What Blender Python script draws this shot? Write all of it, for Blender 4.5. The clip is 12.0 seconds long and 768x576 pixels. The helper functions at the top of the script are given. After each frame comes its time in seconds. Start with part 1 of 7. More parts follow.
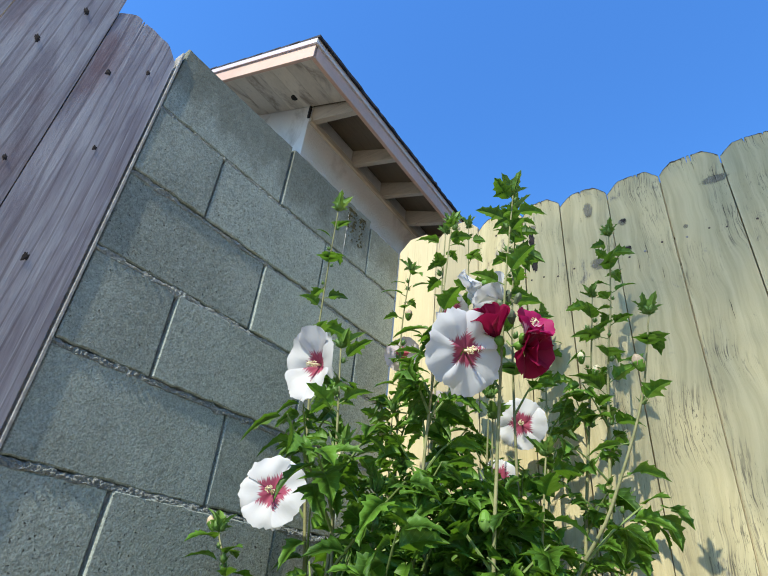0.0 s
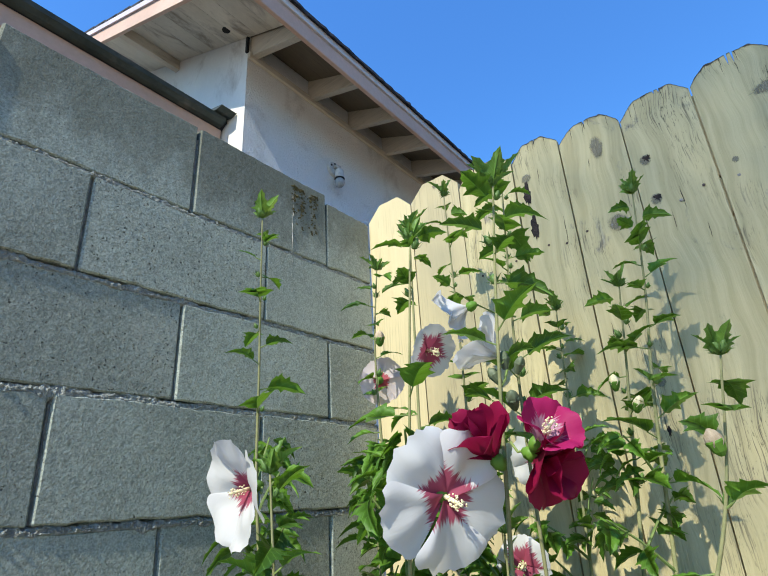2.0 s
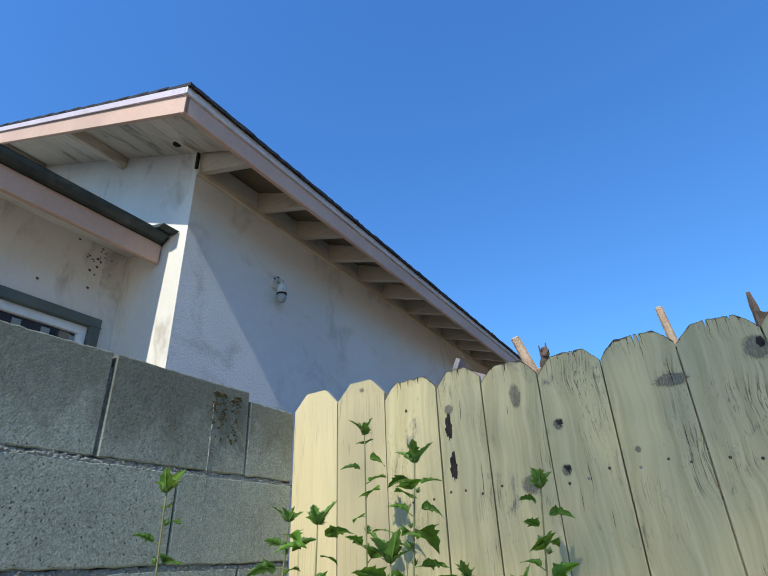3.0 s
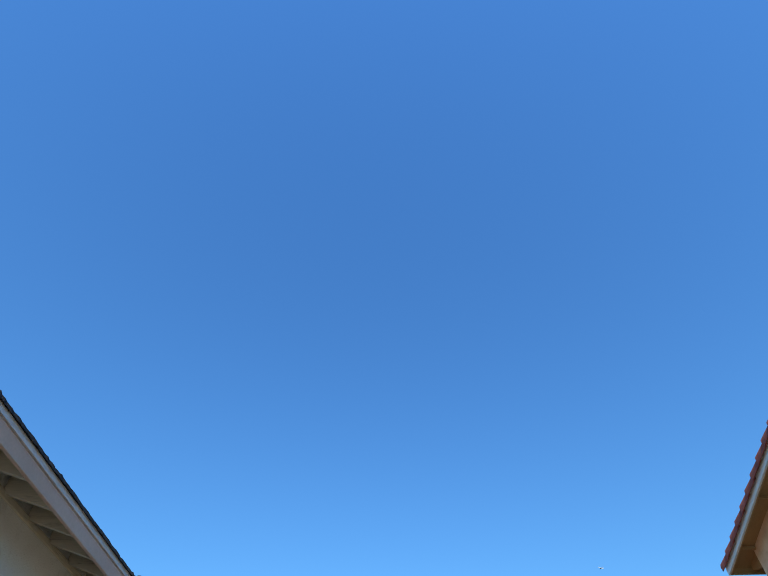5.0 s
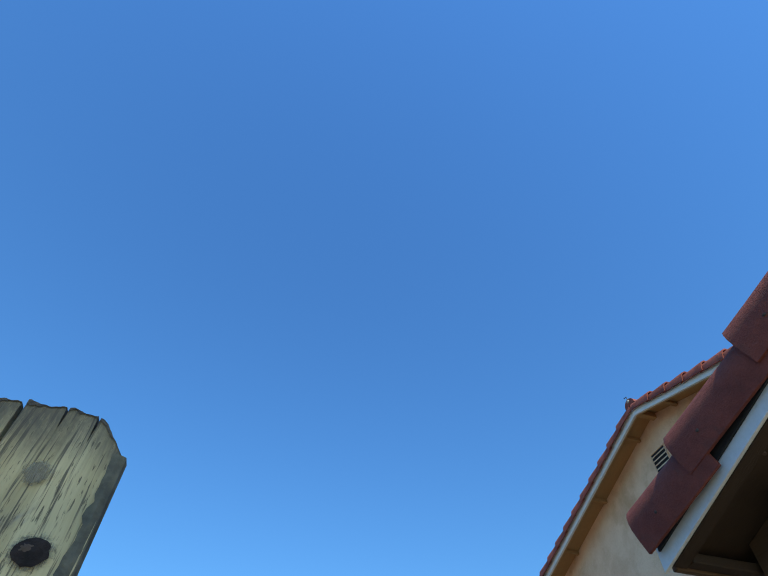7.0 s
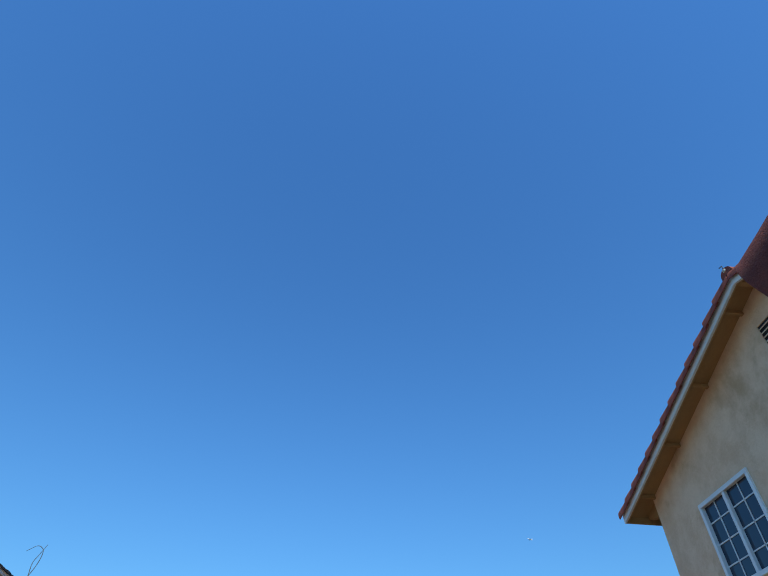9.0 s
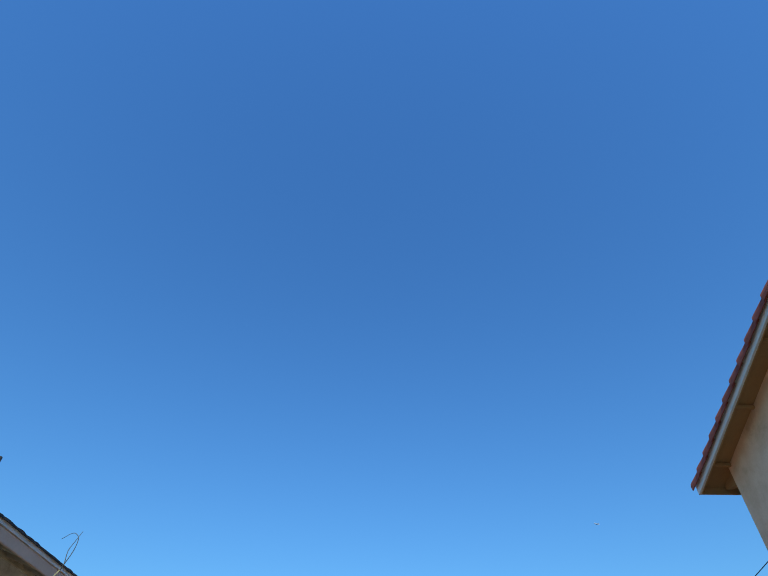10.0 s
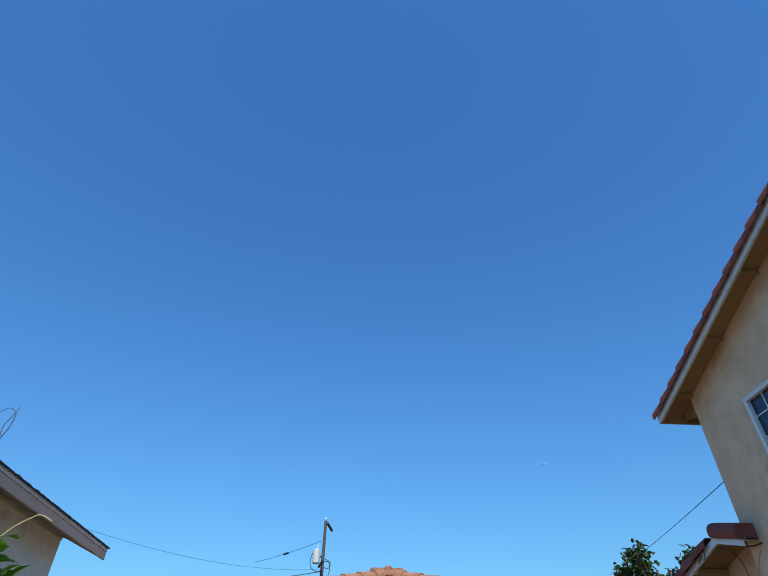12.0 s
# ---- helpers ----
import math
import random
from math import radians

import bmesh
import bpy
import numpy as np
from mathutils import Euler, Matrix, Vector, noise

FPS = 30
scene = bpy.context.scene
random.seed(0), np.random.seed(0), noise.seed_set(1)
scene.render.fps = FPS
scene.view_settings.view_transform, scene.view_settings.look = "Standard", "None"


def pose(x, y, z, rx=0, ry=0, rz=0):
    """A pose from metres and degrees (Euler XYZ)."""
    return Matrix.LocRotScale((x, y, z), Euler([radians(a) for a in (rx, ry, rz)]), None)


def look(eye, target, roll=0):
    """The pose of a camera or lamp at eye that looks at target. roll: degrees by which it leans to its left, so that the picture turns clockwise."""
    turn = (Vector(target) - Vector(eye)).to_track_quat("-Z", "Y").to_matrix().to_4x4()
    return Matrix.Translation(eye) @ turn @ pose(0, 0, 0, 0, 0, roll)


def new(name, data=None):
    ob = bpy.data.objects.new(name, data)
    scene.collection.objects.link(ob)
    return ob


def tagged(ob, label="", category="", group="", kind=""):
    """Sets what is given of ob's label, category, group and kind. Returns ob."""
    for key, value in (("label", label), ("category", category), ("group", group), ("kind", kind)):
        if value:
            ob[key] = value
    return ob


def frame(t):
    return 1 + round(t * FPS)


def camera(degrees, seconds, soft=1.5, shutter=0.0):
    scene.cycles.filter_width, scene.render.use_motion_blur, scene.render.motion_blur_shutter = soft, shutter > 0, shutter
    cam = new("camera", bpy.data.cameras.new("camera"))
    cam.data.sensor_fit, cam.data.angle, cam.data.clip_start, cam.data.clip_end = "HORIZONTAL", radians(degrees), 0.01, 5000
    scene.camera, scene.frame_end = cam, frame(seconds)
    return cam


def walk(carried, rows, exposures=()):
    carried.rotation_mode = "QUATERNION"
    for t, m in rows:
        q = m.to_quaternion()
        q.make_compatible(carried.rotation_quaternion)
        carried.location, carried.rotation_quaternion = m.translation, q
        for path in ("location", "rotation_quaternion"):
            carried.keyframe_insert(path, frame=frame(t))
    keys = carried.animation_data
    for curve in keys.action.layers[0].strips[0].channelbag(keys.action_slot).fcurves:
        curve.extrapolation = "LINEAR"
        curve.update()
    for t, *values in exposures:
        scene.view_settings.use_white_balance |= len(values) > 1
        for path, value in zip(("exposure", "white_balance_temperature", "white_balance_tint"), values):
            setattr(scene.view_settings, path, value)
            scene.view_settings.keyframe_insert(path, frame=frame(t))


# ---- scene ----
cam = camera(72.07, 12.0, soft=1.15)

# seconds, x, y, z, yaw (left of +y), pitch (up), roll
PATH = [
    (0.0, 0.969, -1.128, 0.576, 38.07, 31.97, 5.85),
    (0.5, 0.963, -1.086, 0.578, 38.61, 29.84, 3.44),
    (1.0, 0.920, -0.941, 0.603, 39.60, 27.02, 0.44),
    (1.5, 0.860, -0.863, 0.701, 39.74, 24.28, -2.13),
    (2.0, 0.925, -0.921, 0.940, 38.51, 22.51, -3.38),
    (2.5, 1.021, -0.995, 1.187, 35.94, 23.52, -3.38),
    (3.0, 1.097, -1.017, 1.339, 32.22, 27.38, -2.45),
    (3.5, 1.179, -1.005, 1.423, 27.04, 33.19, -1.36),
    (3.7, 1.224, -0.992, 1.456, 24.52, 35.83, -0.93),
    (5.3, 1.625, -0.887, 1.493, -4.89, 51.34, -1.29),
    (5.5, 1.679, -0.860, 1.497, -7.74, 52.12, -1.23),
    (6.0, 1.825, -0.713, 1.502, -13.00, 52.78, -0.39),
    (6.5, 1.984, -0.506, 1.465, -15.67, 53.04, -0.20),
    (7.0, 2.151, -0.255, 1.490, -15.87, 51.89, 0.99),
    (7.5, 2.325, -0.083, 1.490, -14.82, 50.12, 0.63),
    (7.7, 2.400, 0.000, 1.488, -14.27, 49.29, 0.69),
    (9.3, 2.657, 0.679, 1.514, -2.62, 45.68, 1.36),
    (9.5, 2.680, 0.746, 1.517, -1.52, 45.76, 1.03),
    (10.0, 2.731, 0.920, 1.524, 1.74, 45.16, 1.30),
    (10.5, 2.727, 1.125, 1.508, 3.72, 43.76, 1.50),
    (11.0, 2.694, 1.316, 1.496, 2.99, 41.94, 1.02),
    (11.5, 2.654, 1.444, 1.496, 0.06, 40.29, 0.48),
    (12.0, 2.599, 1.484, 1.480, -3.21, 39.22, 0.45),
]


def aim(x, y, z, yaw, pitch, roll):
    ya, pi = radians(yaw), radians(pitch)
    way = Vector((-math.sin(ya) * math.cos(pi), math.cos(ya) * math.cos(pi), math.sin(pi)))
    return look((x, y, z), Vector((x, y, z)) + way, roll)


# seconds, stops, kelvin, tint
EXPOSURES = [(0.0, 0.67, 6250, 10), (1.5, 0.68, 6250, 10), (2.0, 0.66, 6280, 9), (2.5, 0.43, 6250, 10), (3.0, 0.31, 6250, 10), (3.5, 0.25, 6250, 10),
             (5.5, 0.30, 6550, 2), (7.5, 0.31, 6600, 3), (9.5, 0.01, 6320, 3), (11.0, 0.01, 6320, 3), (12.0, 0.0, 6320, 4)]
walk(cam, [(t, aim(*p)) for t, *p in PATH], EXPOSURES)

# ---- light ----
SUN = Vector((0.075, -1.0, 1.0)).normalized()
world = bpy.data.worlds.new("sky")
scene.world = world
world.use_nodes = True
wn = world.node_tree.nodes
sky = wn.new("ShaderNodeTexSky")
sky.sky_type = "NISHITA"
sky.sun_disc = False
sky.sun_elevation = math.asin(SUN.z)
sky.sun_rotation = math.atan2(SUN.x, SUN.y)
sky.altitude = 50
sky.air_density, sky.dust_density, sky.ozone_density = 2.0, 0.3, 4.0
wn["Background"].inputs[1].default_value = 0.091
clear = wn.new("ShaderNodeMix")
clear.data_type, clear.blend_type = "RGBA", "MULTIPLY"
clear.inputs[0].default_value = 1.0
clear.inputs[7].default_value = (0.53, 1.01, 1.71, 1)
world.node_tree.links.new(sky.outputs[0], clear.inputs[6])
world.node_tree.links.new(clear.outputs[2], wn["Background"].inputs[0])

sun_data = bpy.data.lights.new("sun", "SUN")
sun_data.energy = 4.2
sun_data.angle = radians(0.53)
sun_data.color = (0.98, 0.92, 0.75)
sun = new("sun", sun_data)
sun.matrix_world = look(SUN * 40, (0, 0, 0))


# ---- materials ----
def nodes_of(name):
    m = bpy.data.materials.new(name)
    m.use_nodes = True
    return m, m.node_tree.nodes, m.node_tree.links


def mixed(n, l, fac, a, b, mode="MIX"):
    mx = n.new("ShaderNodeMix")
    mx.data_type, mx.blend_type = "RGBA", mode
    for sock, v in ((mx.inputs[0], fac), (mx.inputs[6], a), (mx.inputs[7], b)):
        if isinstance(v, (int, float)):
            sock.default_value = v
        elif isinstance(v, tuple):
            sock.default_value = (*v, 1)
        else:
            l.new(v, sock)
    return mx.outputs[2]


def coords(n, l, stretch=(1, 1, 1), shift=7.0):
    """Object coordinates, moved by a random amount for each object."""
    tc, inf, mp = n.new("ShaderNodeTexCoord"), n.new("ShaderNodeObjectInfo"), n.new("ShaderNodeMapping")
    sc = n.new("ShaderNodeVectorMath")
    sc.operation = "SCALE"
    cb = n.new("ShaderNodeCombineXYZ")
    for k in range(3):
        l.new(inf.outputs["Random"], cb.inputs[k])
    l.new(cb.outputs[0], sc.inputs[0])
    sc.inputs["Scale"].default_value = shift
    l.new(tc.outputs["Object"], mp.inputs["Vector"])
    l.new(sc.outputs[0], mp.inputs["Location"])
    mp.inputs["Scale"].default_value = stretch
    return mp.outputs[0], inf.outputs["Random"]


def grain(n, l, vec, scale, detail=6, rough=0.6, distortion=0.0):
    t = n.new("ShaderNodeTexNoise")
    t.inputs["Scale"].default_value, t.inputs["Detail"].default_value = scale, detail
    t.inputs["Roughness"].default_value, t.inputs["Distortion"].default_value = rough, distortion
    l.new(vec, t.inputs["Vector"])
    return t.outputs["Fac"]


def relief(n, l, height, strength, distance, after=None):
    b = n.new("ShaderNodeBump")
    b.inputs["Strength"].default_value, b.inputs["Distance"].default_value = strength, distance
    l.new(height, b.inputs["Height"])
    if after is not None:
        l.new(after, b.inputs["Normal"])
    return b.outputs[0]


def surface(name, low, high, big=3.0, fine=60.0, rough=0.8, bump=0.3, depth=0.004, stretch=(1, 1, 1), vary=0.15,
            stain=None, stain_scale=1.2, stain_amount=0.5, metallic=0.0, spec=0.4, fine_mix=0.35):
    """A plain weathered surface: large blotches, fine grain, optional stains, relief, and a shade of its own for each object."""
    m, n, l = nodes_of(name)
    p = n["Principled BSDF"]
    vec, rnd = coords(n, l, stretch)
    a, b = grain(n, l, vec, big, 5), grain(n, l, vec, fine, 8, 0.7)
    col = mixed(n, l, ramp_out(n, l, a, 0.3, 0.7), low, high)
    col = mixed(n, l, fine_mix, col, mixed(n, l, b, tuple(c * 0.55 for c in low), tuple(min(1, c * 1.25) for c in high)))
    if stain:
        s = ramp_out(n, l, grain(n, l, vec, stain_scale, 7, 0.65, 0.6), 0.52, 0.72)
        mu = n.new("ShaderNodeMath")
        mu.operation = "MULTIPLY"
        l.new(s, mu.inputs[0])
        mu.inputs[1].default_value = stain_amount
        col = mixed(n, l, mu.outputs[0], col, stain)
    hv = n.new("ShaderNodeHueSaturation")
    mr = n.new("ShaderNodeMapRange")
    mr.inputs["To Min"].default_value, mr.inputs["To Max"].default_value = 1 - vary, 1 + vary
    l.new(rnd, mr.inputs["Value"])
    l.new(mr.outputs[0], hv.inputs["Value"])
    l.new(col, hv.inputs["Color"])
    l.new(hv.outputs[0], p.inputs["Base Color"])
    p.inputs["Roughness"].default_value, p.inputs["Metallic"].default_value = rough, metallic
    p.inputs["Specular IOR Level"].default_value = spec
    l.new(relief(n, l, b, bump, depth, relief(n, l, a, bump * 0.5, depth * 3)), p.inputs["Normal"])
    return m


def ramp_out(n, l, fac, lo, hi):
    mr = n.new("ShaderNodeMapRange")
    mr.interpolation_type = "SMOOTHSTEP"
    mr.inputs["From Min"].default_value, mr.inputs["From Max"].default_value = lo, hi
    l.new(fac, mr.inputs["Value"])
    return mr.outputs[0]


def painted_wood(name, paint, bare, dark, wear=0.5, streak=0.5, along=2, spec=0.35, top=0.0, low=0.80, ridge=0.0):
    """Painted boards: grain along the board, cracks, bare worn patches, a few knots."""
    m, n, l = nodes_of(name)
    p = n["Principled BSDF"]
    st = [9.0, 9.0, 9.0]
    st[along] = 0.55
    vec, rnd = coords(n, l, tuple(st))
    st2 = [1.0, 1.0, 1.0]
    st2[along] = 0.35
    vec2, _ = coords(n, l, tuple(st2), 11.0)
    fibre = grain(n, l, vec, 7.0, 9, 0.72, 0.35)
    lines = grain(n, l, vec, 6.5, 4, 0.55, 0.9)
    blotch = grain(n, l, vec2, 5.0, 6, 0.65)
    fine = grain(n, l, vec2, 160.0, 4, 0.6)
    crack = ramp_out(n, l, lines, 0.635, 0.72)
    hair = n.new("ShaderNodeMath")
    hair.operation = "MULTIPLY"
    st3 = [1.0, 1.0, 1.0]
    st3[along] = 0.10
    vec3, _ = coords(n, l, tuple(st3), 5.0)
    ring = n.new("ShaderNodeTexWave")
    ring.bands_direction = "Y" if along == 0 else "X"
    for key, val in (("Scale", 36.0), ("Distortion", 34.0), ("Detail", 5.0), ("Detail Scale", 0.16), ("Detail Roughness", 0.62)):
        ring.inputs[key].default_value = val
    l.new(vec3, ring.inputs["Vector"])
    l.new(ramp_out(n, l, ring.outputs["Fac"], 0.16, 0.01), hair.inputs[0])
    l.new(ramp_out(n, l, grain(n, l, vec2, 9.0, 4, 0.6), 0.47, 0.68), hair.inputs[1])
    hair = hair.outputs[0]
    col = mixed(n, l, ramp_out(n, l, fibre, 0.25, 0.8), tuple(c * low for c in paint), paint)
    worn = n.new("ShaderNodeMath")
    worn.operation = "MULTIPLY"
    l.new(ramp_out(n, l, blotch, 0.56, 0.78), worn.inputs[0])
    worn.inputs[1].default_value = wear
    col = mixed(n, l, worn.outputs[0], col, mixed(n, l, fibre, dark, bare))
    ck = n.new("ShaderNodeMath")
    ck.operation = "MULTIPLY"
    l.new(crack, ck.inputs[0])
    ck.inputs[1].default_value = streak
    col = mixed(n, l, ck.outputs[0], col, tuple(c * 0.55 for c in bare))
    hk = n.new("ShaderNodeMath")
    hk.operation = "MULTIPLY"
    l.new(hair, hk.inputs[0])
    hk.inputs[1].default_value = min(1.0, streak * 0.6)
    col = mixed(n, l, hk.outputs[0], col, tuple(c * 0.38 for c in bare))
    # fine dark checks along the grain, in loose patches
    vec4, _ = coords(n, l, tuple(0.03 if k == along else 1.0 for k in range(3)), 3.0)
    needle = n.new("ShaderNodeMath")
    needle.operation = "MULTIPLY"
    l.new(ramp_out(n, l, grain(n, l, vec4, 230.0, 2, 0.5, 0.25), 0.62, 0.69), needle.inputs[0])
    l.new(ramp_out(n, l, grain(n, l, vec2, 7.0, 5, 0.65), 0.42, 0.64), needle.inputs[1])
    nk = n.new("ShaderNodeMath")
    nk.operation = "MULTIPLY"
    l.new(needle.outputs[0], nk.inputs[0])
    nk.inputs[1].default_value = min(0.85, streak)
    col = mixed(n, l, nk.outputs[0], col, tuple(c * 0.36 for c in bare))
    if ridge:
        ridges = grain(n, l, vec, 34.0, 3, 0.5, 0.5)
        patch = ramp_out(n, l, grain(n, l, vec2, 26.0, 6, 0.7, 0.4), 0.53, 0.66)
        rg = n.new("ShaderNodeMath")
        rg.operation = "MULTIPLY"
        l.new(ramp_out(n, l, ridges, 0.50, 0.66), rg.inputs[0])
        rg.inputs[1].default_value = ridge * 0.6
        col = mixed(n, l, rg.outputs[0], col, tuple(c * 0.5 for c in bare))
        pg = n.new("ShaderNodeMath")
        pg.operation = "MULTIPLY"
        l.new(patch, pg.inputs[0])
        pg.inputs[1].default_value = ridge * 0.6
        col = mixed(n, l, pg.outputs[0], col, mixed(n, l, ramp_out(n, l, ridges, 0.4, 0.6), dark, bare))
    if top:
        tc, sp = n.new("ShaderNodeTexCoord"), n.new("ShaderNodeSeparateXYZ")
        l.new(tc.outputs["Object"], sp.inputs[0])
        ad = n.new("ShaderNodeMath")
        ad.operation = "MULTIPLY_ADD"
        l.new(lines, ad.inputs[0])
        ad.inputs[1].default_value = 0.16
        l.new(sp.outputs["Z"], ad.inputs[2])
        ad2 = n.new("ShaderNodeMath")
        ad2.operation = "MULTIPLY_ADD"
        l.new(blotch, ad2.inputs[0])
        ad2.inputs[1].default_value = 0.10
        l.new(ad.outputs[0], ad2.inputs[2])
        tp = n.new("ShaderNodeMath")
        tp.operation = "MULTIPLY"
        l.new(ramp_out(n, l, ad2.outputs[0], top, top + 0.06), tp.inputs[0])
        tp.inputs[1].default_value = 0.92
        col = mixed(n, l, tp.outputs[0], col, mixed(n, l, fibre, dark, bare))
    hv, mr = n.new("ShaderNodeHueSaturation"), n.new("ShaderNodeMapRange")
    mr.inputs["To Min"].default_value, mr.inputs["To Max"].default_value = 0.88, 1.08
    l.new(rnd, mr.inputs["Value"])
    l.new(mr.outputs[0], hv.inputs["Value"])
    l.new(col, hv.inputs["Color"])
    l.new(hv.outputs[0], p.inputs["Base Color"])
    p.inputs["Roughness"].default_value = 0.72
    p.inputs["Specular IOR Level"].default_value = spec
    nb = relief(n, l, fibre, 0.35, 0.004, relief(n, l, fine, 0.15, 0.001))
    inv = n.new("ShaderNodeMath")
    inv.operation = "SUBTRACT"
    inv.inputs[0].default_value = 1.0
    l.new(crack, inv.inputs[1])
    nb = relief(n, l, inv.outputs[0], 0.4, 0.003, nb)
    inv2 = n.new("ShaderNodeMath")
    inv2.operation = "SUBTRACT"
    inv2.inputs[0].default_value = 1.0
    l.new(hair, inv2.inputs[1])
    l.new(relief(n, l, inv2.outputs[0], 0.4, 0.0015, nb), p.inputs["Normal"])
    return m


def worn_paint(name, low, high, bald=(0.54, 0.66), checked=(0.36, 0.58), rim_at=1.805, bend=0.055):
    """Cream paint scoured off raised, wandering grain: dark checks, grey bare wood, a blackened top edge."""
    m, n, l = nodes_of(name)
    p = n["Principled BSDF"]
    rib_vec, rnd = coords(n, l, (1, 1, 0.035), 9.0)
    speck_vec, _ = coords(n, l, (1, 1, 0.16), 9.0)
    flat_vec, _ = coords(n, l, (1, 1, 0.6), 9.0)
    # the grain wanders sideways round hidden knots
    sway, swing = n.new("ShaderNodeTexNoise"), n.new("ShaderNodeVectorMath")
    sway.inputs["Scale"].default_value, sway.inputs["Detail"].default_value = 9.0, 2
    l.new(flat_vec, sway.inputs["Vector"])
    swing.operation = "MULTIPLY_ADD"
    l.new(sway.outputs["Color"], swing.inputs[0])
    swing.inputs[1].default_value = (bend, 0.0, 0.0)
    l.new(rib_vec, swing.inputs[2])
    rib_vec = swing.outputs[0]
    ribs = grain(n, l, rib_vec, 330.0, 3, 0.55, 0.3)
    specks = grain(n, l, speck_vec, 420.0, 3, 0.6)
    blotch = grain(n, l, flat_vec, 16.0, 6, 0.68, 0.5)
    col = mixed(n, l, ramp_out(n, l, grain(n, l, rib_vec, 60.0, 4, 0.6), 0.3, 0.7), low, high)
    bare = mixed(n, l, ramp_out(n, l, ribs, 0.38, 0.62), (0.10, 0.092, 0.078), (0.34, 0.315, 0.245))
    col = mixed(n, l, ramp_out(n, l, blotch, *bald), col, bare)

    def times(a, b, amount):
        x, y = n.new("ShaderNodeMath"), n.new("ShaderNodeMath")
        x.operation = y.operation = "MULTIPLY"
        l.new(a, x.inputs[0])
        l.new(b, x.inputs[1])
        l.new(x.outputs[0], y.inputs[0])
        y.inputs[1].default_value = amount
        return y.outputs[0]

    patch = ramp_out(n, l, grain(n, l, flat_vec, 9.0, 4, 0.6), *checked)
    col = mixed(n, l, times(ramp_out(n, l, ribs, 0.46, 0.36), patch, 0.85), col, (0.085, 0.075, 0.055))
    col = mixed(n, l, times(ramp_out(n, l, specks, 0.42, 0.33), patch, 0.8), col, (0.06, 0.053, 0.04))
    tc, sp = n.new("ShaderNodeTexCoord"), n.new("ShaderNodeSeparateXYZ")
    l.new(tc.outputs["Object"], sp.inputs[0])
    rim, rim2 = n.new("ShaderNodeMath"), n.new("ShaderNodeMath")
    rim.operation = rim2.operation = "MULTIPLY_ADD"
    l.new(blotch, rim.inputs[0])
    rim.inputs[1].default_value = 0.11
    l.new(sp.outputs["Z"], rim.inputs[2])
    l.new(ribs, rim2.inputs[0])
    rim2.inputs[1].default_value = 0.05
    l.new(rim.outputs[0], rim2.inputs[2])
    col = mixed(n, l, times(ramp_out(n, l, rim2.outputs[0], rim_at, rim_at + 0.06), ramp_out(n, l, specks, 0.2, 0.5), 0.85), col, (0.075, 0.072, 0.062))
    l.new(col, p.inputs["Base Color"])
    p.inputs["Roughness"].default_value = 0.8
    p.inputs["Specular IOR Level"].default_value = 0.25
    nb = relief(n, l, ribs, 0.55, 0.002, relief(n, l, blotch, 0.3, 0.003))
    l.new(relief(n, l, specks, 0.35, 0.001, nb), p.inputs["Normal"])
    return m


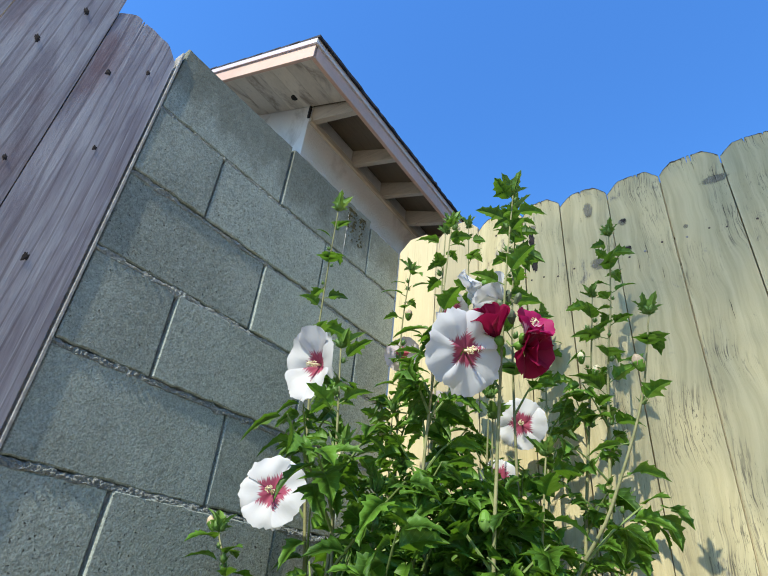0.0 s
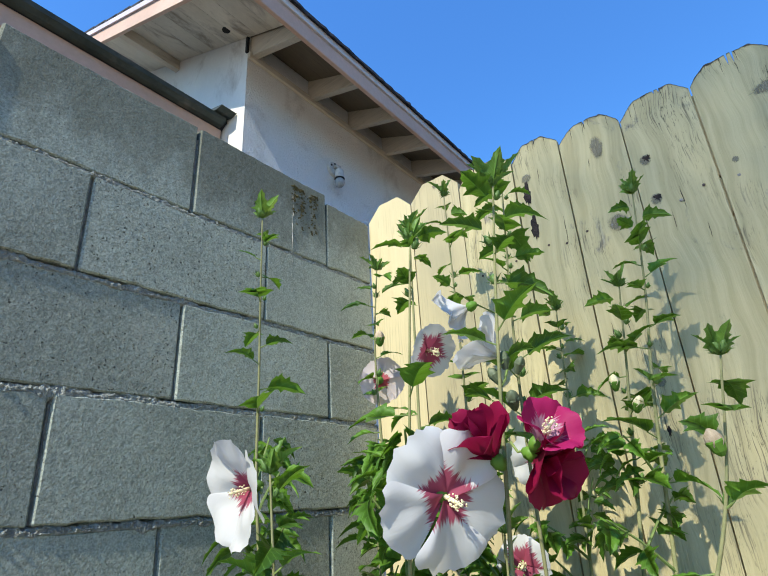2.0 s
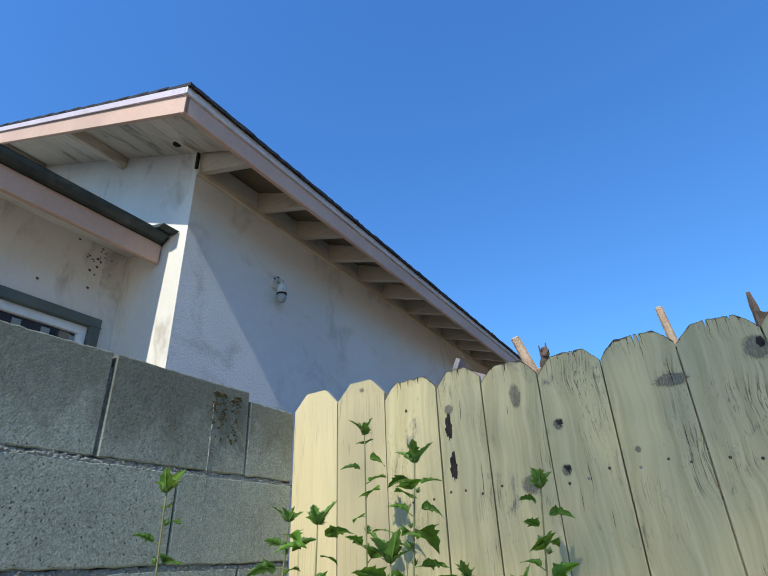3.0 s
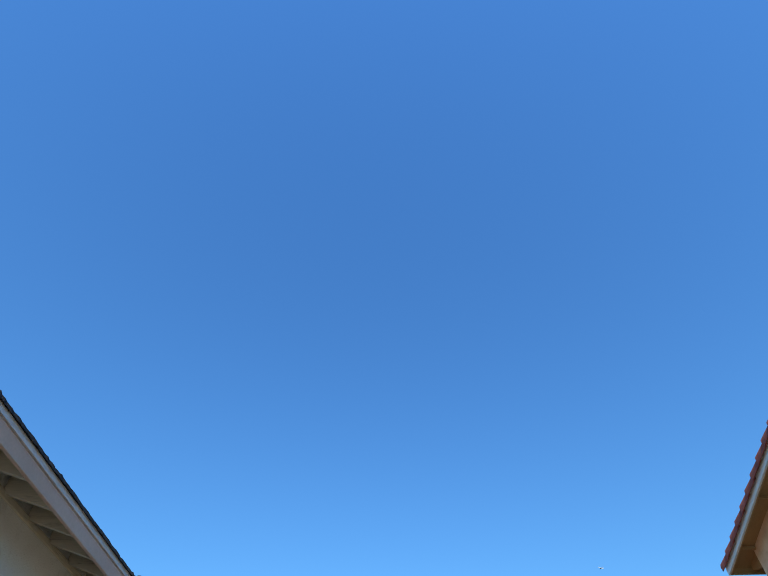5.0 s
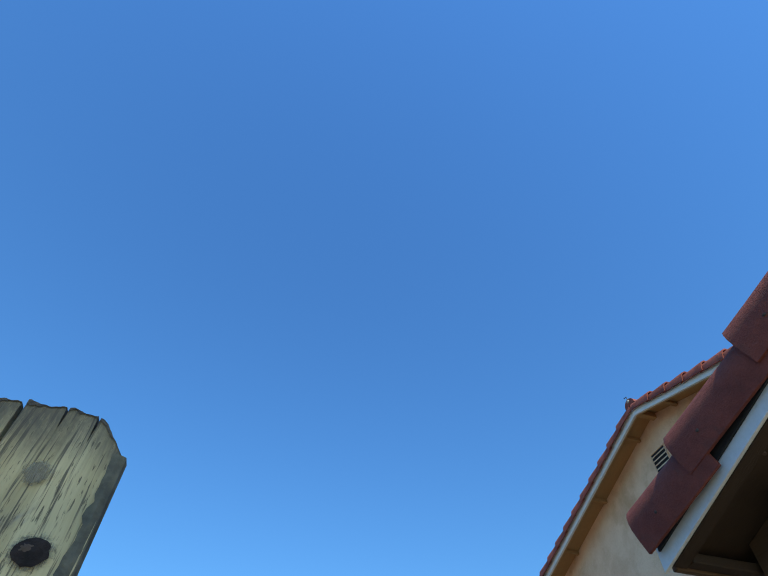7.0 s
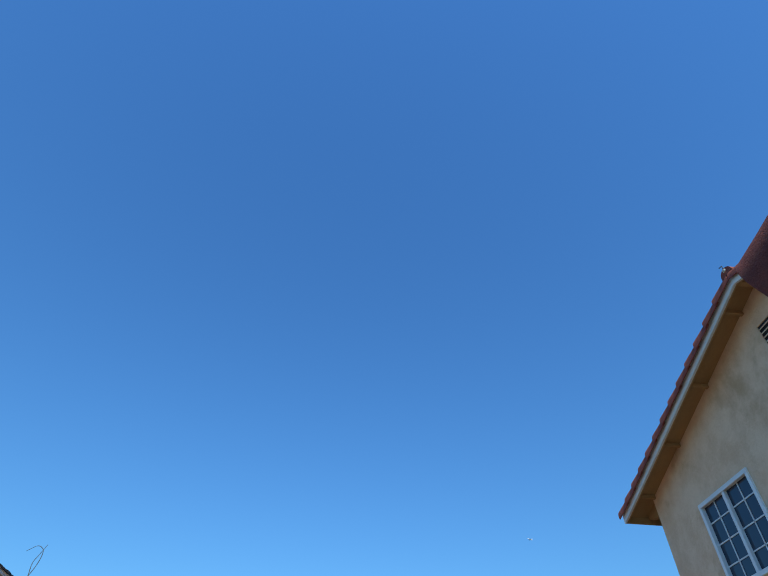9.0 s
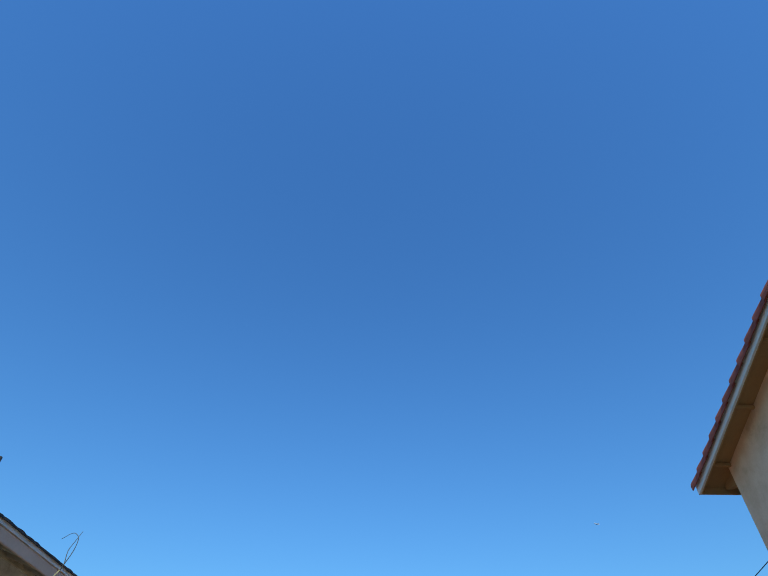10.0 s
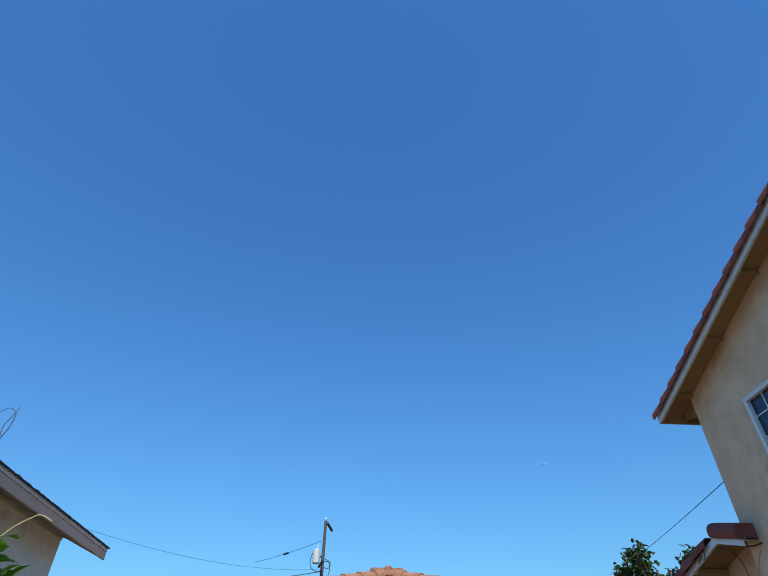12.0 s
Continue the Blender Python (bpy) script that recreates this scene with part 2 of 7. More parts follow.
def weathered_boards():
    """Old stained boards: silvered ridges, violet-brown stain left between them, dark checks, small dents."""
    m, n, l = nodes_of("weathered_purple_stain")
    p = n["Principled BSDF"]
    fine_vec, rnd = coords(n, l, (1, 1, 0.022), 9.0)
    wide_vec, _ = coords(n, l, (1, 1, 0.10), 9.0)
    flat_vec, _ = coords(n, l, (1, 1, 0.5), 9.0)
    ribs = grain(n, l, fine_vec, 170.0, 6, 0.7, 0.35)
    bands = grain(n, l, wide_vec, 26.0, 6, 0.62, 0.8)
    blotch = grain(n, l, flat_vec, 5.0, 6, 0.65)
    ring = n.new("ShaderNodeTexWave")
    ring.bands_direction = "X"
    for key, val in (("Scale", 17.0), ("Distortion", 20.0), ("Detail", 4.0), ("Detail Scale", 0.22), ("Detail Roughness", 0.6)):
        ring.inputs[key].default_value = val
    l.new(wide_vec, ring.inputs["Vector"])
    col = mixed(n, l, ramp_out(n, l, bands, 0.30, 0.70), (0.24, 0.205, 0.215), (0.45, 0.42, 0.42))
    col = mixed(n, l, ramp_out(n, l, blotch, 0.46, 0.66), col, mixed(n, l, ramp_out(n, l, bands, 0.35, 0.65), (0.19, 0.12, 0.115), (0.36, 0.285, 0.28)))
    col = mixed(n, l, ramp_out(n, l, ribs, 0.50, 0.78), col, (0.58, 0.555, 0.545))
    for src, lo, hi, amount, tone in ((ring.outputs["Fac"], 0.14, 0.01, 0.5, (0.13, 0.10, 0.10)), (ribs, 0.37, 0.27, 0.6, (0.085, 0.065, 0.068))):
        mu = n.new("ShaderNodeMath")
        mu.operation = "MULTIPLY"
        l.new(ramp_out(n, l, src, lo, hi), mu.inputs[0])
        mu.inputs[1].default_value = amount
        col = mixed(n, l, mu.outputs[0], col, tone)
    hv, mr = n.new("ShaderNodeHueSaturation"), n.new("ShaderNodeMapRange")
    mr.inputs["To Min"].default_value, mr.inputs["To Max"].default_value = 0.85, 1.1
    l.new(rnd, mr.inputs["Value"])
    l.new(mr.outputs[0], hv.inputs["Value"])
    l.new(col, hv.inputs["Color"])
    l.new(hv.outputs[0], p.inputs["Base Color"])
    p.inputs["Roughness"].default_value = 0.62
    p.inputs["Specular IOR Level"].default_value = 0.4
    nb = relief(n, l, ribs, 0.35, 0.002, relief(n, l, bands, 0.25, 0.004))
    l.new(relief(n, l, grain(n, l, flat_vec, 220.0, 3, 0.6), 0.25, 0.001, nb), p.inputs["Normal"])
    return m


def block_material(name="concrete_block", damp=False):
    """Grey concrete block: fine aggregate pits, pale dusting and darker damp patches."""
    m, n, l = nodes_of(name)
    p = n["Principled BSDF"]
    vec, rnd = coords(n, l)
    big, mid, fine = grain(n, l, vec, 4.5, 6, 0.6), grain(n, l, vec, 45.0, 6, 0.7), grain(n, l, vec, 260.0, 4, 0.65)
    warp = n.new("ShaderNodeVectorMath")
    warp.operation = "MULTIPLY_ADD"
    nz = n.new("ShaderNodeTexNoise")
    nz.inputs["Scale"].default_value, nz.inputs["Detail"].default_value = 120.0, 3
    l.new(vec, nz.inputs["Vector"])
    l.new(nz.outputs["Color"], warp.inputs[0])
    warp.inputs[1].default_value = (0.012, 0.012, 0.012)
    l.new(vec, warp.inputs[2])

    def pits(scale, lo, hi, share):
        """Scattered air holes: the hearts of some cells."""
        v = n.new("ShaderNodeTexVoronoi")
        v.inputs["Scale"].default_value = scale
        l.new(warp.outputs[0], v.inputs["Vector"])
        some, both, sp = n.new("ShaderNodeMath"), n.new("ShaderNodeMath"), n.new("ShaderNodeSeparateColor")
        some.operation, both.operation = "LESS_THAN", "MULTIPLY"
        l.new(v.outputs["Color"], sp.inputs[0])
        l.new(sp.outputs[0], some.inputs[0])
        some.inputs[1].default_value = share
        l.new(ramp_out(n, l, v.outputs["Distance"], hi, lo), both.inputs[0])
        l.new(some.outputs[0], both.inputs[1])
        return both.outputs[0]

    pit, tiny = pits(110.0, 0.10, 0.22, 0.24), pits(260.0, 0.16, 0.34, 0.40)
    col = mixed(n, l, ramp_out(n, l, big, 0.25, 0.75), (0.160, 0.186, 0.155), (0.385, 0.432, 0.37))
    col = mixed(n, l, 0.35, col, mixed(n, l, ramp_out(n, l, grain(n, l, vec, 95.0, 5, 0.75), 0.3, 0.7), (0.10, 0.11, 0.088), (0.59, 0.62, 0.52)))
    col = mixed(n, l, 0.35, col, mixed(n, l, ramp_out(n, l, fine, 0.3, 0.7), (0.12, 0.13, 0.105), (0.59, 0.63, 0.535)))
    col = mixed(n, l, ramp_out(n, l, grain(n, l, vec, 2.3, 7, 0.65), 0.6, 0.75), col, (0.48, 0.49, 0.415))
    col = mixed(n, l, tiny, col, (0.17, 0.17, 0.145))
    col = mixed(n, l, pit, col, (0.10, 0.105, 0.088))
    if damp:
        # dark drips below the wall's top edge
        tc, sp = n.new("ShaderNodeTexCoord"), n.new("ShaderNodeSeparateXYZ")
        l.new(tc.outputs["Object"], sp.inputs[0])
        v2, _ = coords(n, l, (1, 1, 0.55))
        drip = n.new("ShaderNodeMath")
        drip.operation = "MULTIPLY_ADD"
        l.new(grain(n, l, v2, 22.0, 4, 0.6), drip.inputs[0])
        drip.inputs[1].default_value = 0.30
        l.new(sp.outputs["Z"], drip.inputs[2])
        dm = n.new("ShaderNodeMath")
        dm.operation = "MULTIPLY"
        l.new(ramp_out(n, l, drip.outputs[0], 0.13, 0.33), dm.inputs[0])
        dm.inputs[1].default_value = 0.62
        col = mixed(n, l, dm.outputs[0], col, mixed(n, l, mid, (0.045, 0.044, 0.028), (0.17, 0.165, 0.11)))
    hv, mr = n.new("ShaderNodeHueSaturation"), n.new("ShaderNodeMapRange")
    mr.inputs["To Min"].default_value, mr.inputs["To Max"].default_value = 0.90, 1.19
    l.new(rnd, mr.inputs["Value"])
    l.new(mr.outputs[0], hv.inputs["Value"])
    l.new(col, hv.inputs["Color"])
    l.new(hv.outputs[0], p.inputs["Base Color"])
    p.inputs["Roughness"].default_value = 0.95
    p.inputs["Specular IOR Level"].default_value = 0.2
    hollow = n.new("ShaderNodeMath")
    hollow.operation = "MULTIPLY_ADD"
    l.new(pit, hollow.inputs[0])
    hollow.inputs[1].default_value = -1.0
    hollow.inputs[2].default_value = 1.0
    nb = relief(n, l, mid, 0.45, 0.005)
    nb = relief(n, l, grain(n, l, vec, 90.0, 3, 0.55), 0.30, 0.005, nb)
    nb = relief(n, l, hollow.outputs[0], 0.9, 0.004, nb)
    l.new(relief(n, l, fine, 0.7, 0.0025, nb), p.inputs["Normal"])
    return m


def leaf_material(name, dark, light, glow):
    m, n, l = nodes_of(name)
    p = n["Principled BSDF"]
    vec, rnd = coords(n, l, (1, 1, 1))
    a, b = grain(n, l, vec, 60.0, 4), grain(n, l, vec, 500.0, 3)
    col = mixed(n, l, rnd, dark, light)
    col = mixed(n, l, 0.25, col, mixed(n, l, a, tuple(c * 0.6 for c in dark), tuple(c * 1.3 for c in light)))
    # midrib and side veins, along the leaf's own y
    tc, sp = n.new("ShaderNodeTexCoord"), n.new("ShaderNodeSeparateXYZ")
    l.new(tc.outputs["Object"], sp.inputs[0])
    ab = n.new("ShaderNodeMath")
    ab.operation = "ABSOLUTE"
    l.new(sp.outputs["X"], ab.inputs[0])
    ph = n.new("ShaderNodeMath")
    ph.operation = "MULTIPLY_ADD"
    l.new(ab.outputs[0], ph.inputs[0])
    ph.inputs[1].default_value = -1.1
    l.new(sp.outputs["Y"], ph.inputs[2])
    fr = n.new("ShaderNodeMath")
    fr.operation = "PINGPONG"
    l.new(ph.outputs[0], fr.inputs[0])
    fr.inputs[1].default_value = 0.09
    side_vein = ramp_out(n, l, fr.outputs[0], 0.012, 0.0)
    mid_vein = ramp_out(n, l, ab.outputs[0], 0.022, 0.008)
    both = n.new("ShaderNodeMath")
    both.operation = "MAXIMUM"
    l.new(side_vein, both.inputs[0])
    l.new(mid_vein, both.inputs[1])
    vm = n.new("ShaderNodeMath")
    vm.operation = "MULTIPLY"
    l.new(both.outputs[0], vm.inputs[0])
    vm.inputs[1].default_value = 0.4
    col = mixed(n, l, vm.outputs[0], col, tuple(c * 1.6 + 0.03 for c in light))
    l.new(col, p.inputs["Base Color"])
    p.inputs["Roughness"].default_value = 0.48
    p.inputs["Specular IOR Level"].default_value = 0.28
    l.new(relief(n, l, b, 0.15, 0.001), p.inputs["Normal"])
    tr = n.new("ShaderNodeBsdfTranslucent")
    tr.inputs["Color"].default_value = (*glow, 1)
    ms = n.new("ShaderNodeMixShader")
    ms.inputs[0].default_value = 0.24
    l.new(p.outputs[0], ms.inputs[1])
    l.new(tr.outputs[0], ms.inputs[2])
    l.new(ms.outputs[0], n["Material Output"].inputs["Surface"])
    return m


def petal_material(name, rim, heart, reach, soft):
    """Petal whose pigment runs out from the heart in fine veins; the petal's own y runs from heart to rim."""
    m, n, l = nodes_of(name)
    p = n["Principled BSDF"]
    tc, sp = n.new("ShaderNodeTexCoord"), n.new("ShaderNodeSeparateXYZ")
    l.new(tc.outputs["Object"], sp.inputs[0])
    mp = n.new("ShaderNodeMapping")
    mp.inputs["Scale"].default_value = (420, 18, 1)
    l.new(tc.outputs["Object"], mp.inputs["Vector"])
    veins = grain(n, l, mp.outputs[0], 1.0, 3, 0.5)
    ad = n.new("ShaderNodeMath")
    ad.operation = "MULTIPLY_ADD"
    l.new(veins, ad.inputs[0])
    ad.inputs[1].default_value = -soft
    l.new(sp.outputs["Y"], ad.inputs[2])
    f = ramp_out(n, l, ad.outputs[0], reach - soft * 0.60, reach - soft * 0.40)
    col = mixed(n, l, f, heart, rim)
    col = mixed(n, l, 0.12, col, mixed(n, l, veins, tuple(c * 0.75 for c in rim), rim))
    l.new(col, p.inputs["Base Color"])
    p.inputs["Roughness"].default_value = 0.6
    p.inputs["Specular IOR Level"].default_value = 0.25
    l.new(relief(n, l, veins, 0.22, 0.001), p.inputs["Normal"])
    tr = n.new("ShaderNodeBsdfTranslucent")
    l.new(col, tr.inputs["Color"])
    ms = n.new("ShaderNodeMixShader")
    ms.inputs[0].default_value = 0.38
    l.new(p.outputs[0], ms.inputs[1])
    l.new(tr.outputs[0], ms.inputs[2])
    l.new(ms.outputs[0], n["Material Output"].inputs["Surface"])
    return m


def pane_material():
    m, n, l = nodes_of("window_glass")
    p = n["Principled BSDF"]
    p.inputs["Base Color"].default_value = (0.02, 0.03, 0.05, 1)
    p.inputs["Roughness"].default_value = 0.04
    p.inputs["Specular IOR Level"].default_value = 0.6
    return m


M_BLOCK = block_material()
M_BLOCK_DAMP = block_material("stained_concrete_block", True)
M_MORTAR = surface("mortar", (0.20, 0.20, 0.178), (0.47, 0.465, 0.415), 60, 260, 0.95, 0.9, 0.006)
M_BEDMORTAR = surface("crumbly_bed_mortar", (0.25, 0.265, 0.24), (0.53, 0.55, 0.50), 130, 420, 0.95, 1.0, 0.006)
M_JOINT = surface("struck_mortar_joint", (0.15, 0.162, 0.15), (0.32, 0.335, 0.31), 60, 260, 0.95, 0.7, 0.004)
M_MOSS = surface("dark_dry_moss", (0.03, 0.028, 0.012), (0.13, 0.11, 0.045), 60, 260, 0.95, 0.6, 0.004)
M_MORTARPALE = surface("pale_mortar", (0.34, 0.33, 0.30), (0.72, 0.70, 0.65), 60, 260, 0.95, 1.0, 0.008)
M_FENCE = painted_wood("cream_fence_paint", (0.58, 0.493, 0.288), (0.36, 0.31, 0.21), (0.10, 0.09, 0.07), 0.3, 0.45, low=0.88)
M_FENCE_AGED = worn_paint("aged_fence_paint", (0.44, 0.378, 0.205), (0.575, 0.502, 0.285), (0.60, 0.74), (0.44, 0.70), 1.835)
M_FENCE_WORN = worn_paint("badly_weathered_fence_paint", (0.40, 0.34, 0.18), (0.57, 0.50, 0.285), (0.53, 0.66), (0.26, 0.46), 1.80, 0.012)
M_OLDWOOD = weathered_boards()
M_RAIL = painted_wood("cream_fence_rail", (0.60, 0.52, 0.33), (0.33, 0.29, 0.2), (0.1, 0.09, 0.06), 0.5, 0.5, along=0)
def knot_material(name):
    """A knot on a unit disc: dark heart, grey rings, worn away raggedly at the rim."""
    m, n, l = nodes_of(name)
    p = n["Principled BSDF"]
    tc, ln, ad = n.new("ShaderNodeTexCoord"), n.new("ShaderNodeVectorMath"), n.new("ShaderNodeMath")
    ln.operation, ad.operation = "LENGTH", "MULTIPLY_ADD"
    l.new(tc.outputs["Object"], ln.inputs[0])
    vec, rnd = coords(n, l, (0.8, 1, 1.6))
    ragged = grain(n, l, vec, 3.2, 8, 0.75)
    l.new(ragged, ad.inputs[0])
    ad.inputs[1].default_value = 0.9
    l.new(ln.outputs["Value"], ad.inputs[2])
    rad = ad.outputs[0]
    streak_vec, _ = coords(n, l, (5.0, 1, 0.35))
    grey = mixed(n, l, ramp_out(n, l, grain(n, l, streak_vec, 3.0, 5, 0.65), 0.3, 0.7), (0.15, 0.14, 0.105), (0.30, 0.275, 0.20))
    col = mixed(n, l, ramp_out(n, l, rad, 0.36, 0.56), (0.12, 0.105, 0.08), grey)
    l.new(col, p.inputs["Base Color"])
    fade = n.new("ShaderNodeMath")
    fade.operation = "MULTIPLY"
    l.new(ramp_out(n, l, rad, 1.24, 0.86), fade.inputs[0])
    l.new(ramp_out(n, l, grain(n, l, streak_vec, 5.0, 6, 0.7), 0.28, 0.58), fade.inputs[1])
    l.new(fade.outputs[0], p.inputs["Alpha"])
    p.inputs["Roughness"].default_value = 0.85
    p.inputs["Specular IOR Level"].default_value = 0.25
    l.new(relief(n, l, ragged, 0.3, 0.05), p.inputs["Normal"])
    return m


M_WOODKNOT = knot_material("fading_wood_knot")
M_HOLE = surface("rotten_knot_hole", (0.010, 0.008, 0.007), (0.055, 0.04, 0.034), 90, 300, 0.95, 0.9, 0.004)
M_EDGESHADE = surface("grey_green_edge_shade", (0.05, 0.054, 0.046), (0.19, 0.185, 0.135), 40, 260, 0.9, 0.7, 0.003)
M_RIM = surface("blackened_end_grain", (0.03, 0.028, 0.025), (0.14, 0.125, 0.10), 60, 300, 0.9, 0.6, 0.002)
M_NAIL = surface("zinc_nail", (0.20, 0.18, 0.16), (0.36, 0.33, 0.30), 200, 600, 0.55, 0.2, 0.001, metallic=0.5)
M_RUST = surface("rusty_nail", (0.05, 0.035, 0.03), (0.12, 0.08, 0.06), 200, 600, 0.8, 0.2, 0.001)
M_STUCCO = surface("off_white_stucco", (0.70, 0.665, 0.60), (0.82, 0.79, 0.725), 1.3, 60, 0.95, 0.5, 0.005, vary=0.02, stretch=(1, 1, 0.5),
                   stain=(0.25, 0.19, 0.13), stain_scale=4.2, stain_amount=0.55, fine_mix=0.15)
# side wall: rougher stucco, its colour also lightened to carry the sunlit glow
M_ROUGHSTUCCO_LIT = surface("rough_stucco_lightened_for_sun", (0.83, 0.81, 0.755), (0.93, 0.91, 0.86), 1.3, 70, 0.95, 1.0, 0.014, vary=0.02,
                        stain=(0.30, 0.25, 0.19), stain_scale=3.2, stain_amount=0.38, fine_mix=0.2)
M_TANSTUCCO = surface("tan_stucco", (0.69, 0.44, 0.265), (0.87, 0.63, 0.425), 2.6, 26, 0.95, 0.8, 0.012, vary=0.02,
                      stain=(0.40, 0.235, 0.105), stain_scale=1.1, stain_amount=0.5, fine_mix=0.3)
M_PINK = surface("salmon_fascia_paint", (0.57, 0.37, 0.26), (0.67, 0.455, 0.34), 2.0, 40, 0.6, 0.15, 0.002, vary=0.03,
                 stain=(0.45, 0.30, 0.24), stain_amount=0.3)
M_WHITE = surface("white_trim_paint", (0.70, 0.74, 0.73), (0.80, 0.85, 0.83), 2.5, 50, 0.5, 0.12, 0.002, vary=0.03)
M_DIRTYSOFFIT = surface("stained_soffit_paint", (0.60, 0.53, 0.41), (0.76, 0.69, 0.56), 3.0, 60, 0.85, 0.5, 0.004, stretch=(1.0, 0.5, 1.0), vary=0.06,
                        stain=(0.15, 0.10, 0.06), stain_scale=5.5, stain_amount=0.75, fine_mix=0.35)
M_LILAC = surface("pale_lilac_trim_paint", (0.54, 0.465, 0.495), (0.68, 0.595, 0.63), 2.5, 50, 0.55, 0.2, 0.003, vary=0.03,
                  stain=(0.42, 0.34, 0.30), stain_scale=5, stain_amount=0.35)
M_DRIP = surface("weathered_pale_trim_paint", (0.60, 0.575, 0.585), (0.74, 0.71, 0.715), 2.5, 50, 0.6, 0.2, 0.003, vary=0.03,
                 stain=(0.42, 0.36, 0.32), stain_scale=5, stain_amount=0.35)
M_SOFFIT = painted_wood("cream_soffit_paint", (0.70, 0.62, 0.49), (0.40, 0.32, 0.22), (0.10, 0.07, 0.045), 0.75, 0.5, along=1)
M_TAIL = painted_wood("dingy_rafter_paint", (0.62, 0.54, 0.42), (0.38, 0.31, 0.22), (0.08, 0.06, 0.04), 0.7, 0.5, along=0)
# sheathing colour set dark to stand for the shade in the rafter bays
M_BAYSHADE = painted_wood("sheathing_bay_shade", (0.19, 0.15, 0.10), (0.15, 0.11, 0.07), (0.06, 0.045, 0.03), 0.7, 0.6, along=1)
M_TANWOOD = painted_wood("tan_painted_lumber", (0.44, 0.265, 0.115), (0.32, 0.20, 0.10), (0.14, 0.09, 0.05), 0.3, 0.35, along=1)
M_DARKWOOD = painted_wood("dark_stained_lumber", (0.045, 0.028, 0.016), (0.035, 0.022, 0.014), (0.015, 0.010, 0.007), 0.4, 0.4, along=1)
M_RAFTER = painted_wood("brown_stained_rafter", (0.12, 0.074, 0.04), (0.085, 0.052, 0.03), (0.035, 0.024, 0.015), 0.4, 0.4, along=1)
M_SHINGLE = surface("dark_asphalt_shingle", (0.018, 0.018, 0.024), (0.046, 0.045, 0.05), 5, 120, 0.9, 0.8, 0.005)
M_GUTTER = surface("weathered_dark_green_metal", (0.018, 0.027, 0.023), (0.055, 0.07, 0.062), 8, 90, 0.55, 0.4, 0.003,
                   stain=(0.16, 0.15, 0.12), stain_scale=6, stain_amount=0.6)
M_TILE = surface("red_clay_tile", (0.165, 0.040, 0.030), (0.31, 0.084, 0.056), 11, 150, 0.85, 0.9, 0.005, vary=0.18, fine_mix=0.5,
                 stain=(0.12, 0.06, 0.05), stain_scale=9, stain_amount=0.5)
M_TILEPALE = surface("weathered_terracotta_tile", (0.24, 0.105, 0.062), (0.42, 0.205, 0.125), 9, 130, 0.85, 0.6, 0.004, vary=0.3, stain=(0.11, 0.065, 0.05), stain_scale=7, stain_amount=0.6)
M_GLASS = pane_material()
M_DARK = surface("dark_void", (0.012, 0.012, 0.013), (0.025, 0.025, 0.026), 5, 50, 0.9, 0.1, 0.001)
M_BLIND = surface("pale_blind", (0.20, 0.23, 0.22), (0.30, 0.33, 0.31), 5, 50, 0.6, 0.1, 0.001)
M_GREYTRIM = surface("grey_green_window_trim", (0.085, 0.105, 0.095), (0.14, 0.165, 0.15), 5, 60, 0.6, 0.2, 0.002)
M_STEM = surface("woody_green_stem", (0.15, 0.165, 0.065), (0.28, 0.27, 0.13), 40, 250, 0.8, 0.4, 0.002)
M_SHOOT = surface("pale_yellow_shoot", (0.42, 0.38, 0.16), (0.58, 0.53, 0.27), 60, 300, 0.7, 0.2, 0.001)
# darker shoot colour that stands for the loop seen against the light
M_BACKLITSHOOT = surface("backlit_dark_shoot", (0.05, 0.055, 0.05), (0.12, 0.125, 0.11), 60, 300, 0.8, 0.3, 0.001)
M_GREENSTEM = surface("green_stem", (0.12, 0.19, 0.045), (0.22, 0.29, 0.09), 60, 300, 0.7, 0.2, 0.001)
M_LEAF = leaf_material("hibiscus_leaf", (0.009, 0.034, 0.005), (0.125, 0.265, 0.026), (0.21, 0.44, 0.025))
M_BUD = leaf_material("hibiscus_bud", (0.045, 0.11, 0.022), (0.12, 0.21, 0.05), (0.16, 0.28, 0.05))
M_GREYBUD = leaf_material("grey_green_bud", (0.075, 0.10, 0.055), (0.125, 0.155, 0.085), (0.1, 0.14, 0.05))
M_YELLOW = leaf_material("yellowed_leaf", (0.30, 0.27, 0.06), (0.48, 0.42, 0.12), (0.5, 0.42, 0.08))
M_YOUNG = leaf_material("young_leaf", (0.09, 0.19, 0.03), (0.15, 0.27, 0.05), (0.28, 0.45, 0.06))
M_TREELEAF = leaf_material("tree_leaf", (0.02, 0.05, 0.012), (0.05, 0.09, 0.02), (0.08, 0.14, 0.02))
M_REDLEAF = leaf_material("reddish_tree_leaf", (0.09, 0.035, 0.03), (0.14, 0.07, 0.05), (0.2, 0.08, 0.05))
M_PETAL = petal_material("white_petal", (0.74, 0.735, 0.74), (0.36, 0.002, 0.070), 0.023, 0.034)
M_PLAINPETAL = petal_material("plain_white_petal", (0.78, 0.77, 0.77), (0.70, 0.67, 0.62), 0.008, 0.01)
M_PINKPETAL = petal_material("pale_pink_petal", (0.62, 0.55, 0.56), (0.40, 0.03, 0.06), 0.016, 0.016)
M_WINE = petal_material("burgundy_petal", (0.29, 0.007, 0.055), (0.12, 0.003, 0.022), 0.010, 0.01)
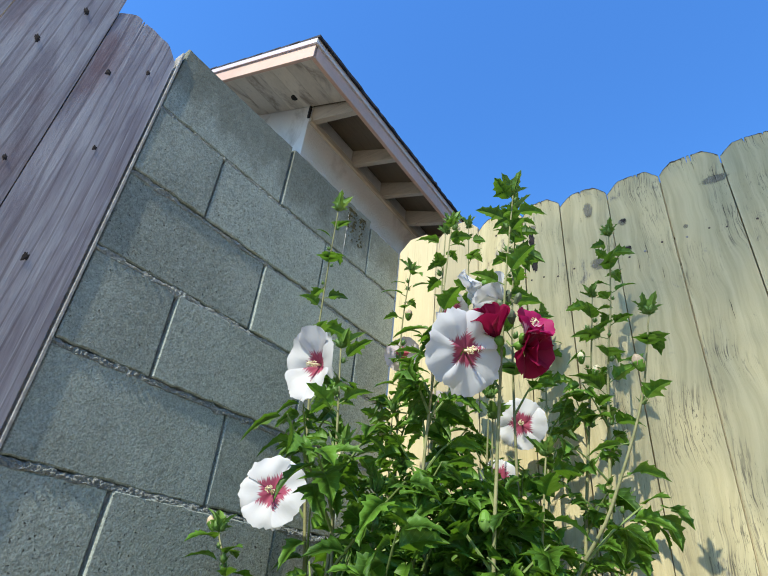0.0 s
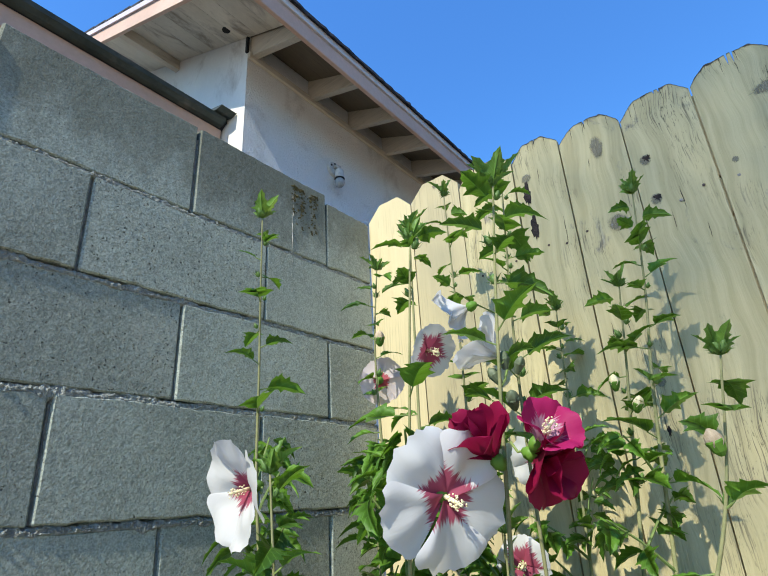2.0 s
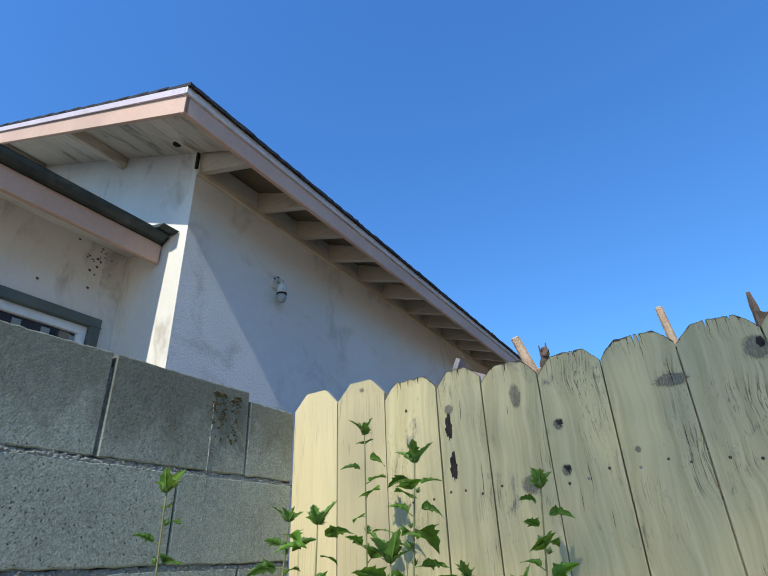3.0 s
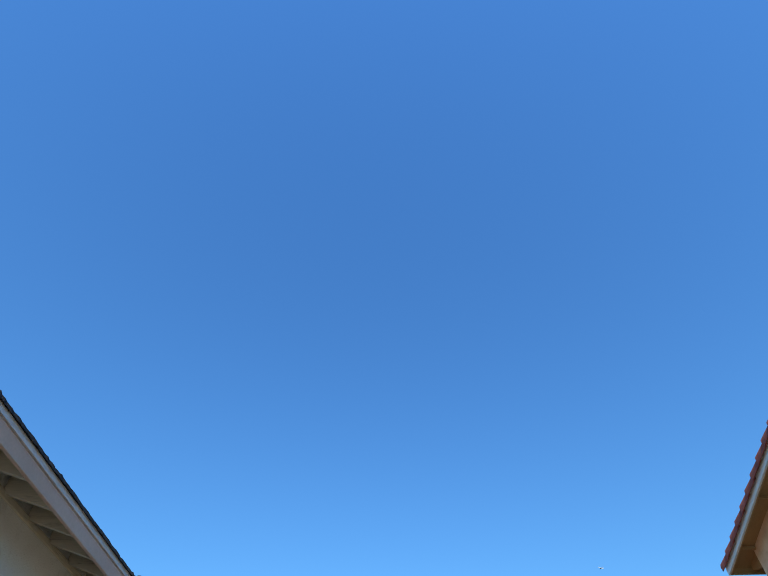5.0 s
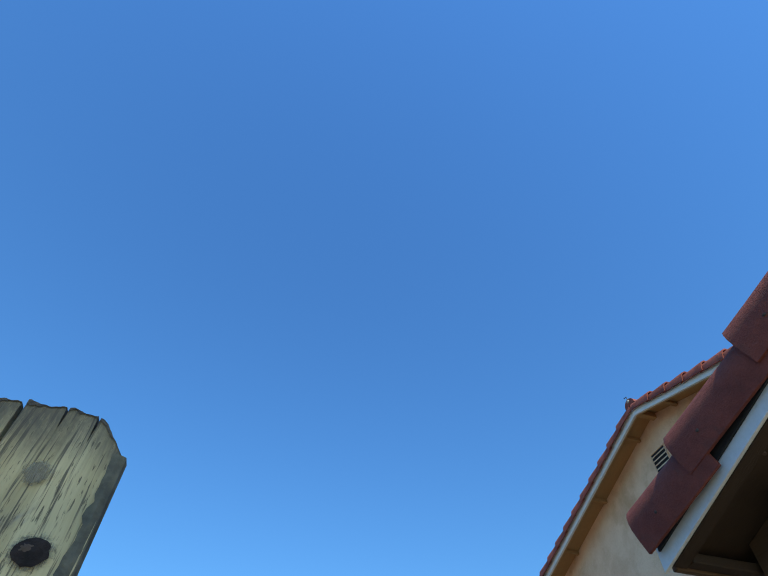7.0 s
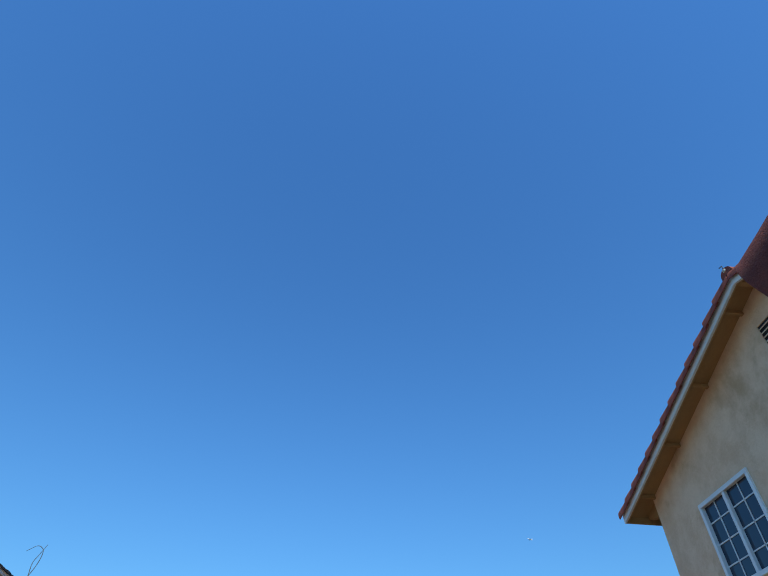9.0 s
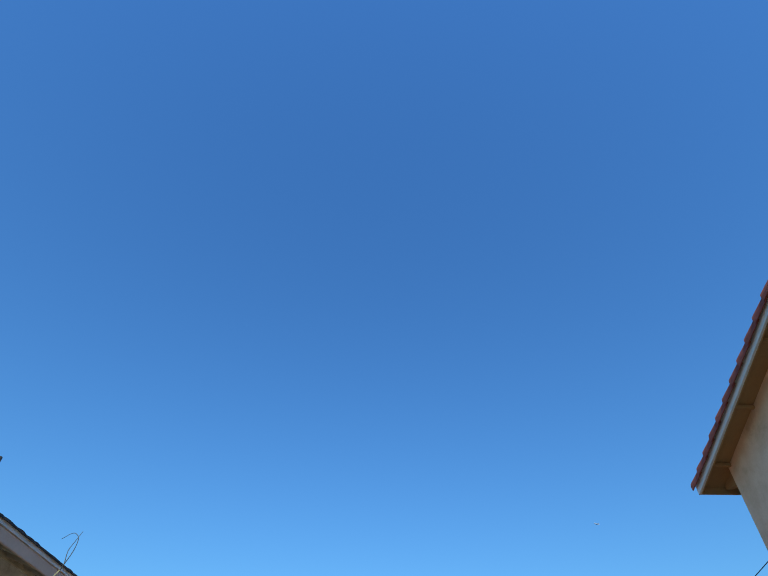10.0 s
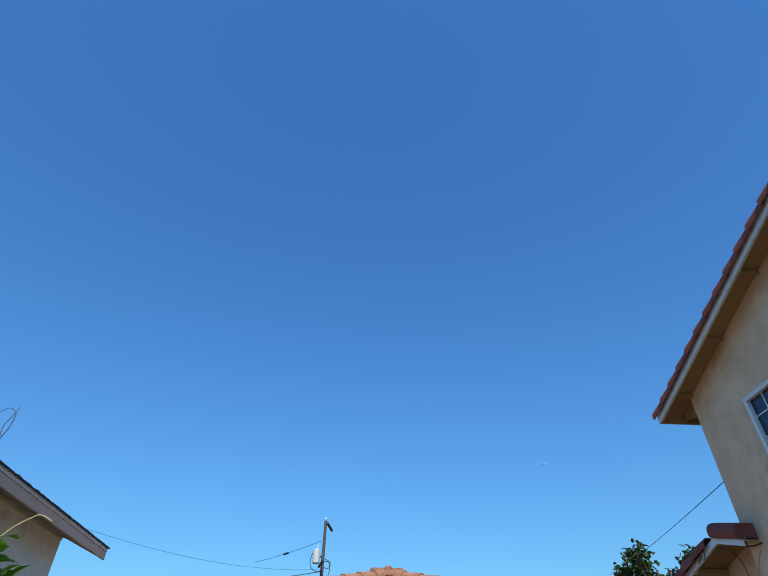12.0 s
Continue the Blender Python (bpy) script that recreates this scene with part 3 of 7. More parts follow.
M_MAGENTA = petal_material("magenta_petal", (0.42, 0.016, 0.12), (0.62, 0.38, 0.48), 0.020, 0.03)
M_PISTIL = surface("cream_pistil", (0.72, 0.60, 0.33), (0.84, 0.76, 0.52), 200, 900, 0.8, 0.5, 0.002)
M_WITHER = surface("withered_flower", (0.42, 0.31, 0.20), (0.62, 0.50, 0.36), 90, 400, 0.9, 0.5, 0.002)
M_BRANCH = surface("cut_branch_bark", (0.33, 0.22, 0.135), (0.58, 0.43, 0.30), 18, 140, 0.9, 0.8, 0.005)
M_CUT = surface("sawn_branch_end", (0.45, 0.34, 0.22), (0.60, 0.48, 0.33), 40, 200, 0.9, 0.3, 0.002)
M_BARK = surface("dark_bark", (0.07, 0.05, 0.04), (0.15, 0.11, 0.085), 14, 100, 0.95, 0.8, 0.006)
M_POLE = surface("creosoted_pole", (0.055, 0.045, 0.04), (0.11, 0.09, 0.08), 4, 60, 0.9, 0.4, 0.004, stretch=(6, 6, 0.6))
M_CABLE = surface("black_cable", (0.02, 0.025, 0.03), (0.035, 0.04, 0.05), 5, 50, 0.6, 0.05, 0.001)
M_TANK = surface("pale_grey_enamel", (0.58, 0.60, 0.60), (0.68, 0.70, 0.70), 4, 40, 0.4, 0.05, 0.001)
M_PORCELAIN = surface("painted_fixture", (0.40, 0.39, 0.36), (0.62, 0.61, 0.57), 40, 200, 0.5, 0.2, 0.001)
M_BULB = surface("frosted_bulb", (0.30, 0.31, 0.30), (0.42, 0.43, 0.42), 60, 300, 0.25, 0.05, 0.001)
def ground_material():
    """Unseen ground: pale paving toned for bounce light; dark soil beyond the fence line."""
    m, n, l = nodes_of("garden_ground")
    p = n["Principled BSDF"]
    tc, sp, ad = n.new("ShaderNodeTexCoord"), n.new("ShaderNodeSeparateXYZ"), n.new("ShaderNodeMath")
    l.new(tc.outputs["Object"], sp.inputs[0])
    vec = tc.outputs["Object"]
    big, fine = grain(n, l, vec, 0.8, 7, 0.65), grain(n, l, vec, 40.0, 6, 0.7)
    pale = mixed(n, l, ramp_out(n, l, big, 0.3, 0.7), (0.42, 0.345, 0.25), (0.56, 0.465, 0.345))
    pale = mixed(n, l, 0.3, pale, mixed(n, l, fine, (0.24, 0.19, 0.14), (0.62, 0.52, 0.40)))
    soil = mixed(n, l, ramp_out(n, l, fine, 0.3, 0.7), (0.05, 0.042, 0.028), (0.13, 0.105, 0.07))
    ad.operation = "MULTIPLY_ADD"
    l.new(big, ad.inputs[0])
    ad.inputs[1].default_value = 0.4
    l.new(sp.outputs["Y"], ad.inputs[2])
    # planting bed in the corner between the wall and the fence, dark against bounced light
    ad2, bed = n.new("ShaderNodeMath"), n.new("ShaderNodeMath")
    ad2.operation, bed.operation = "MULTIPLY_ADD", "MULTIPLY"
    l.new(big, ad2.inputs[0])
    ad2.inputs[1].default_value = 0.25
    l.new(sp.outputs["X"], ad2.inputs[2])
    l.new(ramp_out(n, l, ad2.outputs[0], 1.40, 1.34), bed.inputs[0])
    l.new(ramp_out(n, l, ad.outputs[0], -0.62, -0.55), bed.inputs[1])
    pale = mixed(n, l, bed.outputs[0], pale, soil)
    col = mixed(n, l, ramp_out(n, l, ad.outputs[0], 0.42, 0.52), pale, soil)
    l.new(col, p.inputs["Base Color"])
    p.inputs["Roughness"].default_value = 0.95
    l.new(relief(n, l, fine, 0.6, 0.01), p.inputs["Normal"])
    return m


M_GROUND = ground_material()
M_PLANE = surface("white_aircraft_paint", (0.78, 0.78, 0.80), (0.84, 0.84, 0.86), 1, 5, 0.4, 0.0, 0.001)


# ---- mesh helpers ----
def mesh_of(name, bm, material, smooth=False):
    me = bpy.data.meshes.new(name)
    bmesh.ops.recalc_face_normals(bm, faces=bm.faces)
    bm.to_mesh(me)
    bm.free()
    me.materials.append(material)
    if smooth:
        me.polygons.foreach_set("use_smooth", [True] * len(me.polygons))
    return me


def part(name, bm, material, parent, label="", smooth=False, at=None):
    """Links a bmesh (or a ready mesh) as one mesh object under parent."""
    me = bm if isinstance(bm, bpy.types.Mesh) else mesh_of(name, bm, material, smooth)
    ob = new(name, me)
    ob.parent = parent
    if at is not None:
        ob.matrix_basis = at
    if label:
        ob["label"] = label
    return ob


def thing(name, m, label, category, group="", kind=""):
    ob = new(name)
    ob.empty_display_size = 0.1
    ob.matrix_basis = m
    return tagged(ob, label, category, group, kind)


def add_box(bm, lo, hi, bevel=0.0, m=None):
    """A box from corner to corner, its edges bevelled, in bm."""
    c = [(a + b) / 2 for a, b in zip(lo, hi)]
    s = [abs(b - a) for a, b in zip(lo, hi)]
    r = bmesh.ops.create_cube(bm, size=1.0, matrix=Matrix.Translation(c) @ Matrix.Diagonal((*s, 1)))
    vs = r["verts"]
    if bevel > 0:
        es = {e for v in vs for e in v.link_edges}
        out = bmesh.ops.bevel(bm, geom=list(es), offset=bevel, segments=1, affect="EDGES")
        vs = list({v for f in out["faces"] for v in f.verts} | {v for v in vs if v.is_valid})
    if m is not None:
        bmesh.ops.transform(bm, matrix=m, verts=vs)
    return vs


def box(lo, hi, bevel=0.0, m=None):
    bm = bmesh.new()
    add_box(bm, lo, hi, bevel, m)
    return bm


def add_prism(bm, outline, depth_axis, d0, d1):
    """A flat outline (list of 2D points) pushed from d0 to d1 along an axis; the outline lies in the other two axes, in order."""
    def at(p, d):
        q = [0, 0, 0]
        o = [k for k in range(3) if k != depth_axis]
        q[o[0]], q[o[1]], q[depth_axis] = p[0], p[1], d
        return bm.verts.new(q)
    a, b = [at(p, d0) for p in outline], [at(p, d1) for p in outline]
    bm.faces.new(a)
    bm.faces.new(b[::-1])
    n = len(outline)
    for k in range(n):
        bm.faces.new((a[k], b[k], b[(k + 1) % n], a[(k + 1) % n]))
    return a + b


def prism(outline, depth_axis, d0, d1):
    bm = bmesh.new()
    add_prism(bm, outline, depth_axis, d0, d1)
    return bm


def add_tube(bm, pts, radii, sides=7, caps=True):
    """A tapered round bar along points."""
    pts = [Vector(p) for p in pts]
    rings = []
    ref = Vector((0.3, 0.9, 0.2))
    for k, p in enumerate(pts):
        d = (pts[min(k + 1, len(pts) - 1)] - pts[max(k - 1, 0)]).normalized()
        a = d.cross(ref).normalized() if abs(d.dot(ref.normalized())) < 0.95 else d.cross(Vector((1, 0, 0))).normalized()
        b = d.cross(a)
        r = radii[k] if isinstance(radii, (list, tuple)) else radii
        rings.append([bm.verts.new(p + r * (math.cos(2 * math.pi * i / sides) * a + math.sin(2 * math.pi * i / sides) * b)) for i in range(sides)])
    for u, v in zip(rings, rings[1:]):
        for i in range(sides):
            bm.faces.new((u[i], u[(i + 1) % sides], v[(i + 1) % sides], v[i]))
    if caps:
        bm.faces.new(rings[0][::-1])
        bm.faces.new(rings[-1])
    return rings


def tube(pts, radii, sides=7):
    bm = bmesh.new()
    add_tube(bm, pts, radii, sides)
    return bm


def swept(section, path_len, taper=1.0, steps=3):
    """An open section of (x, z) points with thickness, pushed along +y; it narrows by taper towards its end."""
    bm = bmesh.new()
    rows = []
    for k in range(steps + 1):
        f = 1 + (taper - 1) * k / steps
        rows.append([bm.verts.new((x * f, path_len * k / steps, z * f)) for x, z in section])
    n = len(section)
    for u, v in zip(rows, rows[1:]):
        for i in range(n):
            bm.faces.new((u[i], u[(i + 1) % n], v[(i + 1) % n], v[i]))
    bm.faces.new(rows[0])
    bm.faces.new(rows[-1][::-1])
    return bm


def wobble(p, scale, amount):
    return noise.noise_vector(Vector(p) * scale) * amount


def spline_points(pts, n=6):
    """Points along a smooth line through pts."""
    pts = [Vector(p) for p in pts]
    ext = [2 * pts[0] - pts[1]] + pts + [2 * pts[-1] - pts[-2]]
    out = []
    for k in range(len(pts) - 1):
        p0, p1, p2, p3 = ext[k:k + 4]
        for i in range(n):
            t = i / n
            out.append(0.5 * ((2 * p1) + (p2 - p0) * t + (2 * p0 - 5 * p1 + 4 * p2 - p3) * t * t + (3 * p1 - p0 - 3 * p2 + p3) * t ** 3))
    return out + [pts[-1]]


# ---- ground ----
gm = bmesh.new()
bmesh.ops.create_grid(gm, x_segments=60, y_segments=60, size=900)
for v in gm.verts:
    v.co.x, v.co.y = v.co.x * abs(v.co.x) / 900, v.co.y * abs(v.co.y) / 900
    v.co.z = 0.03 * noise.noise(v.co * 0.4) - 0.012 * max(0.0, v.co.length - 60) ** 0.5
ground = new("ground", mesh_of("ground", gm, M_GROUND, True))
tagged(ground, "unseen ground, pale paving and dark soil toned for bounced light", "ground", kind="structure")

# ---- block wall along x = 0 ----
WALL_TOP, COURSE, UNIT = 1.75, 0.2032, 0.4064
wall_west = thing("wall_west", pose(0, 0, 0), "grey concrete block garden wall with rough mortar joints", "wall", kind="structure")
BLOCK_END = 0.183
WALL_START = -0.8035


def block_mesh(length, seed, damp=False, rise=0.0):
    """One block: length along y, its visible face towards +x, worn edges; origin at the face's lower near corner."""
    bm = bmesh.new()
    h = COURSE - 0.011 + rise
    add_box(bm, (-0.19, 0.0030, 0.0055), (0, length - 0.0030, 0.0055 + h), 0.003)
    bmesh.ops.bisect_plane(bm, geom=bm.verts[:] + bm.edges[:] + bm.faces[:], plane_co=(-0.02, 0, 0), plane_no=(1, 0, 0))
    for k in range(1, 24):
        yy = length * k / 24
        bmesh.ops.bisect_plane(bm, geom=bm.verts[:] + bm.edges[:] + bm.faces[:], plane_co=(0, yy, 0), plane_no=(0, 1, 0))
    for v in bm.verts:
        d = wobble(v.co + Vector((seed * 3.1, 0, 0)), 9, 0.002) + wobble(v.co + Vector((seed * 1.7, 5, 0)), 55, 0.0034)
        v.co += Vector((0, d.y, d.z))
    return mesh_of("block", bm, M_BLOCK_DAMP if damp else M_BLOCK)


def mortar_mesh():
    bm = bmesh.new()
    add_box(bm, (-0.18, -0.800, 0.0), (-0.0245, BLOCK_END, WALL_TOP - 0.012))
    return bm


part("mortar_core", mortar_mesh(), M_MORTAR, wall_west, "pale mortar core")
for c in range(8):
    z0 = WALL_TOP - COURSE * (c + 1)
    first = 0.0 if c % 2 == 0 else -UNIT / 2
    edges = [BLOCK_END, first]
    while edges[-1] - UNIT > -2 * UNIT - 0.01:
        edges.append(edges[-1] - UNIT)
    if edges[-1] > -2 * UNIT + 0.05:
        edges.append(-2 * UNIT)
    edges[-1] = WALL_START
    for a, b in zip(edges[1:], edges):
        tilt = random.uniform(-0.25, 0.25)
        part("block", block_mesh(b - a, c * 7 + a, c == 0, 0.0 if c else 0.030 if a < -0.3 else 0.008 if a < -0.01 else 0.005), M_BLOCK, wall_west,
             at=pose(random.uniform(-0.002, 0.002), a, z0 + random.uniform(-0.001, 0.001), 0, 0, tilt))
    # crumbly mortar bed, open along its upper edge in places, smeared here and there over the block below
    if z0 > 0.1:
        bm = bmesh.new()
        steps = 560
        rows = []
        for k in range(steps + 1):
            yy = WALL_START + (BLOCK_END - WALL_START) * k / steps

            def lump(row, f):
                return noise.noise(Vector((yy * f, c * 5.3, row))) + 0.6 * noise.noise(Vector((yy * f * 2.7, c * 3.1, row + 2)))
            gap = min(1.0, max(0.0, 0.35 + 1.8 * lump(0, 21)))
            smear = max(0.0, lump(1, 24)) * (1.6 if c > 1 else 1.0)
            # crumbs: the section's corners, with fine lumps laid over every point between them
            ring = ((-0.024, 0.008), (-0.003 - 0.014 * gap, 0.0064 - 0.002 * gap), (0.0002 - 0.004 * gap, 0.002), (0.0010, -0.0035), (0.0008 + 0.001 * smear, -0.0075 - 0.006 * smear), (-0.005, -0.0100 - 0.011 * smear))
            row = []
            for i in range(16):
                g = i / 3
                (xa, za), (xb, zb) = ring[min(int(g), 4)], ring[min(int(g), 4) + 1]
                h = g - min(int(g), 4)
                px, pz = xa + (xb - xa) * h, za + (zb - za) * h
                at = Vector((yy * 150, pz * 190, c * 3.7))
                rough = (0.0030 * noise.noise(at) + 0.0022 * noise.noise(at * 2.3)) * (1.0 if 2 < i < 15 else 0.0)
                row.append(bm.verts.new((px - 0.0012 + rough, yy, z0 + pz + 0.5 * rough)))
            rows.append(row)
        for u, v in zip(rows, rows[1:]):
            for i in range(15):
                bm.faces.new((u[i], u[i + 1], v[i + 1], v[i]))
        part("bed_joint", bm, M_BEDMORTAR, wall_west, "crumbly grey mortar")
    # struck head joints, set back, with a thin smear on the far block's edge
    for yj in edges[1:-1]:
        bm = bmesh.new()
        rows = []
        for k in range(61):
            zz = z0 + 0.006 + (COURSE - 0.012) * k / 60
            o = -0.0085 + 0.003 * noise.noise(Vector((zz * 23, yj * 5, 9)))
            rows.append([bm.verts.new((-0.022, yj - 0.0065, zz)), bm.verts.new((o - 0.004, yj - 0.003, zz))]
                        + [bm.verts.new((o + 0.0028 * noise.noise(Vector((zz * 150, q * 0.7, yj * 9))), yj - 0.001 + 0.0018 * q, zz)) for q in range(4)]
                        + [bm.verts.new((-0.012, yj + 0.0075, zz))])
        for u, v in zip(rows, rows[1:]):
            for i in range(6):
                bm.faces.new((u[i], u[i + 1], v[i + 1], v[i]))
        part("head_joint", bm, M_JOINT, wall_west)

# dry moss and soot below the coping edge where rain runs off
bm = bmesh.new()
mrng = random.Random(17)
for k in range(210):
    col_y = mrng.choice((-0.118, -0.100, -0.088, -0.060, -0.045))
    fall = mrng.random() ** 2.2 * 0.125
    rr = mrng.uniform(0.0012, 0.0042)
    top_z = WALL_TOP + 0.002
    bmesh.ops.create_icosphere(bm, subdivisions=1, radius=rr, matrix=pose(0.0006, col_y + mrng.gauss(0, 0.006), top_z - 0.003 - fall, mrng.uniform(0, 90), mrng.uniform(0, 90), 0) @ Matrix.Diagonal((0.7, 1.0, mrng.uniform(0.6, 1.8), 1)))
moss = part("moss", bm, M_MOSS, wall_west, "dark dry moss")
moss["kind"] = "stuff"

# thin run of pale mortar down the face
bm = bmesh.new()
rows = []
for k in range(34):
    zz = WALL_TOP - 0.030 - 0.0085 * k
    w = 0.0012 + 0.0024 * noise.noise(Vector((zz * 90, 3, 1)))
    yy = -0.125 + 0.003 * noise.noise(Vector((zz * 14, 7, 2)))
    rows.append([bm.verts.new((-0.004, yy - w * 1.6, zz)), bm.verts.new((0.0018 + 0.004 * noise.noise(Vector((zz * 60, 1, 5))), yy, zz)), bm.verts.new((-0.004, yy + w * 1.6, zz))])
for u, v in zip(rows, rows[1:]):
    for i in range(2):
        bm.faces.new((u[i], v[i], v[i + 1], u[i + 1]))
part("mortar_run", bm, M_MORTARPALE, wall_west, "thin pale mortar run")

# ---- old stained fence that continues the wall ----
fence_west = thing("fence_west", pose(0, 0, 0), "weathered purple-grey stained board fence", "fence", kind="structure")


def disc_mesh(name, rx, rz, bulge, material, seed, jag=0.3):
    bm = bmesh.new()
    mid = bm.verts.new((0, -bulge, 0))
    ring = []
    for i in range(26):
        t = 2 * math.pi * i / 26
        q = 1 + jag * noise.noise(Vector((math.cos(t) * 2, math.sin(t) * 2, seed))) + jag * 0.8 * noise.noise(Vector((math.cos(t) * 6, math.sin(t) * 6, seed)))
        ring.append(bm.verts.new((rx * q * math.cos(t), 0.0006, rz * q * math.sin(t))))
    for i in range(26):
        bm.faces.new((mid, ring[i], ring[(i + 1) % 26]))
    return mesh_of(name, bm, material, True)


def top_line(width, height, seed, clip, ragged, slant, ends):
    """The worn, split outline of a dog-eared board's top."""
    top = []
    nseg = 72
    crng = random.Random(seed * 13 + 5)
    splits = {} if ragged < 0.003 else {crng.randrange(16, nseg - 16): crng.uniform(0.008, 0.03) for _ in range(crng.choice((1, 2, 2)))}
    for k in range(nseg + 1):
        x = width * k / nseg
        e = min(x if ends[0] else 9, width - x if ends[1] else 9)
        z = height - clip * 1.02 * max(0.0, 1 - e / clip) ** (1.0 if ragged < 0.003 else 1.25) + slant * (x / width - 0.5)
        z += 0.7 * ragged * noise.noise(Vector((x * 45, seed * 7.7, 0))) + 0.25 * ragged * noise.noise(Vector((x * 220, seed * 3.3, 4))) - splits.get(k, 0.0)
        top.append((x, z))
    return top


def picket_mesh(name, width, height, thick, material, seed, clip=0.035, ragged=0.004, slant=0.0, ends=(1, 1)):
    """A dog-eared board standing on z = 0, x across, its face towards -y; the sawn top is worn and split."""
    bm = bmesh.new()
    top = top_line(width, height, seed, clip, ragged, slant, ends)
    nseg = len(top) - 1
    levels = [0.0, 0.3, 0.6, 0.85, 0.95]
    front, back = [], []
    for store, y in ((front, 0.0), (back, thick)):
        for f in levels:
            store.append([bm.verts.new((x + 0.002 * noise.noise(Vector((f * 5, seed, 2))), y, (height - clip * 1.6) * f)) for x, _ in top])
        store.append([bm.verts.new((x, y + (0.002 if y == 0 else -0.002), z)) for x, z in top])
    for g, flip in ((front, False), (back, True)):
        for u, v in zip(g, g[1:]):
            for i in range(nseg):
                f = (u[i], u[i + 1], v[i + 1], v[i])
                bm.faces.new(f[::-1] if flip else f)
    for i in range(nseg):
        bm.faces.new((front[-1][i], front[-1][i + 1], back[-1][i + 1], back[-1][i]))
        bm.faces.new((back[0][i], back[0][i + 1], front[0][i + 1], front[0][i]))
    for k in range(len(front) - 1):
        bm.faces.new((front[k][0], front[k + 1][0], back[k + 1][0], back[k][0]))
        bm.faces.new((front[k][-1], back[k][-1], back[k + 1][-1], front[k + 1][-1]))
    return mesh_of(name, bm, material)


OLD_FACE = 0.001
y = -0.8145
for k in range(14):
    w = 0.15 + random.uniform(-0.004, 0.006)
    h = (1.735, 1.80, 1.77)[k % 3] if k else 1.73
    me = picket_mesh("board", w - 0.0018, h, 0.018, M_OLDWOOD, k + 40)
    y -= w
    part("board", me, M_OLDWOOD, fence_west, at=pose(OLD_FACE, y, 0, 0, 0, 90))
for z in (0.35, 1.35):
    part("rail", box((-0.060, -2.95, z), (-0.0135, -0.815, z + 0.085), 0.004), M_OLDWOOD, fence_west)
for yb, zb, rb in ((-0.86, 1.60, 0.007), (-0.885, 1.33, 0.006), (-0.93, 1.52, 0.008), (-1.02, 1.62, 0.009), (-1.06, 1.47, 0.008), (-1.00, 1.20, 0.006), (-1.17, 1.55, 0.010), (-0.90, 1.05, 0.008)):
    part("knot", disc_mesh("knot", rb * 0.65, rb * 1.1, 0.0004, M_HOLE, yb * 7, 0.5), M_HOLE, fence_west, at=pose(OLD_FACE + 0.0012, yb, zb, 0, 0, 90))
part("edge_batten", box((-0.03, -0.8100, 0.0), (0.0030, -0.8040, 1.742), 0.001), M_MORTARPALE, fence_west, "dried mortar edge")

# ---- cream picket fence across the end ----
FENCE_Y = 0.18
fence_north = thing("fence_north", pose(0, FENCE_Y, 0), "cream painted dog-eared picket fence with knots and nails", "fence", kind="structure")
joints = [0.002, 0.166, 0.329, 0.488, 0.612, 0.754, 0.899, 1.051, 1.202, 1.354, 1.510, 1.665, 1.842, 1.952, 2.052]
tops = [1.800, 1.800, 1.772, 1.772, 1.758, 1.752, 1.756, 1.752, 1.758, 1.770, 1.765, 1.752, 1.786, 1.789]


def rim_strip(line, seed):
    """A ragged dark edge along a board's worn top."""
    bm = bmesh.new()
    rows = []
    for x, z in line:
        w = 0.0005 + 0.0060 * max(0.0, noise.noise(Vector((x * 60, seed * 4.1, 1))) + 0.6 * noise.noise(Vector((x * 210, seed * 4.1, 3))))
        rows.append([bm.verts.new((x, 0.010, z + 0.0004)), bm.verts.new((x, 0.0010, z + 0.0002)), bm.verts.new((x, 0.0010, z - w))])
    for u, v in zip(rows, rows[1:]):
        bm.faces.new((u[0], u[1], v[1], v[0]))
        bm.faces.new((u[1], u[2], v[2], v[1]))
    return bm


def crack_strip(line, rng, at_top):
    """A thin wandering drying crack along the grain, from the top or in the middle of a board."""
    x, z = line[rng.randrange(10, len(line) - 10)]
    ln = rng.uniform(0.018, 0.055) if at_top else rng.uniform(0.02, 0.09)
    z = z - 0.001 if at_top else rng.uniform(1.25, 1.70)
    bm = bmesh.new()
    rows = []
    for i in range(11):
        t = i / 10
        w = rng.uniform(0.0003, 0.0009) * (1 - t if at_top else math.sin(math.pi * t))
        cx = x + 0.0022 * noise.noise(Vector((z * 9 + t * 3, x * 70, 2))) + 0.004 * t * noise.noise(Vector((x * 31, 0, 7)))
        rows.append([bm.verts.new((cx - w, -0.0011 + (0.0020 if at_top else 0), z - ln * t)), bm.verts.new((cx + w, -0.0011 + (0.0020 if at_top else 0), z - ln * t))])
    for u, v in zip(rows, rows[1:]):
        bm.faces.new((u[0], u[1], v[1], v[0]))
    return bm


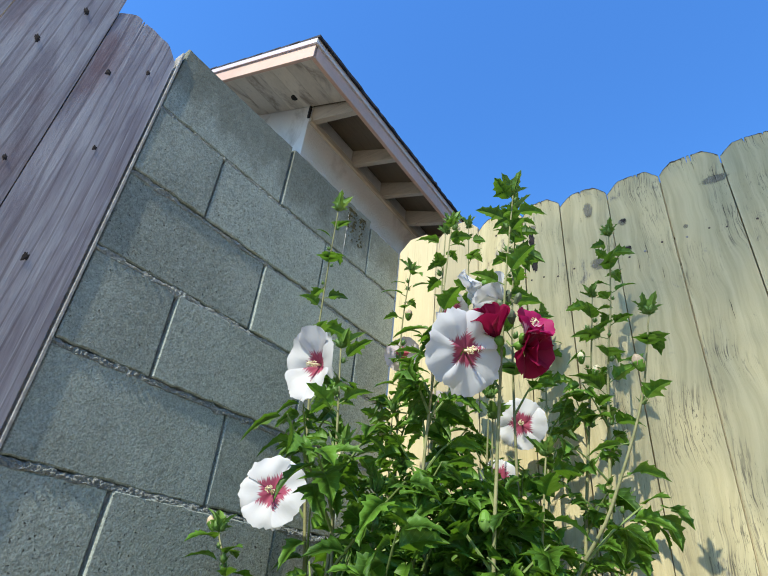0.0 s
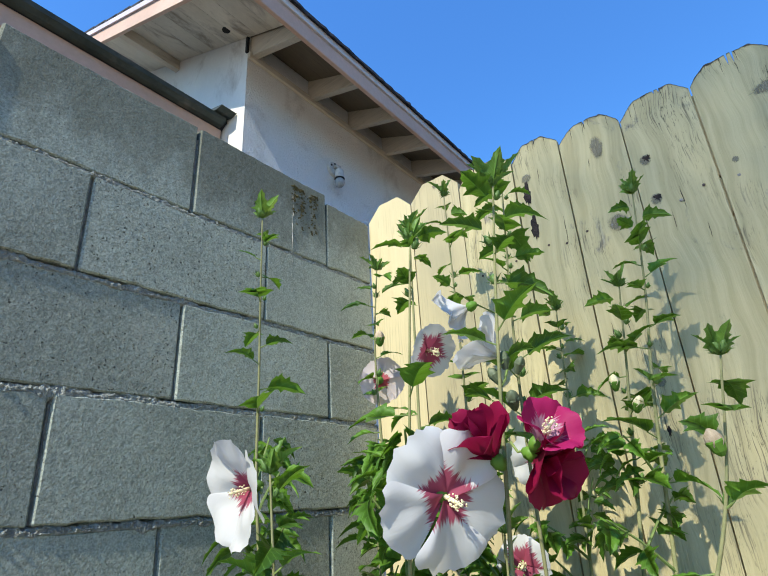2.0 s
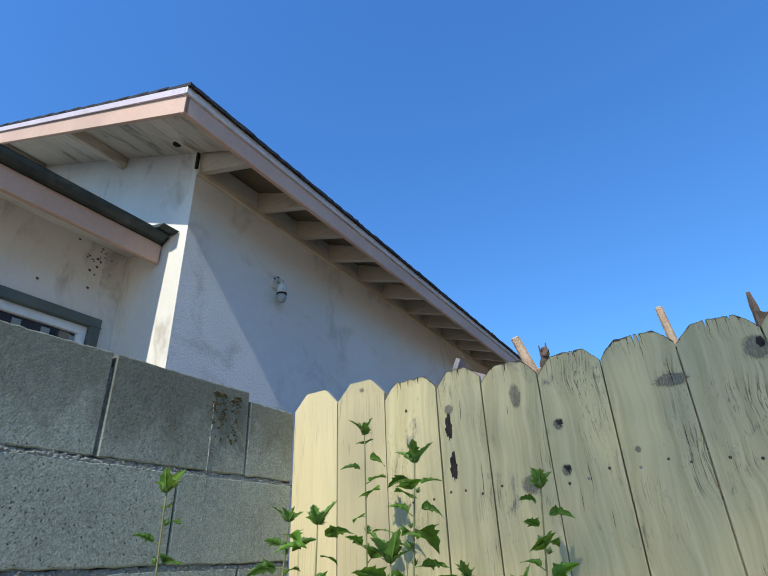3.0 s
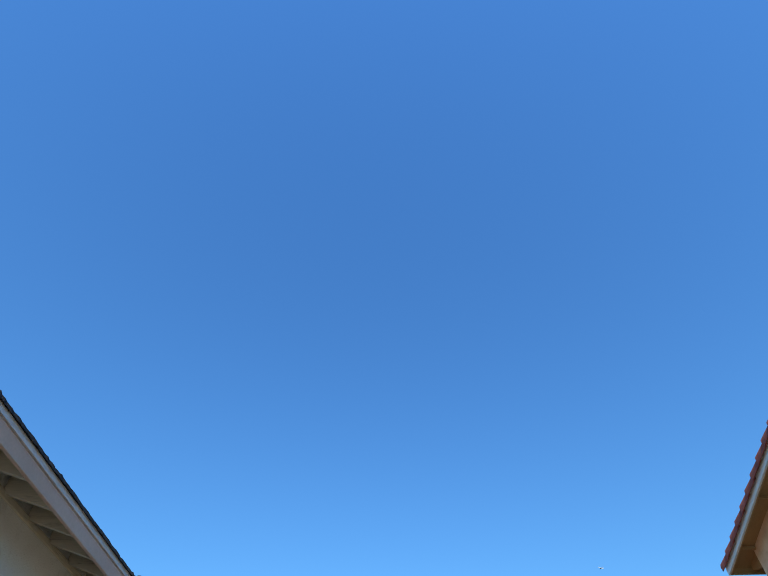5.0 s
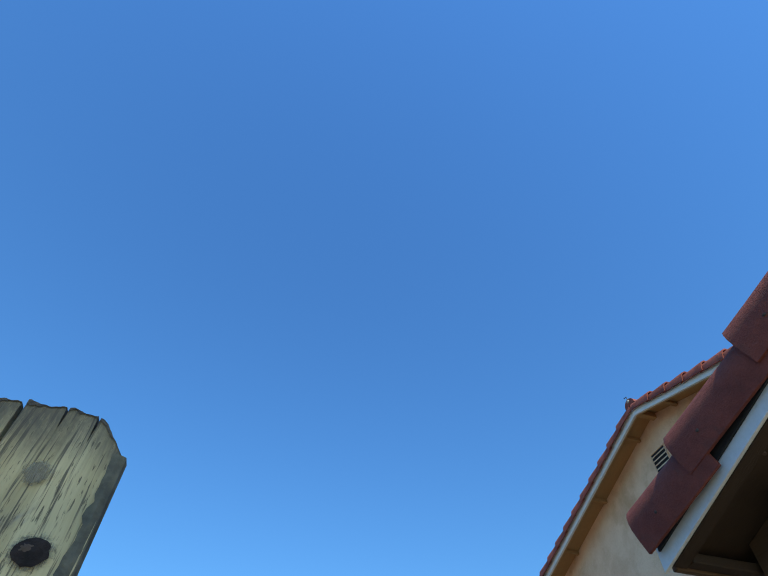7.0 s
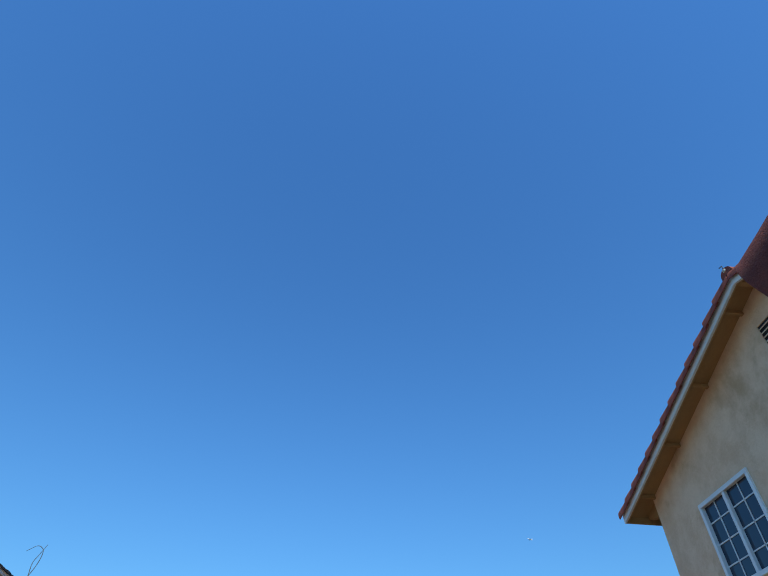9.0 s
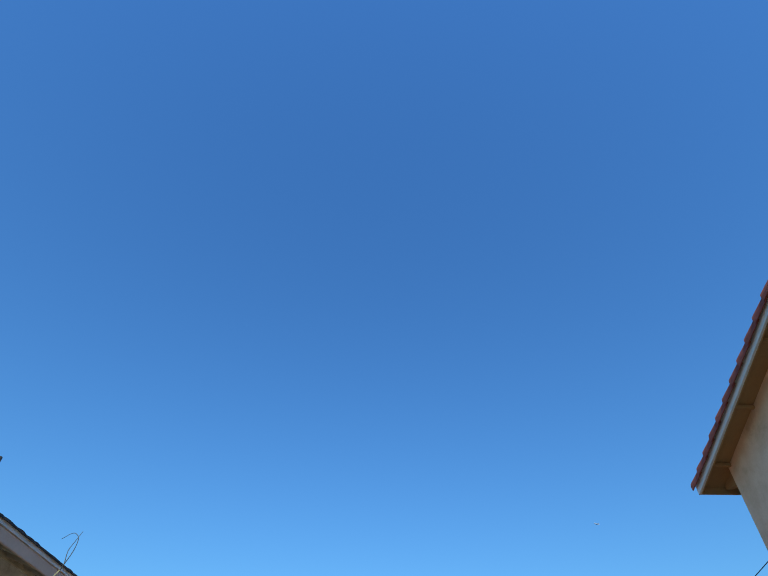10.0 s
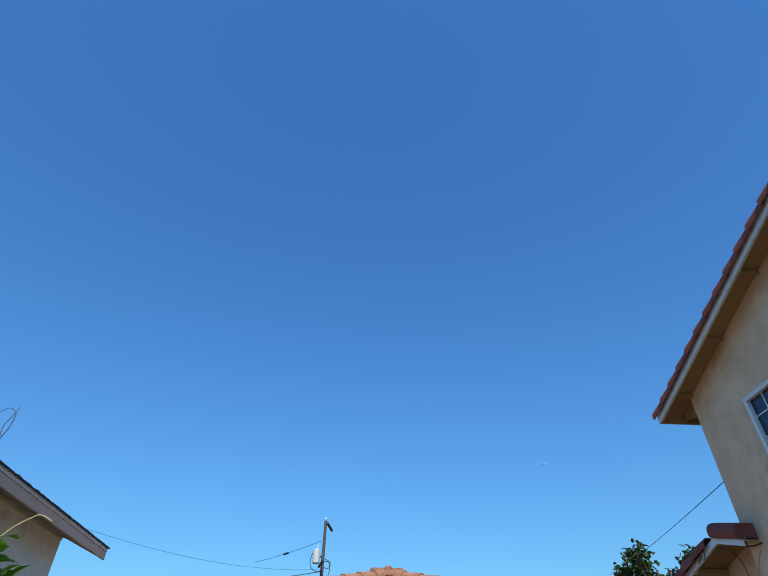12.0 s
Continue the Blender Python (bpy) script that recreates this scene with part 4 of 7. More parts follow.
crng = random.Random(8)
for k, (a, b) in enumerate(zip(joints, joints[1:])):
    clip = 0.045 if k < 2 else 0.036
    ragged = 0.0012 if k < 2 else 0.006
    paint = M_FENCE if k < 2 else M_FENCE_AGED if k < 9 else M_FENCE_WORN
    ends = (1, 0) if k == 12 else (0, 1) if k == 13 else (1, 1)
    slant = random.uniform(-0.008, 0.008) if k > 1 else 0
    me = picket_mesh("picket", b - a - 0.0034, tops[k], 0.017, paint, k + 1, clip, ragged, slant, ends)
    spot_y = random.uniform(-0.001, 0.001) + (0.003 if k > 11 else 0)
    picket = part("picket", me, paint, fence_north, at=pose(a + 0.0007, spot_y, 0))
    if k > 1:
        line = top_line(b - a - 0.0034, tops[k], k + 1, clip, ragged, slant, ends)
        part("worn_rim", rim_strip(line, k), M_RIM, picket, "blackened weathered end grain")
        for i in range(7 if k < 12 else 0):
            part("crack", crack_strip(line, crng, i < 4), M_HOLE, picket)
# worn, rounded edge of the last board, its bevel's shadow put into the colour
bm = bmesh.new()
rows = []
for i in range(140):
    z = 0.9 + (tops[13] - 0.036 - 0.9) * i / 139
    w = 0.010 + 0.005 * noise.noise(Vector((z * 24, 3, 1))) + 0.004 * noise.noise(Vector((z * 95, 3, 5)))
    rows.append([bm.verts.new((2.0494 - w, 0.0022, z)), bm.verts.new((2.0494 - 0.004, 0.0022, z)), bm.verts.new((2.0500, 0.005, z)), bm.verts.new((2.0500, 0.017, z))])
for u, v in zip(rows, rows[1:]):
    for i in range(3):
        bm.faces.new((u[i], u[i + 1], v[i + 1], v[i]))
part("grimy_edge", bm, M_EDGESHADE, fence_north, "weathered board edge, darkened for its shadowed bevel")
for z in (0.35, 1.42):
    part("rail", box((0.0, 0.0185, z), (2.05, 0.056, z + 0.085), 0.004), M_RAIL, fence_north)
# hidden strips added behind the joints to block sky light through the gaps
for k, x in enumerate(joints[1:12]):
    part("backing_batten", box((x - 0.014, 0.0186, 0.44), (x + 0.012, 0.0300, 1.418), 0.002), M_RAIL, fence_north)
    top_end = 1.604 if k == 7 else min(tops[k], tops[k + 1]) - 0.042
    part("backing_batten", box((x - 0.014, 0.0186, 1.507), (x + 0.012, 0.0300, top_end), 0.002), M_RAIL, fence_north)
part("backing_batten", box((1.1885, 0.0186, 1.634), (1.2135, 0.0300, 1.706), 0.002), M_RAIL, fence_north)
for x in (0.06, 1.97):
    part("post", box((x - 0.045, 0.058, 0.0), (x + 0.045, 0.148, 1.62), 0.005), M_RAIL, fence_north)

nail_mesh = disc_mesh("nail", 0.0034, 0.0034, 0.0016, M_NAIL, 1)
rust_mesh = disc_mesh("nail", 0.0030, 0.0030, 0.0012, M_RUST, 2)
for k, (a, b) in enumerate(zip(joints, joints[1:])):
    for z in (1.462 + 0.004 * k, 0.39):
        for f in (0.18, 0.5, 0.8):
            if k < 2 and z > 1:
                continue
            me = nail_mesh if random.random() < 0.2 else rust_mesh
            part("nail", me, M_NAIL, fence_north, at=pose(a + (b - a) * (f + random.uniform(-0.06, 0.06)), -0.0012, z + random.uniform(-0.012, 0.012)))
knot_disc = disc_mesh("knot", 1.0, 1.0, 0.0004, M_WOODKNOT, 6, 0.08)
HOLES_IN_WOOD = ((0.696, 1.041), (0.515, 1.625), (0.519, 1.53), (0.785, 1.597), (0.785, 1.50), (0.395, 1.690))
for x, z, rx, rz in ((0.253, 1.775, 0.008, 0.005), (0.395, 1.690, 0.005, 0.005), (0.519, 1.53, 0.013, 0.036), (0.515, 1.625, 0.013, 0.036), (0.519, 1.672, 0.013, 0.012),
                     (0.694, 1.674, 0.014, 0.030), (0.700, 1.475, 0.020, 0.020), (0.785, 1.597, 0.009, 0.010), (0.785, 1.50, 0.009, 0.010),
                     (1.024, 1.645, 0.034, 0.014), (1.183, 1.678, 0.024, 0.026), (0.704, 1.129, 0.008, 0.010), (1.03, 0.80, 0.016, 0.010),
                     (1.80, 1.70, 0.02, 0.014), (0.696, 1.041, 0.004, 0.011),
                     (0.93, 1.52, 0.006, 0.007), (1.12, 1.28, 0.008, 0.012), (0.757, 0.783, 0.011, 0.010), (0.955, 0.83, 0.013, 0.009)):
    if (x, z) in HOLES_IN_WOOD:
        part("knot", disc_mesh("knot", rx * 0.72, rz * 0.8, 0.0004, M_HOLE, x * 9, 0.6), M_HOLE, fence_north, "dark rotten knot hole", at=pose(x, -0.0012, z))
    else:
        part("knot", knot_disc, M_WOODKNOT, fence_north, at=pose(x, -0.0012, z) @ Matrix.Diagonal((rx * 1.45, 1, rz * 1.45, 1)))

part("knot", disc_mesh("knot", 0.007, 0.011, 0.0004, M_HOLE, 37, 0.3), M_HOLE, fence_north, "dark rotten knot hole", at=pose(1.1915, -0.0022, 1.686))
for x, z in ((0.785, 1.597), (0.785, 1.50)):
    part("knot", knot_disc, M_WOODKNOT, fence_north, at=pose(x - 0.003, -0.0006, z - 0.003) @ Matrix.Diagonal((0.016, 1, 0.019, 1)))
part("knot", knot_disc, M_WOODKNOT, fence_north, at=pose(2.017, 0.0018, 1.667) @ Matrix.Diagonal((0.022, 1, 0.019, 1)))
part("knot", disc_mesh("knot", 0.0125, 0.0105, 0.0004, M_HOLE, 31, 0.14), M_HOLE, fence_north, "dark rotten knot hole", at=pose(2.017, 0.0006, 1.667))
part("knot", disc_mesh("knot", 0.004, 0.003, 0.0010, M_BARK, 33, 0.5), M_BARK, fence_north, at=pose(2.013, 0.0000, 1.669))
part("knot", knot_disc, M_WOODKNOT, fence_north, at=pose(1.992, 0.0018, 1.726) @ Matrix.Diagonal((0.014, 1, 0.016, 1)))

# ---- neighbouring house with the salmon fascia ----
HOUSE = pose(-0.984, 0.381, 0, 0, 0, 1.605)
house = thing("stucco_house", HOUSE, "off-white stucco house with salmon fascia boards and open rafter tails", "house")
RUN, SLOPE = 8.90, 0.434
EAVE, RAKE = 0.382, -0.383
FAR = 9.48
Z_SHEATH = 3.290


def roof_z(u):
    return Z_SHEATH + SLOPE * (EAVE - u)


ridge_u = -3.6
wall_out = [(0.0, 0.0), (0.0, roof_z(0.0) - 0.002), (ridge_u, roof_z(ridge_u) - 0.002), (2 * ridge_u, roof_z(0.0) - 0.002), (2 * ridge_u, 0.0)]
bm = bmesh.new()
add_prism(bm, wall_out, 1, 0.0, RUN)
# faces towards +x take the rough stucco whose colour is lightened for grazing sun
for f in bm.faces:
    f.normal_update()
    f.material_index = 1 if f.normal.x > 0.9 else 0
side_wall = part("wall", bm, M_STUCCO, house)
side_wall.data.materials.append(M_ROUGHSTUCCO_LIT)
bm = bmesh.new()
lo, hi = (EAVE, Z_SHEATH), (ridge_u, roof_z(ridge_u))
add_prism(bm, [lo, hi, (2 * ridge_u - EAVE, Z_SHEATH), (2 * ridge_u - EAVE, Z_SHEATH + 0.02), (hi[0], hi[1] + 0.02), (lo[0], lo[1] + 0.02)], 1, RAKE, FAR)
part("roof_sheathing", bm, M_BAYSHADE, house, "roof boards coloured dark for the shade between rafters")
# shingles: overlapping courses with a ragged edge
bm = bmesh.new()
nrow = 24
for side in (1, -1):
    for k in range(nrow):
        u0 = EAVE + 0.051 - k * 0.175
        u1 = u0 - 0.26
        if u1 < ridge_u:
            u1 = ridge_u
        if u0 <= ridge_u:
            break
        zz0, zz1 = roof_z(u0) + 0.079, roof_z(u1) + 0.067
        m = (lambda u: u) if side == 1 else (lambda u: 2 * ridge_u - u)
        n = 320 if k < 2 and side == 1 else 4
        prev = None
        for i in range(n + 1):
            v = RAKE - 0.03 + (FAR - RAKE + 0.06) * i / n
            j = 0.006 * noise.noise(Vector((v * 6, k * 3.0, side))) + 0.007 * noise.noise(Vector((v * 31, k * 3.0, side))) if n > 4 else 0.0
            row = [bm.verts.new((m(u0) + side * j, v, zz0 - 0.020 + 0.008 * noise.noise(Vector((v * 41, k, 9))))), bm.verts.new((m(u0) + side * j, v, zz0 + 0.006 * noise.noise(Vector((v * 9, k, 3))) + 0.005 * noise.noise(Vector((v * 31, k, 7))))),
                   bm.verts.new((m(u1), v, zz1)), bm.verts.new((m(u1), v, zz1 - 0.014))]
            if prev:
                for q in range(4):
                    bm.faces.new((prev[q], prev[(q + 1) % 4], row[(q + 1) % 4], row[q]))
            else:
                bm.faces.new(row[::-1])
            prev = row
        bm.faces.new(prev)
part("shingles", bm, M_SHINGLE, house, "dark asphalt shingles with a worn edge")
# eave fascia and white drip board
part("fascia", box((EAVE - 0.005, RAKE - 0.018, Z_SHEATH - 0.105), (EAVE + 0.02, FAR, Z_SHEATH), 0.003), M_PINK, house)
part("drip_board", box((EAVE + 0.004, RAKE - 0.03, Z_SHEATH + 0.0015), (EAVE + 0.032, FAR + 0.01, Z_SHEATH + 0.044), 0.002), M_DRIP, house)
for name, v0, v1 in (("near", RAKE - 0.02, RAKE), ("far", FAR, FAR + 0.02)):
    for u1 in (ridge_u, 2 * ridge_u - EAVE):
        bm = bmesh.new()
        s = 1 if u1 == ridge_u else -1
        u0 = EAVE + 0.02 if s == 1 else 2 * ridge_u - EAVE - 0.02
        ue = ridge_u
        zr = roof_z(ridge_u)
        pts = lambda d0, d1: [(u0, Z_SHEATH + d0), (ue, zr + d0), (ue, zr + d1), (u0, Z_SHEATH + d1)]
        add_prism(bm, pts(-0.106, 0.0), 1, v0, v1)
        part("rake_fascia", bm, M_PINK, house)
        bm = bmesh.new()
        add_prism(bm, pts(0.0015, 0.042), 1, v0 - (0.012 if v0 < 0 else -0.002), v1 + (0.012 if v0 > 0 else -0.002))
        part("rake_drip_board", bm, M_LILAC, house)
# rafter tails
v = 0.036
while v < RUN - 0.03:
    bm = bmesh.new()
    add_prism(bm, [(0.0, Z_SHEATH + 0.022), (EAVE - 0.006, Z_SHEATH - 0.098), (EAVE - 0.006, roof_z(EAVE - 0.006) - 0.002), (0.0, roof_z(0.0) - 0.002)], 1, v - 0.019, v + 0.019)
    part("rafter_tail", bm, M_TAIL, house)
    v += 0.3734 if v > 0.1 else 0.4506
# frieze board along the wall head and rake lookouts
part("frieze_board", box((0.001, 0.0, Z_SHEATH - 0.008), (0.022, RUN - 0.02, Z_SHEATH + 0.034), 0.002), M_SOFFIT, house)
for u in (-0.75, -1.95, -3.15, -4.6):
    z = roof_z(u) if u > ridge_u else roof_z(2 * ridge_u - u)
    for a, b in ((RAKE + 0.001, 0.0),):
        part("lookout", box((u - 0.02, a, z - 0.10), (u + 0.02, b, z - 0.018), 0.002), M_SOFFIT, house)
# boards of the rake soffit, laid across
for k in range(16):
    u = EAVE - 0.03 - 0.14 * k
    bm = bmesh.new()
    add_prism(bm, [(u, roof_z(u) - 0.016), (u - 0.1385, roof_z(u - 0.1385) - 0.016), (u - 0.1385, roof_z(u - 0.1385) - 0.003), (u, roof_z(u) - 0.003)], 1, RAKE + 0.002, -0.002)
    part("soffit_board", bm, M_DIRTYSOFFIT, house)
part("far_soffit", prism([(EAVE - 0.03, roof_z(EAVE - 0.03) - 0.016), (-2.2, roof_z(-2.2) - 0.016), (-2.2, roof_z(-2.2) - 0.003), (EAVE - 0.03, roof_z(EAVE - 0.03) - 0.003)], 1, RUN + 0.002, FAR - 0.002), M_DIRTYSOFFIT, house)
part("rot_hole", tube([(-0.073, -0.10, roof_z(-0.073) - 0.022), (-0.073, -0.10, roof_z(-0.073) - 0.016)], [0.024, 0.02], 9), M_DARK, house, "dark rotten hole in the soffit")
part("corner_gap", box((-0.008, -0.012, Z_SHEATH + 0.034), (0.006, 0.004, roof_z(0.0) - 0.02)), M_DARK, house, "dark strip at the wall corner")

# lower wing on the near side
WING = -0.49
WIN = (-1.60, -0.124, 1.45, 2.450)
for lo, hi in (((-6.8, -4.5, 0), (WING, WIN[0], 2.93)), ((-6.8, WIN[1], 0), (WING, -0.001, 2.93)),
               ((-6.8, WIN[0], 0), (WING, WIN[1], WIN[2])), ((-6.8, WIN[0], WIN[3]), (WING, WIN[1], 2.93))):
    part("wing_wall", box(lo, hi), M_STUCCO, house)
bm = bmesh.new()
add_prism(bm, [(-0.205, 2.875), (-6.8, 4.13), (-6.8, 4.21), (-0.155, 2.945), (-0.145, 2.915)], 1, -4.8, -0.001)
part("wing_roof", bm, M_SHINGLE, house)
part("wing_soffit", prism([(-0.212, 2.863), (WING + 0.0005, 2.916), (WING + 0.0005, 2.926), (-0.212, 2.8735)], 1, -4.8, -0.002), M_STUCCO, house, "plastered eave soffit")
part("wing_fascia", box((-0.211, -4.8, 2.771), (-0.183, -0.009, 2.883), 0.004), M_PINK, house)
GUTTER = [(-0.180, 0.000), (-0.150, 0.000), (-0.127, 0.014), (-0.120, 0.034), (-0.129, 0.036), (-0.137, 0.022), (-0.154, 0.009), (-0.170, 0.009), (-0.170, 0.050), (-0.150, 0.061), (-0.195, 0.067)]
part("gutter", prism([(u, 2.885 + z) for u, z in GUTTER], 1, -4.8, -0.024), M_GUTTER, house, "old dark green gutter and drip edge")
part("flashing", prism([(-0.195, 2.944), (-0.10, 2.920), (-0.058, 2.928), (-0.195, 2.962)], 1, -0.10, -0.004), M_GUTTER, house, "bent metal flashing")

window_1 = new("window_1")
window_1.matrix_basis = HOUSE
tagged(window_1, "white sliding window with pale blinds and grey trim", "window", kind="structure")
x0 = WING
for lo, hi in (((x0 - 0.06, WIN[0] - 0.05, WIN[3]), (x0 + 0.02, WIN[1] + 0.05, WIN[3] + 0.05)), ((x0 - 0.06, WIN[0] - 0.05, WIN[2] - 0.05), (x0 + 0.02, WIN[1] + 0.05, WIN[2])),
               ((x0 - 0.06, WIN[1], WIN[2]), (x0 + 0.02, WIN[1] + 0.05, WIN[3])), ((x0 - 0.06, WIN[0] - 0.05, WIN[2]), (x0 + 0.02, WIN[0], WIN[3]))):
    part("outer_trim", box(lo, hi, 0.003), M_GREYTRIM, window_1)
for lo, hi in (((x0 - 0.05, WIN[0], WIN[3] - 0.045), (x0 - 0.01, WIN[1], WIN[3])), ((x0 - 0.05, WIN[1] - 0.045, WIN[2]), (x0 - 0.01, WIN[1], WIN[3] - 0.045)),
               ((x0 - 0.05, WIN[0], WIN[2]), (x0 - 0.01, WIN[0] + 0.045, WIN[3] - 0.045)), ((x0 - 0.05, -0.88, WIN[2]), (x0 - 0.01, -0.83, WIN[3] - 0.045)),
               ((x0 - 0.05, WIN[0] + 0.045, WIN[2]), (x0 - 0.01, WIN[1] - 0.045, WIN[2] + 0.045))):
    part("window_frame", box(lo, hi, 0.003), M_WHITE, window_1)
part("pane", box((x0 - 0.037, WIN[0] + 0.04, WIN[2] + 0.04), (x0 - 0.03, WIN[1] - 0.04, WIN[3] - 0.04)), M_GLASS, window_1)
for k in range(11):
    a = WIN[0] + 0.1 + k * 0.13
    part("blind_slat", box((x0 - 0.029, a, WIN[2] + 0.05), (x0 - 0.0265, a + 0.04, WIN[3] - 0.06)), M_BLIND, window_1)

# lamp holder on the wall
LAMP = HOUSE @ pose(0.0, 0.675, 2.840)
lamp = thing("wall_lamp", LAMP, "unlit bare-bulb lamp holder on stucco wall", "wall lamp")
part("base_plate", tube([(0.002, 0, 0.05), (0.022, 0, 0.05)], [0.05, 0.046], 16), M_PORCELAIN, lamp, smooth=False)
for dv, dz in ((-0.03, 0.065), (0.028, 0.03), (0.0, 0.086)):
    part("screw", tube([(0.02, dv, dz), (0.026, dv, dz)], [0.008, 0.006], 8), M_DARK, lamp)
part("gasket", tube([(0.054, 0.005, -0.034), (0.054, 0.005, -0.040)], [0.032, 0.032], 14), M_DARK, lamp)
part("arm", tube([(0.02, 0, 0.055), (0.04, 0, 0.06), (0.05, 0.005, 0.05), (0.052, 0.005, 0.02)], 0.014, 9), M_PORCELAIN, lamp, smooth=True)
part("socket", tube([(0.052, 0.005, 0.03), (0.053, 0.005, 0.02), (0.054, 0.005, -0.03), (0.054, 0.005, -0.035)], [0.02, 0.028, 0.03, 0.026], 14), M_PORCELAIN, lamp)
bm = bmesh.new()
bmesh.ops.create_uvsphere(bm, u_segments=16, v_segments=10, radius=0.031)
bmesh.ops.transform(bm, matrix=pose(0.054, 0.005, -0.062) @ Matrix.Diagonal((1, 1, 1.12, 1)), verts=bm.verts)
part("bulb", bm, M_BULB, lamp, "frosted glass bulb", smooth=True)
jb = thing("junction_box", HOUSE @ pose(0.0, 2.45, 2.54), "small grey electrical box on stucco wall", "electrical box")
part("body", box((0.002, -0.05, -0.06), (0.05, 0.05, 0.06), 0.006), M_PORCELAIN, jb)
part("lid", box((0.051, -0.054, -0.064), (0.056, 0.054, 0.064), 0.003), M_PORCELAIN, jb)
part("knockout", tube([(0.056, 0.0, 0.0), (0.062, 0.0, 0.0)], [0.032, 0.028], 14), M_PORCELAIN, jb)
hook = thing("wall_hook", HOUSE @ pose(-0.38, -0.001, 2.27), "small rusty hook in stucco wall", "hook")
part("bracket", box((-0.012, -0.006, -0.012), (0.03, 0.001, 0.022), 0.003), M_PORCELAIN, hook, "pale painted bracket")
part("shank", tube([(0, 0, 0), (0, -0.04, 0.0), (0, -0.055, 0.018), (0, -0.05, 0.035)], 0.006, 6), M_RUST, hook)

spot = disc_mesh("dirt_spot", 0.011, 0.012, 0.001, M_RUST, 3, 0.6)
srng = random.Random(21)
for k in range(24):
    v, z = -0.165 + srng.gauss(0, 0.045), 2.815 + srng.gauss(0, 0.048)
    part("dirt_spot", spot, M_RUST, house, at=pose(WING + 0.0035, v, z, 0, 0, 90) @ Matrix.Diagonal((srng.uniform(0.15, 0.85) ** 1.5, 1, srng.uniform(0.15, 0.7), 1)))
for v, z in ((-0.18, 2.65), (-0.10, 2.30), (-0.42, 2.60), (-0.07, 2.46)):
    part("dirt_spot", spot, M_RUST, house, at=pose(WING + 0.0035, v, z, 0, 0, 90) @ Matrix.Diagonal((0.7, 1, 0.6, 1)))

vent = thing("vent_pipe", HOUSE @ pose(-0.70, 6.21, roof_z(-0.70)), "dark plumbing vent pipe on shingle roof", "vent pipe")
part("pipe", tube([(0, 0, 0.0), (0, 0, 0.655), (0, 0, 0.66)], [0.03, 0.03, 0.027], 14), M_CABLE, vent)
part("boot", tube([(0, 0, 0.02), (0, 0, 0.06), (0, 0, 0.10)], [0.10, 0.06, 0.034], 14), M_SHINGLE, vent)

# ---- two-storey house with clay tile roof ----
tile_house = thing("tile_roof_house", pose(0, 0, 0), "two-storey tan stucco house with red clay tile gable roof", "house")
GX, GR = 8.233, 7.856
G_Y, G_Z, G_S = 5.099, 6.892, 0.308
G_NEAR, G_FAR = 0.454, 9.744
WALL0, WALL1 = 0.95, 9.247


def gable_z(y):
    return G_Z - G_S * abs(y - G_Y)


bm = bmesh.new()
HOLES = ((6.88, 8.13, 3.92, 5.11),)
ya, yb, za, zb = HOLES[0]
top = lambda y: gable_z(y) + 0.10
add_prism(bm, [(WALL0, 0), (ya, 0), (ya, top(ya)), (G_Y, top(G_Y)), (WALL0, top(WALL0))], 0, GX, GX + 0.15)
add_prism(bm, [(yb, 0), (WALL1, 0), (WALL1, top(WALL1)), (yb, top(yb))], 0, GX, GX + 0.15)
add_prism(bm, [(ya, 0), (yb, 0), (yb, za), (ya, za)], 0, GX, GX + 0.15)
add_prism(bm, [(ya, zb), (yb, zb), (yb, top(yb)), (ya, top(ya))], 0, GX, GX + 0.15)
bmesh.ops.remove_doubles(bm, verts=bm.verts, dist=1e-4)
part("wall", bm, M_TANSTUCCO, tile_house)
part("side_wall", box((GX + 0.15, WALL0, 0), (16, WALL0 + 0.15, top(WALL0))), M_TANSTUCCO, tile_house)
part("side_wall", box((GX + 0.15, WALL1 - 0.15, 0), (16, WALL1, top(WALL1))), M_TANSTUCCO, tile_house)
part("rear_wall", box((15.85, WALL0 + 0.15, 0), (16, WALL1 - 0.15, top(WALL0))), M_TANSTUCCO, tile_house)
bm = bmesh.new()
for y0, y1 in ((G_Y, G_FAR - 0.03), (G_Y, G_NEAR + 0.03)):
    add_prism(bm, [(y0, gable_z(y0) + 0.105), (y1, gable_z(y1) + 0.105), (y1, gable_z(y1) + 0.135), (y0, gable_z(y0) + 0.135)], 0, GR + 0.03, 16.4)
part("roof_deck", bm, M_TANWOOD, tile_house, "tan painted soffit boards")
